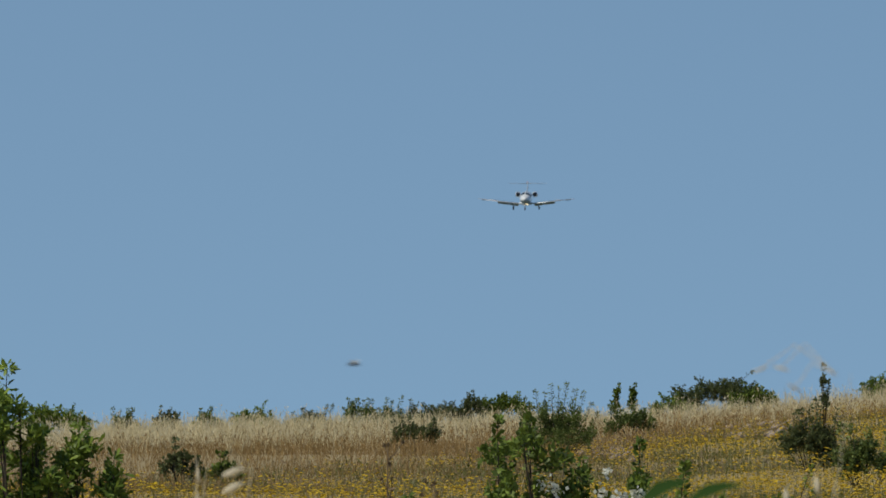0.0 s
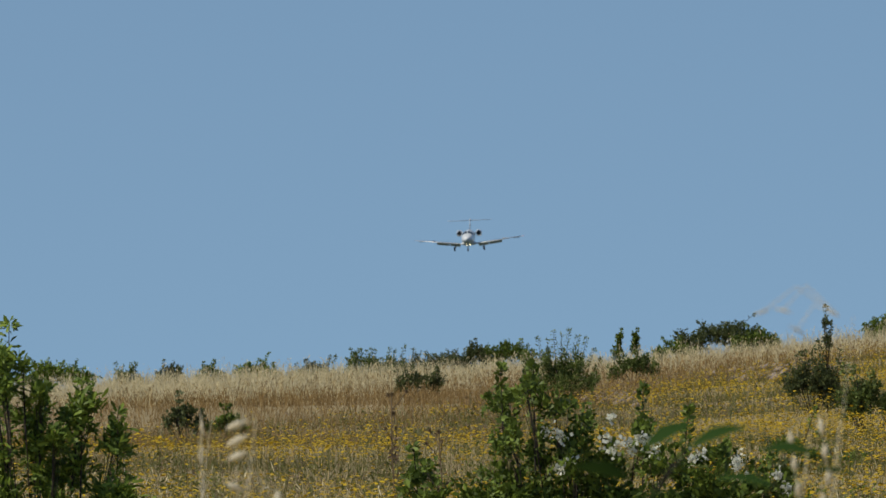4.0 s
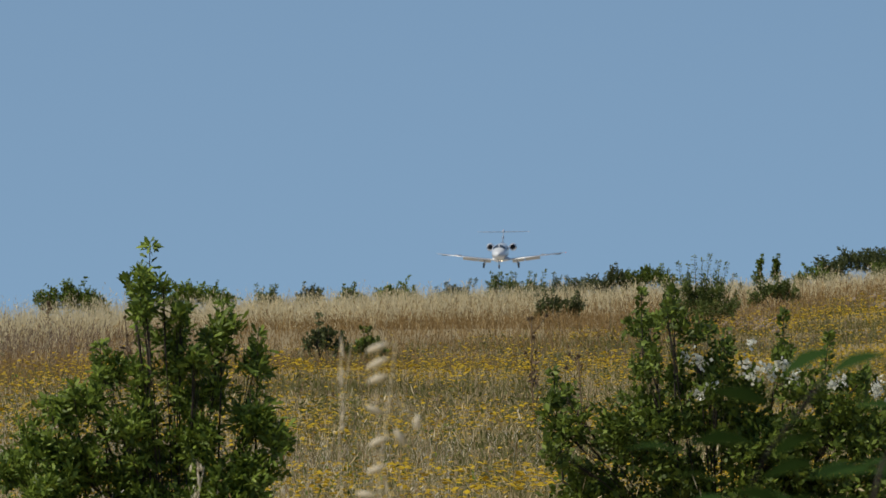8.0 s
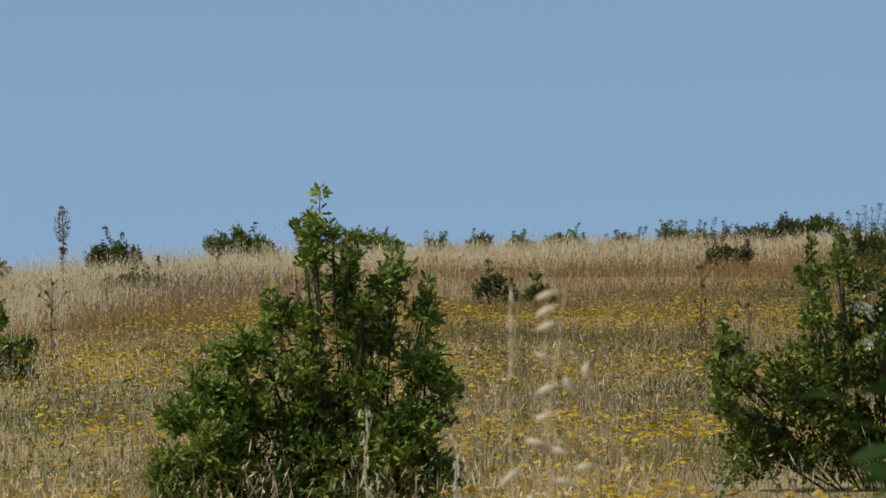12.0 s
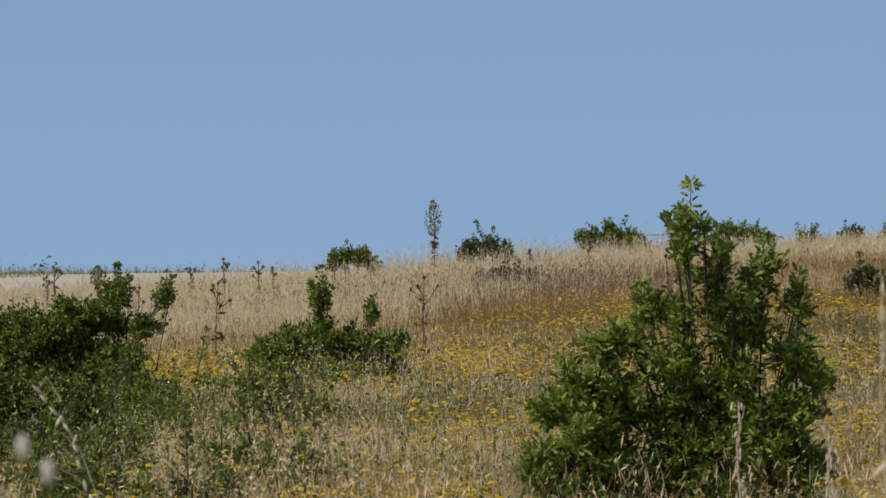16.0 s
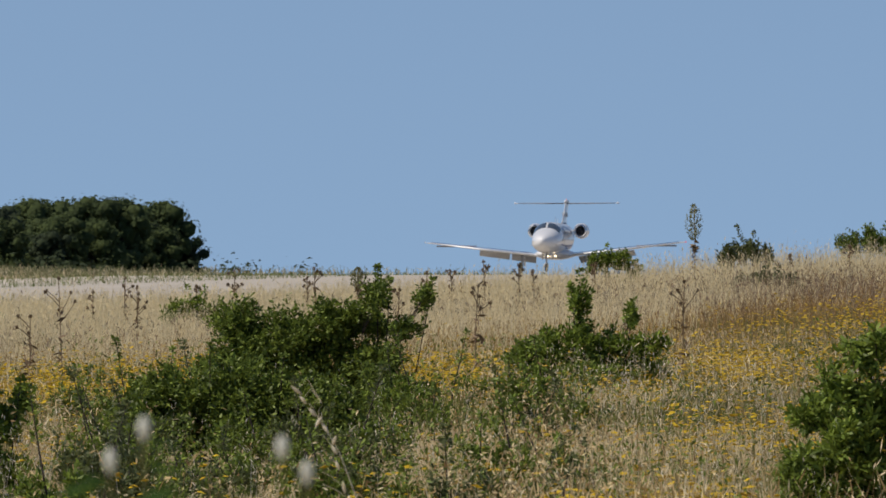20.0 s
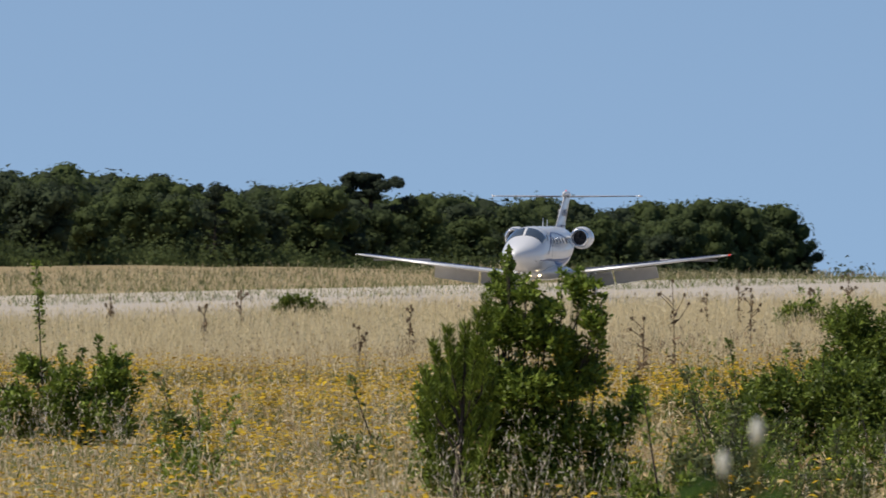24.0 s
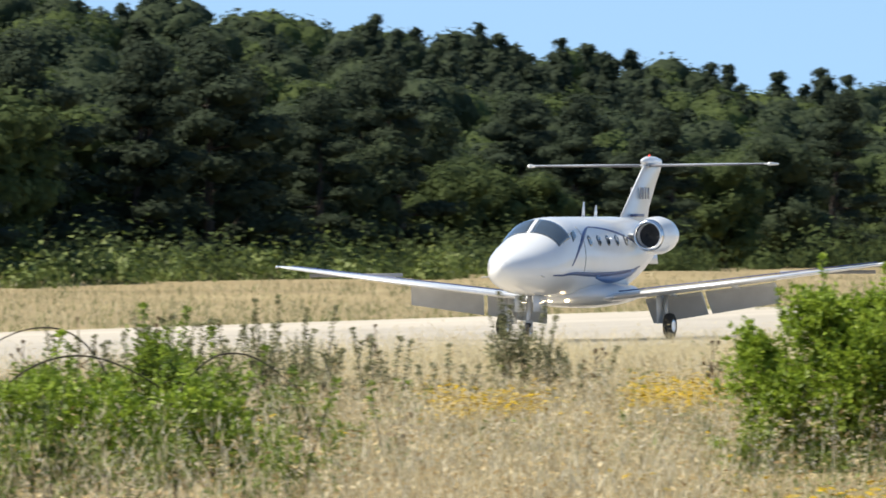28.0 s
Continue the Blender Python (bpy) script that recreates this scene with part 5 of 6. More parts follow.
    # shrubs on and before the crest: azimuth, distance, width, height
    domes = [(0.62, 262, 1.0, 0.75), (1.28, 262, 1.1, 0.6), (1.45, 268, 2.0, 0.86), (1.71, 264, 0.95, 0.48), (2.55, 272, 1.25, 0.72), (2.72, 262, 0.6, 0.7), (3.83, 258, 0.9, 0.62), (4.06, 256, 0.68, 0.5),
             (4.27, 252, 0.6, 0.58), (4.85, 242, 1.5, 0.75), (5.48, 225, 1.3, 0.85), (6.13, 200, 0.85, 0.8), (6.80, 203, 0.85, 0.66), (3.98, 150, 0.5, 0.38), (4.19, 142, 0.5, 0.5), (8.95, 175, 1.0, 0.6),
             (11.51, 225, 1.0, 0.6), (6.03, 170, 0.9, 0.35), (0.42, 160, 0.9, 0.7)]
    loose = [(2.88, 262, 1.6, 0.62), (3.22, 262, 1.4, 0.75), (3.54, 262, 1.1, 0.6), (4.49, 250, 0.75, 0.6), (1.0, 150, 0.75, 0.85), (0.72, 140, 0.75, 0.8), (3.0, 205, 0.9, 0.5), (1.9, 215, 0.9, 0.5)]
    rng = np.random.default_rng(21)
    for i, (az, d, w, h) in enumerate(domes + loose):
        h, w = h + (0.14 if d > 200 else 0.08), w * 1.15
        lob = [((k / 6 - 0.5 + rng.uniform(-0.06, 0.06)) * 0.72 * w, h * rng.uniform(0.5, 0.66) * (1.1 - 1.2 * (k / 6 - 0.5) ** 2), w * 0.2, h * 0.34) for k in range(7)]
        if i >= len(domes):
            # upright leafy stems rather than a dome
            lob = [(a, b * rng.uniform(0.7, 1.0), c * 0.9, e * 0.9) for a, b, c, e in lob]
            sh = [(q * w * 0.45, h * rng.uniform(0.8, 1.04), q * w * 0.35) for q in rng.uniform(-1, 1, 4 + int(3 * w))]
            bush("crest_shrub", "loose light green shrub in dry grass", az, d, lob, LEAF_OLIVE if i % 2 else LEAF_WEED, 0.066, 0.42, sh, 100 + i, 0.36, "shrub", group="shrubs on the crest")
            continue
        sh = [(rng.uniform(-0.35, 0.35) * w, h * rng.uniform(1.0, 1.2), rng.uniform(-0.2, 0.2) * w) for _ in range(1 + i % 2)]
        bush("crest_shrub", "small dark green shrub in dry grass", az, d, lob, (LEAF_OAK, LEAF_DARK, LEAF_OLIVE)[i % 3], 0.062, 0.5 if d >= 200 else 0.3, sh, 100 + i, 0.55, "shrub", group="shrubs on the crest")
    # low leafy weeds between the bushes
    rng = np.random.default_rng(29)
    for count, a0, a1, d0, d1 in ((52, 6.9, 9.75, 54, 86), (8, 8.9, 9.5, 58, 74), (8, 13.3, 15.9, 71, 82), (16, 17.2, 21.0, 62, 96), (10, 19.0, 21.0, 60, 74), (8, 10.6, 12.2, 62, 80), (8, 0.2, 1.9, 80, 120)):
        for i in range(count):
            h = rng.uniform(0.25, 0.6)
            lob = [(rng.uniform(-0.2, 0.2), h * rng.uniform(0.35, 0.65), rng.uniform(0.1, 0.2), h * 0.34) for _ in range(3)]
            bush("leafy_weed", "low leafy green weed among dry grass", rng.uniform(a0, a1), rng.uniform(d0, d1), lob, (LEAF_DARK, LEAF_OAK, LEAF_OLIVE)[i % 3] if a1 < 10 else (LEAF_LIGHT, LEAF_OAK, LEAF_WEED)[i % 3], 0.04, 0.36,
                 [(rng.uniform(-0.2, 0.2), h * rng.uniform(1.1, 1.5), 0.0)], 300 + i, 0.42, "weed", group="leafy weeds", low=False)
    # the pair of upright saplings
    for i, az in enumerate((1.985, 1.905)):
        bush("upright_sapling", "small upright leafy sapling on the skyline", az, 268, [(0, 0.55, 0.13, 0.3), (0.03, 0.78, 0.11, 0.14)], LEAF_DARK, 0.06, 1.0, [(0.08, 1.0, 0.02)], 140 + i, 0.55, "sapling", group="pair of saplings")


build_bushes()


# ---- tall weeds ----
def stalk(name, label, az, dist, height, seed, head="thistle", category="weed"):
    rng = np.random.default_rng(seed)
    foot = spot(az, dist)
    thing = tagged(new(name), label, category, "tall dry weeds")
    thing.location = foot
    a = radians(az)
    right, away, up = np.array([math.cos(a), math.sin(a), 0]), np.array([-math.sin(a), math.cos(a), 0]), np.array([0, 0, 1.0])
    r = max(0.006, dist * 0.00005)
    wood, heads, lv = [], [], []
    top = up * height + right * rng.uniform(-0.06, 0.06) * height
    wood.append(tube([np.zeros(3), top * 0.5 + right * rng.uniform(-0.02, 0.02), top], [r * 1.3, r, r * 0.7], 5))
    if head == "thistle":
        ends = [top]
        for k in range(int(rng.integers(3, 6))):
            t = rng.uniform(0.55, 0.88)
            e = top * t + right * rng.uniform(-0.16, 0.16) * height + up * rng.uniform(0.08, 0.2) * height + away * rng.uniform(-0.1, 0.1)
            wood.append(tube([top * t, (top * t + e) / 2 + right * 0.01, e], [r * 0.8, r * 0.7, r * 0.6], 4))
            ends.append(e)
        for e in ends:
            d = rng.normal(size=(26, 3))
            d /= np.linalg.norm(d, axis=1)[:, None]
            heads.append(leaves(e + d * 0.013 * (dist / 130) * np.array([1, 1, 1.3]), 0.032 * (0.4 + dist / 200), rng, 0.2, 0.4, d * 2))
        for k in range(10):
            lv.append(leaves(top * rng.uniform(0.1, 0.7) + rng.normal(0, 0.03, (3, 3)), 0.11, rng, 0.3, 0.25))
    else:
        # flower spike: packed dry capsules round the upper part
        n = 420
        t = rng.uniform(0, 1, n)
        rad = rng.uniform(0.3, 1.2, n) * 0.135 * np.sin(np.pi * np.clip(t * 0.95 + 0.05, 0, 1)) ** 0.6
        ang = rng.uniform(0, 6.28, n)
        p = top * 0.62 + (top * 0.42) * t[:, None] + (np.cos(ang) * rad)[:, None] * right + (np.sin(ang) * rad)[:, None] * away
        heads.append(leaves(p, 0.06, rng, 1.6, 0.3))
        for k in range(16):
            lv.append(leaves(top * rng.uniform(0.1, 0.62) + rng.normal(0, 0.03, (3, 3)), 0.14, rng, 0.1, 0.3))
    np_part("stem", *merge(wood), DRY_STALK, thing)
    for hd in heads:
        np_part("flower_head" if head == "thistle" else "flower_spike", *hd, DRY_STALK if head == "thistle" else SAGE, thing, "dark dry head" if head == "thistle" else "pale dry spike")
    np_part("foliage", *merge(lv), DRY_STALK, thing)
    return thing


def build_weeds():
    stalk("mullein", "tall mullein with a thick dry flower spike", 6.39, 196, 1.45, 1, "spike")
    stalk("mullein", "tall mullein with a thick dry flower spike", 8.09, 190, 0.85, 2, "spike")
    bush("leafy_weed", "tall thin leafy weed standing above dry grass", 0.93, 150, [(0, 0.4, 0.12, 0.3), (0.02, 0.95, 0.06, 0.12), (-0.02, 1.2, 0.06, 0.1)], LEAF_OLIVE, 0.05, 0.6, [(0.0, 1.42, 0.0), (0.06, 1.2, 0.0)], 44, 0.45, "weed")
    crest_weeds = [(8.31, 185, 0.95), (8.1, 205, 0.6), (7.45, 190, 0.85), (7.28, 190, 0.75), (7.2, 190, 0.6), (8.72, 200, 0.85), (8.35, 200, 0.65), (9.45, 185, 0.8), (9.28, 190, 0.9), (9.22, 150, 0.9), (12.48, 185, 0.7), (11.82, 190, 0.8),
                   (12, 165, 0.65), (10.95, 150, 0.7), (11.2, 140, 0.6), (8.92, 190, 0.7), (10.2, 180, 0.6), (13.1, 150, 0.7), (5.6, 190, 0.6), (5.9, 192, 0.5), (6.9, 195, 0.6), (7.9, 150, 0.7), (7.75, 200, 0.6), (7.62, 205, 0.55)]
    meadow_weeds = [(9.6, 118, 1.15), (9.78, 110, 0.8), (7.5, 110, 1), (6.45, 112, 0.95), (5.2, 120, 0.9), (2.55, 105, 1), (3.13, 100, 1.1), (2.9, 95, 0.8),
                    (13.5, 120, 0.6), (18.72, 110, 0.75), (19.9, 95, 0.85), (20.2, 100, 0.95), (19.85, 92, 1), (20.5, 95, 0.8), (18.6, 70, 0.5), (17.6, 100, 0.6), (17, 95, 0.7)]
    for i, (az, d, h) in enumerate(crest_weeds + meadow_weeds):
        stalk("thistle", "dry brown thistle with dark seed heads", az, d, h, 30 + i)


build_weeds()


# ---- meadow ----
def patches(x, y, scale, seed):
    """Smooth patchiness between 0 and 1."""
    r = np.random.default_rng(seed)
    s = np.zeros_like(x)
    for k in range(6):
        a, f = r.uniform(0, 6.28), scale * r.uniform(0.6, 1.8)
        s += np.sin((x * math.cos(a) + y * math.sin(a)) * f + r.uniform(0, 6.28))
    return 0.5 + 0.5 * np.tanh(s * 0.5)


def scatter(rng, n, az0, az1, d0, d1, power=1.0):
    az = rng.uniform(az0, az1, n)
    d = d0 + (d1 - d0) * rng.uniform(0, 1, n) ** power
    a = np.radians(az)
    return -np.sin(a) * d, np.cos(a) * d, az, d


def blades(x, y, d, h, rng, lean=0.25, px=1.0, head=0.0, bend=None):
    """Grass stems: a thin triangle each, and a slim seed head on top where head > 0."""
    n = len(x)
    z = ground(x, y)
    base = np.stack([x, y, z - 0.03], -1)
    dirn = rng.normal(0, lean, (n, 3))
    dirn[:, 2] = 1
    if bend is not None:
        dirn[:, :2] += bend
    dirn /= np.linalg.norm(dirn, axis=1)[:, None]
    side = rng.normal(size=(n, 3))
    side[:, 1] *= 0.5
    side[:, 2] = 0
    side /= np.linalg.norm(side, axis=1)[:, None]
    w = (np.maximum(0.0035, d * 0.00005 * px) * rng.uniform(0.6, 1.3, n))[:, None]
    tip = base + dirn * h[:, None]
    v = [base - side * w * 0.5, base + side * w * 0.5, tip]
    if head <= 0:
        return np.stack(v, 1).reshape(-1, 3), np.arange(3 * n).reshape(-1, 3)
    hl = (h * head * rng.uniform(0.7, 1.3, n))[:, None]
    droop = rng.normal(0, 0.5, (n, 3))
    hd = dirn + droop * 0.5
    hd /= np.linalg.norm(hd, axis=1)[:, None]
    hw = w * 1.9
    v += [tip - hd * hl * 0.1, tip + hd * hl * 0.4 - side * hw * 0.5, tip + hd * hl, tip + hd * hl * 0.4 + side * hw * 0.5]
    v = np.stack(v, 1)
    i = np.arange(n)[:, None] * 7
    f = np.concatenate([i + np.array([[0, 1, 2]]), i + np.array([[3, 4, 5]]), i + np.array([[3, 5, 6]])], 0)
    return v.reshape(-1, 3), f


def plumes(x, y, d, h, rng, k):
    """Stems with k ragged wisps each along their upper part: verts and triangles."""
    n = len(x)
    v, f = blades(x, y, d, h, rng, 0.25, 0.9)
    v3 = v.reshape(n, 3, 3)
    base, tip = (v3[:, 0] + v3[:, 1]) / 2, v3[:, 2]
    t = rng.uniform(0.35, 1.06, (n, k, 1))
    c = (base[:, None] * (1 - t) + tip[:, None] * t + rng.normal(0, 0.045, (n, k, 3)) * h[:, None, None]).reshape(-1, 3)
    m = n * k
    g = rng.normal(0, 0.55, (m, 3))
    g[:, 2] += 1
    g /= np.linalg.norm(g, axis=1)[:, None]
    s = rng.normal(size=(m, 3))
    s[:, 2] *= 0.3
    s /= np.linalg.norm(s, axis=1)[:, None]
    dd = d.repeat(k)
    L = (np.maximum(0.03, dd * 0.00042) * rng.uniform(0.5, 1.5, m))[:, None]
    w = (np.maximum(0.006, dd * 0.000085) * rng.uniform(0.6, 1.4, m))[:, None]
    q = np.stack([c - g * L * 0.5, c + s * w * 0.6, c + g * L * 0.5 - s * w * 0.4], 1).reshape(-1, 3)
    return np.concatenate([v, q]), np.concatenate([f, np.arange(3 * m).reshape(-1, 3) + len(v)])


def oats(x, y, d, h, rng, spikelets=5):
    """Oat stems: a thin stem and a loose head of hanging spikelets."""
    n = len(x)
    v, f = blades(x, y, d, h, rng, 0.35, 1.0)
    tip = v.reshape(n, 3, 3)[:, 2]
    base = v.reshape(n, 3, 3)[:, 0]
    t = rng.uniform(0.72, 1.02, (n, spikelets, 1))
    c = base[:, None] * (1 - t) + tip[:, None] * t + rng.normal(0, 0.018, (n, spikelets, 3))
    lv, lf = leaves(c.reshape(-1, 3), 0.034, rng, -0.6, 0.3)
    tri = np.concatenate([lf[:, [0, 1, 2]], lf[:, [0, 2, 3]]])
    return np.concatenate([v, lv]), np.concatenate([f, tri + len(v)])


def crest_dist(az):
    return np.interp(az, CREST_AZ, CREST_D)


def yellow_edge(az):
    """Distance at which the flowers give way to tall straw grass."""
    return np.interp(az, (0, 1.5, 2.5, 4, 5.4, 6.5, 7.5, 9, 12, 14, 17, 18.5, 22), (235, 212, 178, 158, 146, 127, 129, 132, 138, 135, 105, 95, 80))


def straw_edge(az):
    """Distance at which the foreground straw gives way to flowers."""
    return np.interp(az, (0, 2.5, 4, 5.5, 7, 9, 11, 12.5, 14, 16, 18, 22), (44, 50, 52, 54, 53, 50, 44, 40, 40, 40, 56, 62))


def clear_of_bushes(az, d, deep, rng, share):
    """False for most of what would stand right before a bush."""
    keep = np.ones(len(az), bool)
    for baz, bd, lo, hi in BUSHES:
        if bd < 112:
            side = np.radians(baz - az) * d
            keep &= ~((side > lo) & (side < hi) & (d > bd - deep) & (d < bd + 1) & (rng.random(len(az)) > share))
    return keep


def stuff(name, vf, mat, label, category):
    return tagged(np_part(name, *vf, mat), label, category, kind="stuff")


def build_meadow():
    rng = np.random.default_rng(77)
    # tall straw grass from the flowers to the crest and the runway
    x, y, az, d = scatter(rng, 640000, -0.3, 21.5, 80, 300)
    gap = np.interp(az, (0, 1.2, 2.5, 5, 6, 6.8, 22), (8, 20, 46, 44, 22, 0, 0))
    keep = (d > yellow_edge(az) + gap + rng.normal(0, 7, len(d))) & (d < crest_dist(az) + 25) & (np.abs(x - RUN_X) > RUN_HALF + 0.3) & (x > RUN_X)
    keep &= rng.random(len(d)) < 0.4 + 0.6 * patches(x, y, 0.25, 1)
    x, y, az, d = x[keep], y[keep], az[keep], d[keep]
    hh = np.interp(az, (0, 4.8, 5.3, 6.2, 7, 9, 10.5, 15, 22), (0.48, 0.52, 0.64, 0.64, 0.55, 0.5, 0.56, 0.54, 0.46)) * rng.uniform(0.5, 1.1, len(x)) * (0.72 + 0.3 * patches(x, y, 0.12, 2) + 0.2 * patches(x, y, 1.0, 23)) * (0.78 + 0.4 * patches(x, y, 4.5, 24))
    h1 = rng.random(len(x)) < np.where(az > 14.5, 0.5, 0.4)
    stuff("straw_grass", blades(x[~h1], y[~h1], d[~h1], hh[~h1], rng, 0.22, 1.2), STRAW, "tall pale straw-coloured dry grass", "grass")
    # herbs and withered weeds grow through it towards the runway
    mixed = h1 & (az > 8.3) & (0.5 * patches(x, y, 0.35, 71) + 0.5 * patches(x, y, 3.5, 72) + rng.normal(0, 0.12, len(x)) > 0.78)
    old = mixed & (rng.random(len(x)) < 0.35)
    h1 &= ~mixed
    stuff("tall_herbs", plumes(x[mixed & ~old], y[mixed & ~old], d[mixed & ~old], hh[mixed & ~old] * 0.9, rng, 3), SAGE, "grey-green herbs in the tall dry grass", "herbs")
    stuff("withered_stems", plumes(x[old], y[old], d[old], hh[old], rng, 3), WITHERED, "withered brown stems in the tall dry grass", "weeds")
    stuff("seeding_grass", plumes(x[h1], y[h1], d[h1], hh[h1], rng, 3), STRAW, "pale dry grass with ragged seed heads", "grass")
    # russet grass in a band below it
    x, y, az, d = scatter(rng, 330000, -0.3, 21.5, 70, 262)
    e = yellow_edge(az)
    w = np.interp(az, (0, 1.2, 2.5, 5, 6, 7, 22), (12, 20, 32, 34, 20, 6, 6))
    keep = (np.abs(d - e - w * 0.6) < w * 1.2 * rng.normal(1, 0.25, len(d))) & (rng.random(len(d)) < 0.45 + 0.55 * patches(x, y, 0.2, 3)) & (x > RUN_X + RUN_HALF + 1)
    x, y, az, d = x[keep], y[keep], az[keep], d[keep]
    stuff("russet_grass", plumes(x, y, d, rng.uniform(0.15, 0.40, len(x)), rng, 2), RUSSET, "short russet brown dry grass", "grass")
    # dead brown weeds in drifts along the foot of the straw
    x, y, az, d = scatter(rng, 26000, 4.6, 12, 120, 215)
    drift = np.interp(az, (4.6, 5.2, 5.6, 6.6, 7.2, 9, 12), (0, 0.25, 1, 0.9, 0.35, 0.25, 0.15))
    keep = (np.abs(d - yellow_edge(az) - 22) < 24 * rng.normal(1, 0.3, len(d))) & (rng.random(len(d)) < drift * np.clip(patches(x, y, 0.3, 31) * 1.7 - 0.5, 0, 1)) & (x > RUN_X + RUN_HALF + 1)
    x, y, d = x[keep], y[keep], d[keep]
    stuff("dead_weeds", plumes(x, y, d, rng.uniform(0.3, 0.62, len(x)), rng, 7), WITHERED, "withered purple-brown weeds in the dry grass", "weeds")
    # undergrowth of the flower field: grey-green herbs and dry stems
    x, y, az, d = scatter(rng, 430000, -0.3, 21.5, 46, 235, 1.15)
    keep = (d < yellow_edge(az) + 6) & (d > straw_edge(az) - 6) & clear_of_bushes(az, d, 14, rng, 0.3) & ~((az > 6.7) & (az < 9.8) & (d < 84) & (rng.random(len(d)) < 0.55))
    x, y, az, d = x[keep], y[keep], az[keep], d[keep]
    p = patches(x, y, 0.35, 4)
    g = rng.random(len(x)) < np.where((az > 6.7) & (az < 9.8) & (d < 88), 0.8, np.where((az < 5.5) & (d > 95), 0.26, 0.4) + 0.4 * p + np.where((az > 9.8) & (d < 95), 0.45, 0))
    stuff("green_herbs", blades(x[g], y[g], d[g], rng.uniform(0.08, 0.30, g.sum()), rng, 0.45, 1.6), HERB, "grey-green meadow herbs", "herbs")
    g = ~g
    stuff("dry_stems", blades(x[g], y[g], d[g], rng.uniform(0.07, 0.24, g.sum()) * np.where(d[g] < 75, 1.25, 1), rng, 0.55, 1.1), FIELD, "golden brown dry meadow stems", "grass")
    # dull withered growth where the flowers thin out
    x, y, az, d = scatter(rng, 60000, -0.3, 6.6, 70, 235)
    bald = 0.6 * patches(x, y, 0.22, 9) + 0.4 * patches(x, y, 1.1, 19)
    keep = (d < yellow_edge(az) + 4) & (rng.random(len(d)) < np.clip(1.35 - 2.4 * bald, 0.02, 0.8))
    x, y, az, d = x[keep], y[keep], az[keep], d[keep]
    g = rng.random(len(x)) < 0.5
    stuff("withered_herbs", plumes(x[g], y[g], d[g], rng.uniform(0.14, 0.32, g.sum()), rng, 2), WITHERED, "low withered brown herbs", "herbs")
    stuff("grey_herbs", plumes(x[~g], y[~g], d[~g], rng.uniform(0.14, 0.34, (~g).sum()), rng, 2), SAGE, "low grey-green herbs", "herbs")
    # stones on a bare patch before the crest
    v, f = [], []
    for k in range(110):
        az, d = (rng.normal(1.2, 0.14), rng.normal(205, 7)) if k < 70 else (rng.normal(2.0, 0.08), rng.normal(185, 5))
        r = rng.uniform(0.04, 0.11)
        c = np.array(spot(az, d)) + np.array([0, 0, r * 0.3 + 0.05])
        o = len(v)
        v += [tuple(c + np.array(q) * r * rng.uniform(0.7, 1.2)) for q in ((1, 0, 0), (0.4, 0.8, 0), (-0.6, 0.7, 0), (-1, -0.1, 0), (-0.3, -0.8, 0), (0.6, -0.6, 0), (0.1, 0.1, 0.7), (0, 0, -0.7))]
        f += [(o + q, o + (q + 1) % 6, o + 6) for q in range(6)] + [(o + (q + 1) % 6, o + q, o + 7) for q in range(6)]
    stuff("rubble", (v, f), STONE, "brown broken stones on a bare patch", "stones")
    # low grey-green cushions among the flowers
    x, y, az, d = scatter(rng, 900, 0, 16.5, 80, 190)
    keep = (d < yellow_edge(az) - 3) & (rng.random(len(d)) < np.clip(patches(x, y, 0.15, 41) * 1.8 - 0.55, 0.03, 1))
    x, y, d = x[keep], y[keep], d[keep]
    m = 90
    c = np.stack([x.repeat(m), y.repeat(m), ground(x, y).repeat(m)], -1)
    q = rng.normal(size=(len(c), 3))
    q /= np.linalg.norm(q, axis=1)[:, None]
    q[:, 2] = np.abs(q[:, 2])
    c = c + q * np.array([0.34, 0.34, 0.24]) * rng.uniform(0.6, 1.05, (len(c), 1)) * rng.uniform(0.6, 1.3, len(x)).repeat(m)[:, None]
    stuff("grey_cushions", leaves(c, 0.06, rng, 0.6, 0.35, q, q), HERB, "low grey-green cushions of herbs", "herbs")
    # green grass in the damper spots by the bushes
    x, y, az, d = scatter(rng, 95000, -0.3, 21.5, 48, 100)
    wet = np.interp(az, (0, 1.5, 4, 6.4, 7.2, 9.5, 10, 11.2, 11.8, 13.6, 14.2, 17.2, 18.2, 19, 21.5), (0.3, 0.2, 0.05, 0.15, 0.35, 0.35, 0.3, 0.4, 0.3, 0.3, 0.3, 0.4, 0.2, 0.2, 0.2))
    keep = rng.random(len(d)) < wet * np.clip(patches(x, y, 0.4, 15) * 1.4 - 0.1, 0.1, 1)
    x, y, d = x[keep], y[keep], d[keep]
    stuff("green_grass", blades(x, y, d, rng.uniform(0.15, 0.48, len(x)), rng, 0.35, 1.6), LEAF_WEED, "fresh green grass among the bushes", "grass")
    # dry grass of the foreground, with oats standing over it
    x, y, az, d = scatter(rng, 260000, -0.3, 21.5, 44, 105)
    u = rng.random(len(d))
    keep = (d < straw_edge(az) + rng.normal(0, 5, len(d))) | (u < 0.04) | ((az > 15.8) & (u < 0.35 + 0.5 * patches(x, y, 0.3, 12)))
    # thinner among the green weeds and the flowers
    for paz, pd, pw in ((18.15, 88, 0.3), (17.2, 89, 0.25), (19.75, 71, 0.3)):
        keep &= ~((np.abs(az - paz) < pw) & (d > pd - 16) & (d < pd + 6) & (u > 0.12))
    damp = (az > 6.8) & (az < 9.8)
    keep |= damp & (d < 85) & (u < 0.2)
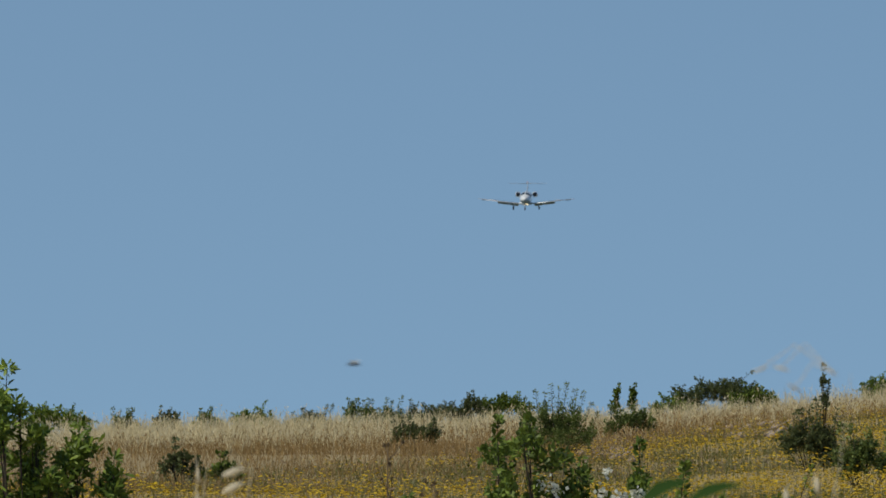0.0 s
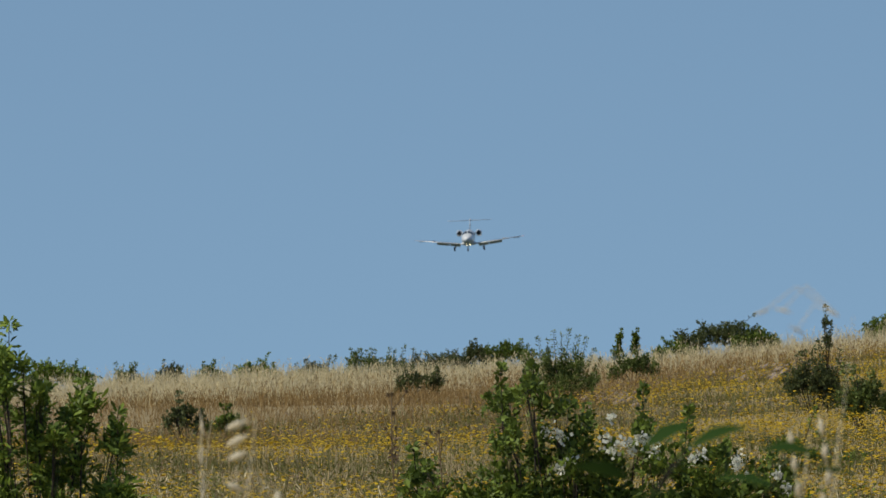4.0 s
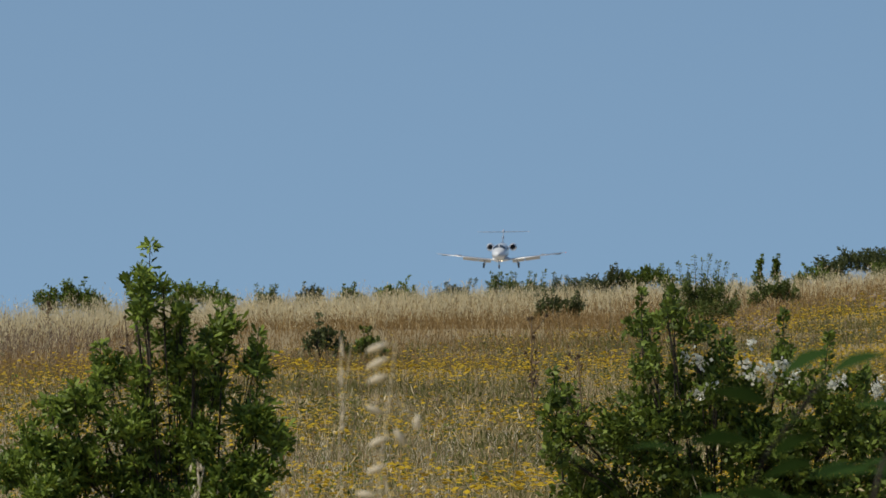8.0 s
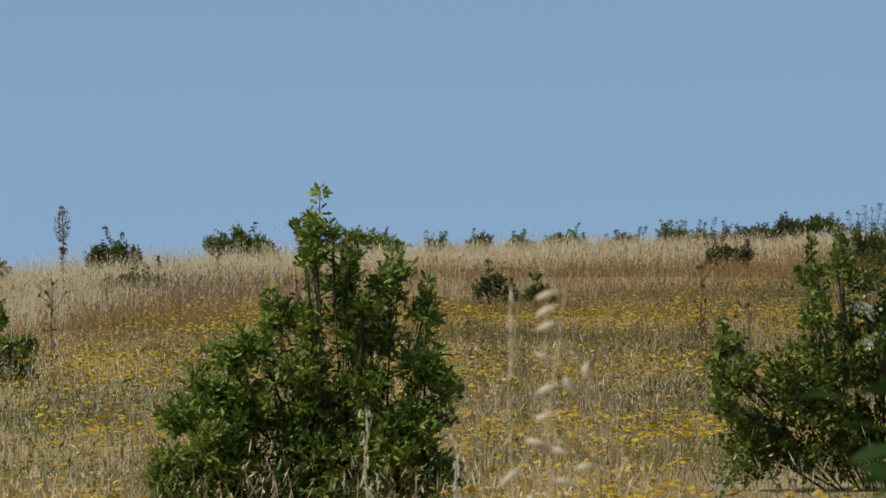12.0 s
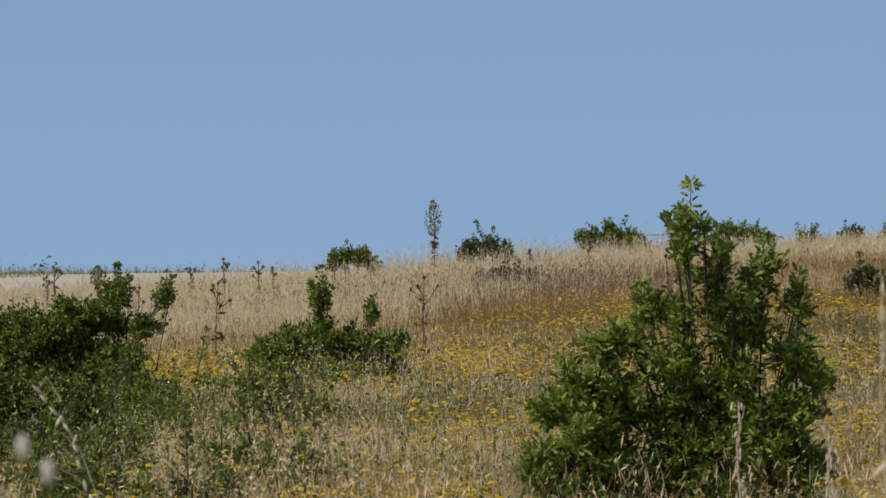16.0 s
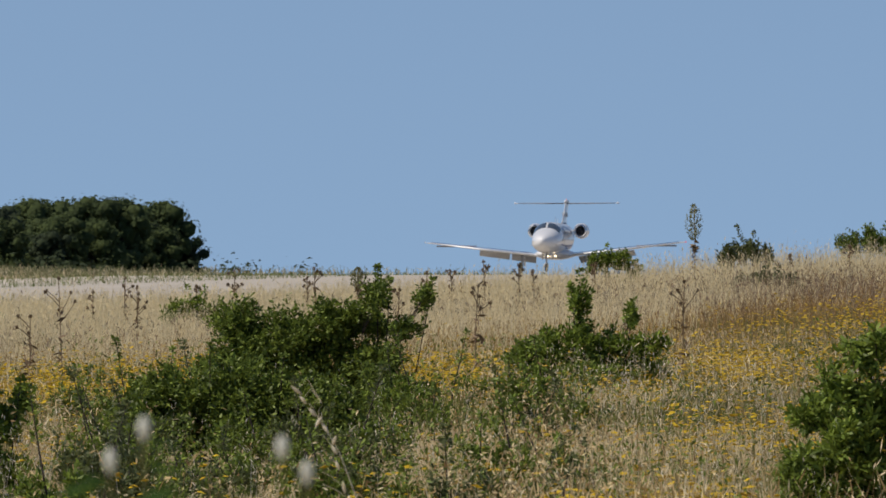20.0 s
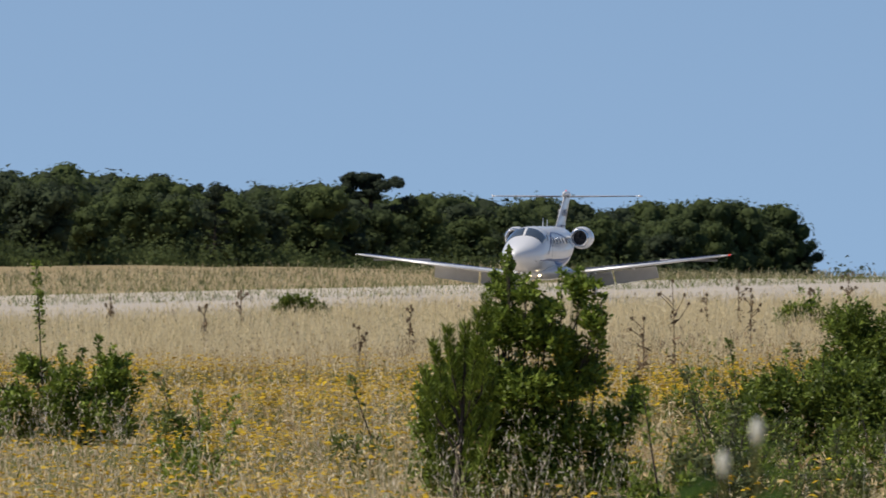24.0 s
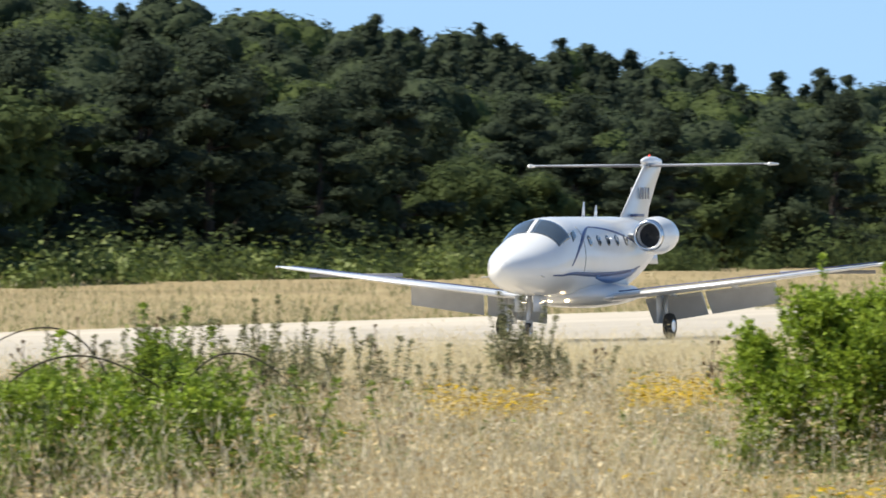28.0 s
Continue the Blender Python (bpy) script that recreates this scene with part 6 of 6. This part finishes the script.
    keep |= (az > 9.8) & (az < 17) & (u < 0.09)
    keep &= ~(damp & (u > 0.2)) & ~((az > 9.8) & (az < 17) & (u > 0.4)) & (clear_of_bushes(az, d, 26, rng, 0.12) | ((az > 17) & (u < np.where(az > 19, 0.14, 0.3))))
    x, y, az, d = x[keep], y[keep], az[keep], d[keep]
    damp = damp[keep]
    g = rng.random(len(x)) < np.where(damp | ((az > 9.8) & (az < 17)), 0.3, 0.74)
    pale = g & (az > 15.5)
    stuff("pale_grass", blades(x[pale], y[pale], d[pale], rng.uniform(0.18, 0.55, pale.sum()), rng, 0.25, 1.2, 0.2), PALE, "dense pale dry grass", "grass")
    g &= ~pale
    stuff("foreground_grass", blades(x[g], y[g], d[g], rng.uniform(0.15, 0.46, g.sum()), rng, 0.32, 1.25, 0.22), OAT, "dense dry russet and golden grass", "grass")
    g = ~(g | pale)
    tall = np.where(rng.random(g.sum()) < np.where(az[g] > 17, 0.3, np.where(az[g] > 6.8, 0.22, 0.1)), 1.5, 1.0)
    stuff("oat_grass", oats(x[g], y[g], d[g], rng.uniform(0.25, 0.52, g.sum()) * tall, rng, 4), OAT, "dry golden oat grass with drooping heads", "grass")
    # ripe pale oats standing over the weeds and before the bushes
    x, y, az, d = scatter(rng, 9000, 3, 21.5, 52, 92)
    many = np.interp(az, (3, 5, 6.6, 7, 9.5, 10, 13, 16, 16.6, 18, 21.5), (0.15, 0.4, 0.5, 0.2, 0.2, 0.6, 0.75, 0.6, 0.8, 0.9, 1))
    keep = rng.random(len(d)) < many * np.clip(patches(x, y, 0.6, 51) * 1.5 - 0.25, 0.05, 1)
    keep &= clear_of_bushes(az, d, 10, rng, 0.5) | (az > 17)
    x, y, d = x[keep], y[keep], d[keep]
    stuff("pale_oats", plumes(x, y, d, rng.uniform(0.38, 0.72, len(x)), rng, 15), OAT_PALE, "ripe pale oats with feathery heads", "grass")
    # grass beyond the runway and along the wood
    y = 215 + 640 * rng.random(56000) ** 1.5
    # weeds creep over the cracked far shoulder
    x = RUN_X - RUN_HALF - 0.4 + 15 * smooth01((y - 290) / 90) - rng.random(len(y)) ** 1.2 * 38
    d = np.hypot(x, y)
    far = (-x - 92) / 42
    keep = rng.random(len(x)) < 0.4 + 0.6 * patches(x, y, 0.15, 6)
    x, y, d, far = x[keep], y[keep], d[keep], far[keep]
    g = rng.random(len(x)) < np.interp(far, (0, 0.12, 0.3, 0.8, 1), (0.85, 0.8, 0.4, 0.25, 0.5))
    h1 = ~g & (0.4 * patches(x, y, 0.35, 61) + 0.6 * patches(x, y, 2.5, 62) + rng.normal(0, 0.12, len(x)) > 0.44)
    g2 = ~g & ~h1
    stuff("verge_grass", plumes(x[g2], y[g2], d[g2], rng.uniform(0.3, 0.6, g2.sum()) * (0.6 + 0.6 * patches(x, y, 3.0, 63)[g2]), rng, 2), PALE, "pale dry grass beyond the runway", "grass")
    stuff("verge_herbs", plumes(x[h1], y[h1], d[h1], rng.uniform(0.3, 0.7, h1.sum()), rng, 3), SAGE, "grey-green herbs in the grass beyond the runway", "herbs")
    stuff("verge_green", blades(x[g], y[g], d[g], rng.uniform(0.15, 0.4, g.sum()), rng, 0.35, 2.0), LEAF_WEED, "green growth along the runway edge", "grass")
    # flower heads: flat-topped yellow clusters
    x, y, az, d = [np.concatenate(q) for q in zip(scatter(rng, 105000, -0.3, 21.5, 50, 225, 1.1), scatter(rng, 170, 17.02, 17.4, 84, 95), scatter(rng, 190, 17.9, 18.4, 83, 94), scatter(rng, 200, 19.4, 20.05, 66, 76))]
    p = 0.6 * patches(x, y, 0.22, 9) + 0.4 * patches(x, y, 1.1, 19)
    dens = np.interp(az, (0, 1.2, 2.5, 5, 8, 10, 13, 16.1, 16.7, 19, 22), (0.55, 0.55, 0.5, 0.6, 0.6, 0.6, 0.65, 0.6, 0.05, 0.03, 0.03))
    dens = dens * np.where((az > 6.6) & (az < 9.8) & (d < 82), 0.3, 1) * np.where(d > 90, 1.4, np.where(az > 9.8, 0.85, 1.15))
    dens = dens * np.clip((yellow_edge(az) - d) / (0.12 * yellow_edge(az)), 0.3, 1) * np.where((az > 13.6) & (az < 15.9) & (d > 76), 0.12, 1)
    belt = (az > 11.2) & (az < 15.9) & (d > 61) & (d < 75)
    p, dens = np.where(belt, np.maximum(p, 0.58), p), np.where(belt, np.clip(patches(x, y, 2.2, 77) * 2 - 0.55, 0.1, 0.9), dens)
    # three patches in the pale grass
    for paz, pd, pw in ((18.15, 88, 0.3), (17.2, 89, 0.25), (19.75, 71, 0.3)):
        here = (np.abs(az - paz) < pw) & (np.abs(d - pd) < 6)
        dens, p = np.where(here, 0.9, dens), np.where(here, np.maximum(p, 0.72), p)
    keep = (d < yellow_edge(az) - 4 + rng.normal(0, 5, len(d))) & (d > straw_edge(az) - 2) & (rng.random(len(d)) < dens * np.where(az < 6.6, np.clip(p * 3.0 - 0.95, 0.06, 1), np.clip(p * 2.4 - 0.65, 0.06, 1)))
    # none stand in or right before a bush
    for baz, bd, lo, hi in BUSHES:
        if bd < 112:
            side = np.radians(baz - az) * d
            keep &= ~((side > lo - 0.05) & (side < hi + 0.05) & (d > bd - 13) & (d < bd + 2))
    x, y, az, d = x[keep], y[keep], az[keep], d[keep]
    heads = 5
    tall = (rng.uniform(0.16, 0.31, len(x)) + np.where(az > 16.9, 0.12, 0)).repeat(heads)
    x, y, d = x.repeat(heads), y.repeat(heads), d.repeat(heads)
    n = len(x)
    x, y = x + rng.normal(0, 0.10, n), y + rng.normal(0, 0.10, n)
    z = ground(x, y) + tall + rng.normal(0, 0.04, n)
    r = 0.0195 * rng.uniform(0.4, 1.5, n) * np.clip(1.9 - d / 75, 1, 1.35)
    k = 4
    ang = (np.arange(k) * 2 * np.pi / k)[None] + rng.uniform(0, 6.28, (n, 1))
    tilt = rng.normal(0, 0.2, (n, 2))
    ring = np.stack([np.cos(ang) * r[:, None], np.sin(ang) * r[:, None]], -1) * rng.uniform(0.7, 1.2, (n, k, 1))
    v = np.empty((n, k + 1, 3))
    v[:, :k, 0], v[:, :k, 1] = x[:, None] + ring[..., 0], y[:, None] + ring[..., 1]
    v[:, :k, 2] = z[:, None] + (ring * tilt[:, None]).sum(-1)
    v[:, k] = np.stack([x, y, z + r * 0.35], -1)
    i = np.arange(n)[:, None, None] * (k + 1)
    j = np.arange(k)
    f = (i + np.stack([j, (j + 1) % k, np.full(k, k)], -1)[None]).reshape(-1, 3)
    stuff("yellow_flowers", (v.reshape(-1, 3), f), PETAL, "flat clusters of golden yellow flowers", "flowers")
    stuff("flower_stems", blades(x[::2], y[::2], d[::2], (z - ground(x, y))[::2], rng, 0.02, 0.8), HERB, "thin grey-green flower stems", "stems")
    # leafy green weeds round the bushes
    x, y, az, d = scatter(rng, 4500, -0.3, 21.5, 50, 112)
    dens = np.interp(az, (0, 1.5, 4, 5.5, 6.6, 7.6, 9.3, 9.8, 10.8, 11.3, 13.6, 14.2, 15.6, 16, 17, 18.2, 19.2, 21.5), (0.3, 0.2, 0.12, 0.3, 0.45, 0.9, 0.8, 0.35, 0.6, 0.12, 0.35, 0.9, 0.8, 0.6, 0.3, 0.2, 0.4, 0.4)) * np.where((az > 11) & (az < 16) & (d < 76), 0.3, 1) * np.where(d > 97, 0.35, 1)
    keep = rng.random(len(d)) < dens * np.clip(patches(x, y, 0.5, 15) * 1.6 - 0.2, 0.05, 1)
    x, y, d = x[keep], y[keep], d[keep]
    m = 56
    hgt = (0.2 + 0.5 * rng.random(len(x)) ** 1.6).repeat(m)
    girth = 0.4 * hgt
    c = np.stack([x.repeat(m), y.repeat(m), ground(x, y).repeat(m)], -1)
    t = rng.uniform(0.1, 1, len(c))
    c = c + np.stack([rng.normal(0, 1, len(c)) * girth * (1.1 - 0.7 * t), rng.normal(0, 1, len(c)) * girth * (1.1 - 0.7 * t), t * hgt], -1)
    stuff("leafy_weeds", leaves(c, 0.036, rng, 1.0, 0.34), LEAF_DARK, "low leafy green weeds", "weeds")


build_meadow()

# ---- close growth, out of focus ----
LEAF_NEAR = foliage("bramble_leaf", [(0.015, 0.035, 0.009), (0.028, 0.06, 0.014), (0.05, 0.095, 0.022)], 0.25, 0.8, 0.2, gloss=0.04)


def husk(c, d, length, width):
    """One oat spikelet: a slim closed spindle."""
    p = [np.asarray(c) + np.asarray(d) * length * t for t in (-0.5, -0.25, 0.05, 0.3, 0.5)]
    return tube(p, [0.0006, width * 0.42, width * 0.5, width * 0.3, 0.0006], 6)


def oat_stalk(az, dist, height, spikelets, seed, thick=0.002, size=0.036, slim=0.36, lean=0.0):
    """spikelets: (side, height, tilt in degrees) in metres from the foot; none given: a loose feathery head."""
    rng = np.random.default_rng(seed)
    right, away, up = frame_of(az, dist)
    thing = tagged(new("wild_oat"), "ripe pale wild oat with hanging husks", "wild oat", "wild oats close by")
    thing.location = spot(az, dist)
    pts = [right * lean, up * height * 0.5 + right * (0.02 + lean * 0.6), up * height * 0.85 + right * lean * 0.22, up * height + right * (0.03 - 0.2 * lean)]
    np_part("stem", *tube(pts, [thick * 1.2, thick, thick * 0.8, thick * 0.4], 5), OAT_PALE, thing)
    if not spikelets:
        wide = 0.003 if dist < 30 else 0.014
        spikelets = [(rng.normal(0.01, wide), height * rng.uniform(0.86 if dist < 30 else 0.66, 1.0), rng.uniform(70, 110)) for _ in range(10 if dist < 30 else 20)]
        size, slim = (0.026, 0.22) if dist < 30 else (0.03, 0.3)
    for sx, h, tilt in spikelets:
        a = radians(tilt)
        d = right * math.cos(a) + up * math.sin(a) + away * rng.uniform(-0.3, 0.3)
        c = right * sx + up * h
        np_part("spikelet", *husk(c, d, size * rng.uniform(0.8, 1.15), size * slim), OAT_PALE, thing, "pale papery husk")
        np_part("twig", *tube([up * min(h + 0.05, height) + right * 0.01, (up * (h + 0.03) + c) / 2 + up * 0.02, c], [0.0008, 0.0007, 0.0006], 4), OAT_PALE, thing)
    return thing


def near_spray(name, label, az, dist, leaf_at, size, seed, stems=(), buds=()):
    """Leaves and stems close to the camera: (side, height) from the foot."""
    rng = np.random.default_rng(seed)
    right, away, up = frame_of(az, dist)
    thing = tagged(new(name), label, "plant")
    thing.location = spot(az, dist)
    for pts in stems:
        p = [right * sx + up * h for sx, h in pts]
        np_part("stem", *tube(p, np.linspace(0.004, 0.002, len(p)), 5), BARK, thing, "reddish brown stem")
    for sx, h in leaf_at:
        c = right * sx + up * h + away * rng.uniform(-0.3, 0.3)
        d = right * rng.choice([-1, 1]) + up * rng.uniform(-0.3, 0.5)
        d /= np.linalg.norm(d)
        n = up * 0.8 + away * rng.uniform(-0.6, 0.6)
        s = np.cross(d, n)
        s /= np.linalg.norm(s)
        nn = np.cross(s, d)
        L, w = size * rng.uniform(0.8, 1.25), size * 0.5
        prof = [(-0.5, 0.02), (-0.3, 0.6), (-0.05, 1.0), (0.2, 0.8), (0.42, 0.3), (0.5, 0.02)]
        v = []
        for t, ww in prof:
            q = c + d * L * t - nn * 0.25 * L * t * t
            v += [q - s * w * 0.5 * ww + nn * 0.15 * w * ww, q, q + s * w * 0.5 * ww + nn * 0.15 * w * ww]
        f = [(3 * i + k, 3 * i + k + 1, 3 * i + k + 4, 3 * i + k + 3) for i in range(len(prof) - 1) for k in (0, 1)]
        np_part("leaf", v, f, LEAF_NEAR, thing)
    for sx, h in buds:
        c = right * sx + up * h
        np_part("bud", *tube([c, c + up * 0.006, c + up * 0.014, c + up * 0.02], [0.0015, 0.0045, 0.005, 0.0015], 8), BLOSSOM, thing, "white flower bud")
        np_part("stem", *tube([right * sx * 0.6 - up * 0.1, right * sx * 0.9 + up * h * 0.5, c], [0.003, 0.0025, 0.002], 5), HERB, thing, "thin green stem")
    return thing


def build_close():
    oat_stalk(3.93, 18, 1.50, [(0.0, 1.49, 20), (0.0, 1.465, 25), (0.0, 1.44, 20), (-0.005, 1.39, -25), (0.062, 1.37, 80), (0.035, 1.345, -60), (0.0, 1.34, 25), (-0.005, 1.295, 20),
                               (-0.02, 1.255, -10), (0.02, 1.24, -25), (0.06, 1.215, 10), (-0.06, 1.20, 40), (0.03, 1.19, -15), (-0.03, 1.16, 60)], 1)
    oat_stalk(4.13, 26, 1.45, [], 2, 0.0014)
    oat_stalk(0.90, 16, 1.64, [(-0.1, 1.648, 197), (-0.07, 1.65, 165), (-0.05, 1.622, 150)], 3, 0.001, 0.026, 0.15)
    oat_stalk(0.965, 18, 1.48, [(0.0, 1.47, 95), (0.005, 1.43, 90), (0.01, 1.39, 85), (0.0, 1.35, 80)], 4, 0.002, 0.03)
    oat_stalk(1.12, 18, 1.46, [(0.0, 1.45, 95), (0.005, 1.41, 90), (0.01, 1.37, 85)], 5, 0.002, 0.03)
    oat_stalk(8.30, 36, 1.05, [(-0.05, 1.06, 130), (-0.02, 1.02, 130), (0.02, 0.97, 125), (0.05, 0.9, 120), (0.06, 0.85, 110), (0.08, 0.78, 100), (-0.07, 1.09, 140), (0.0, 0.99, 60), (0.05, 0.93, 70), (0.1, 0.74, 110)], 6, 0.0018, 0.04, 0.3, 0.3)
    oat_stalk(4.86, 40, 0.98, [], 7, 0.003)
    oat_stalk(4.40, 40, 0.90, [], 8, 0.003)
    rng = np.random.default_rng(8)
    at = [(0.05, 1.49), (0.11, 1.49), (-0.14, 1.385), (-0.06, 1.39), (-0.03, 1.45), (0.04, 1.42), (-0.09, 1.345), (0.15, 1.43), (0.2, 1.47), (0.26, 1.44)]
    for k in range(34):
        sx = rng.uniform(-0.12, 0.34)
        at.append((sx, rng.uniform(1.22, 1.36 + 0.22 * (sx + 0.12))))
    near_spray("bramble_spray", "dark green bramble spray with a reddish stem", 1.95, 14, at, 0.068, 4,
               [[(-0.1, 0.0), (-0.06, 1.25), (0.0, 1.38), (0.07, 1.47)], [(0.1, 0.0), (0.1, 1.2), (0.14, 1.36), (0.2, 1.46)]])
    rng = np.random.default_rng(18)
    at = [(0.022, 1.425), (0.024, 1.405), (0.018, 1.39), (-0.03, 1.392), (-0.045, 1.385), (-0.01, 1.382), (0.1, 1.383), (0.03, 1.375), (0.085, 1.375)]
    at += [(rng.uniform(-0.06, 0.22), rng.uniform(1.33, 1.375)) for _ in range(16)]
    near_spray("flowering_herb", "green herb with white flower buds", 9.25, 9, at, 0.032, 6, [], [(0.01, 1.43), (-0.017, 1.404), (0.12, 1.414), (0.14, 1.394)])


build_close()


# ---- insects ----
def insect():
    thing = tagged(new("flying_insect"), "small dark insect flying past", "insect", "insects")
    ring = [[(0.0035 * r * math.cos(k), y, 0.0035 * r * math.sin(k)) for k in np.arange(8) * math.pi / 4] for y, r in ((-0.013, 0.3), (-0.009, 1.0), (-0.004, 0.8), (0.002, 1.0), (0.009, 0.7), (0.014, 0.15))]
    part("body", loft(ring), FAN, thing)
    for s in (1, -1):
        bm = bmesh.new()
        q = [(0.002 * s, -0.004, 0.002), (0.014 * s, -0.008, 0.007), (0.021 * s, -0.004, 0.009), (0.012 * s, 0.003, 0.006)]
        top, low = [bm.verts.new(p) for p in q], [bm.verts.new((x, y, z - 0.0006)) for x, y, z in q]
        bm.faces.new(top)
        bm.faces.new(low[::-1])
        for i in range(4):
            bm.faces.new((top[i], low[i], low[(i + 1) % 4], top[(i + 1) % 4]))
        part("wing", bm, FLAP_GREY, thing, "thin grey wing", smooth=False)
    return thing


insects = [insect(), insect()]

# ---- what moves ----
# seconds, x, y, height of the wheels, pitch, bank
FLIGHT = [
    (0, -71.70, 1680.93, 31.46, -2.0, 0.0),
    (0.5, -71.62, 1655.43, 29.22, -2.0, -0.2),
    (1, -71.17, 1629.93, 27.27, -2.0, -0.5),
    (1.5, -70.87, 1604.43, 25.12, -1.9, -1.0),
    (2, -70.54, 1578.93, 22.79, -1.9, -1.5),
    (2.5, -70.50, 1553.43, 20.91, -1.9, -1.9),
    (3, -70.27, 1527.92, 19.08, -1.9, -2.2),
    (3.5, -70.46, 1502.42, 17.37, -1.9, -1.9),
    (5.5, -70.45, 1383.19, 10.85, -1.8, -0.5),
    (6, -70.53, 1352.49, 9.08, -1.8, -0.3),
    (6.5, -71.05, 1326.46, 7.67, -1.8, -0.2),
    (7, -71.61, 1300.22, 6.44, -1.7, 0.0),
    (7.5, -71.96, 1273.82, 4.93, -1.7, 0.0),
    (8, -71.85, 1247.30, 3.60, -1.7, 0.0),
    (8.5, -71.92, 1220.67, 2.42, -1.2, 0.0),
    (9, -72.16, 1193.98, 1.35, -0.8, 0.0),
    (9.5, -72.64, 1170.53, 0.33, -0.3, 0.0),
    (10, -72.92, 1146.87, -0.46, 0.4, 0.0),
    (10.5, -73.11, 1123.01, -0.87, 1.0, 0.0),
    (11.5, -75.00, 1075.00, -2.60, 2.7, 0.0),
    (13, -76.00, 995.68, -3.16, 3.7, 0.0),
    (14, -76.00, 942.92, -3.05, 3.8, 0.0),
    (15, -76.00, 883.39, -2.59, 4.0, 0.0),
    (16, -76.00, 825.32, -2.09, 3.3, 0.0),
    (17, -76.11, 768.64, -1.34, 2.7, 0.0),
    (17.5, -76.12, 741.09, -1.11, 2.3, 0.0),
    (18, -76.12, 713.99, -0.71, 2.0, 0.0),
    (18.5, -76.10, 687.33, -0.41, 1.8, 0.0),
    (19, -76.12, 661.12, -0.17, 1.5, 0.0),
    (19.5, -75.97, 635.34, -0.05, 1.2, 0.0),
    (20, -75.95, 609.99, 0.09, 1.0, 0.0),
    (20.5, -75.81, 585.03, 0.09, 0.8, 0.0),
    (22.5, -75.80, 488.53, 0.02, 0.0, 0.0),
    (23, -75.96, 465.02, 0.02, 0.0, 0.0),
    (23.5, -75.91, 441.69, 0.02, 0.0, 0.0),
    (24, -75.94, 418.48, 0.02, 0.0, 0.0),
    (24.5, -75.95, 395.39, 0.02, 0.0, 0.0),
    (25, -76.06, 372.38, 0.02, 0.0, 0.0),
    (25.5, -76.14, 349.45, 0.02, 0.0, 0.0),
    (26, -76.26, 326.64, 0.02, 0.0, 0.0),
    (26.5, -76.16, 303.99, 0.02, 0.0, 0.0),
    (27, -76.05, 281.58, 0.02, 0.0, 0.0),
    (27.5, -76.00, 259.54, 0.02, 0.0, 0.0),
    (28, -75.88, 238.07, 0.02, 0.0, 0.0),
]


def motions():
    # the flaps go from their landing setting to fully down after touchdown
    for flap, hinge in FLAPS:
        walk(flap, [(t, hinge @ pose(0, 0, 0, -a)) for t, a in ((0, 33), (20.5, 33), (22.5, 56), (28, 60))])
    # azimuth, elevation, distance of the insects as they cross
    for bug, rows in zip(insects, (((0, 3.32, 0.198, 24), (0.7, 7.5, 0.3, 24), (2.2, 14.0, 0.5, 26), (28, 60.0, 1.0, 60)),
                                   ((0, -20.0, 0.5, 40), (5.4, -3.0, 0.2, 24), (6.0, 2.41, 0.066, 22), (6.1, 3.195, 0.243, 22), (6.4, 5.21, 0.49, 22), (7.4, 12.0, 1.0, 24), (28, 80.0, 2.0, 60)))):
        walk(bug, [(t, Matrix.Translation(EYE + (aim(a, e) - EYE) * d / 100) @ pose(0, 0, 0, 0, 0, 80 + a)) for t, a, e, d in rows])
    walk(aircraft, [(t, pose(x, y, z, -pitch, bank, 0)) for t, x, y, z, pitch, bank in FLIGHT])


motions()
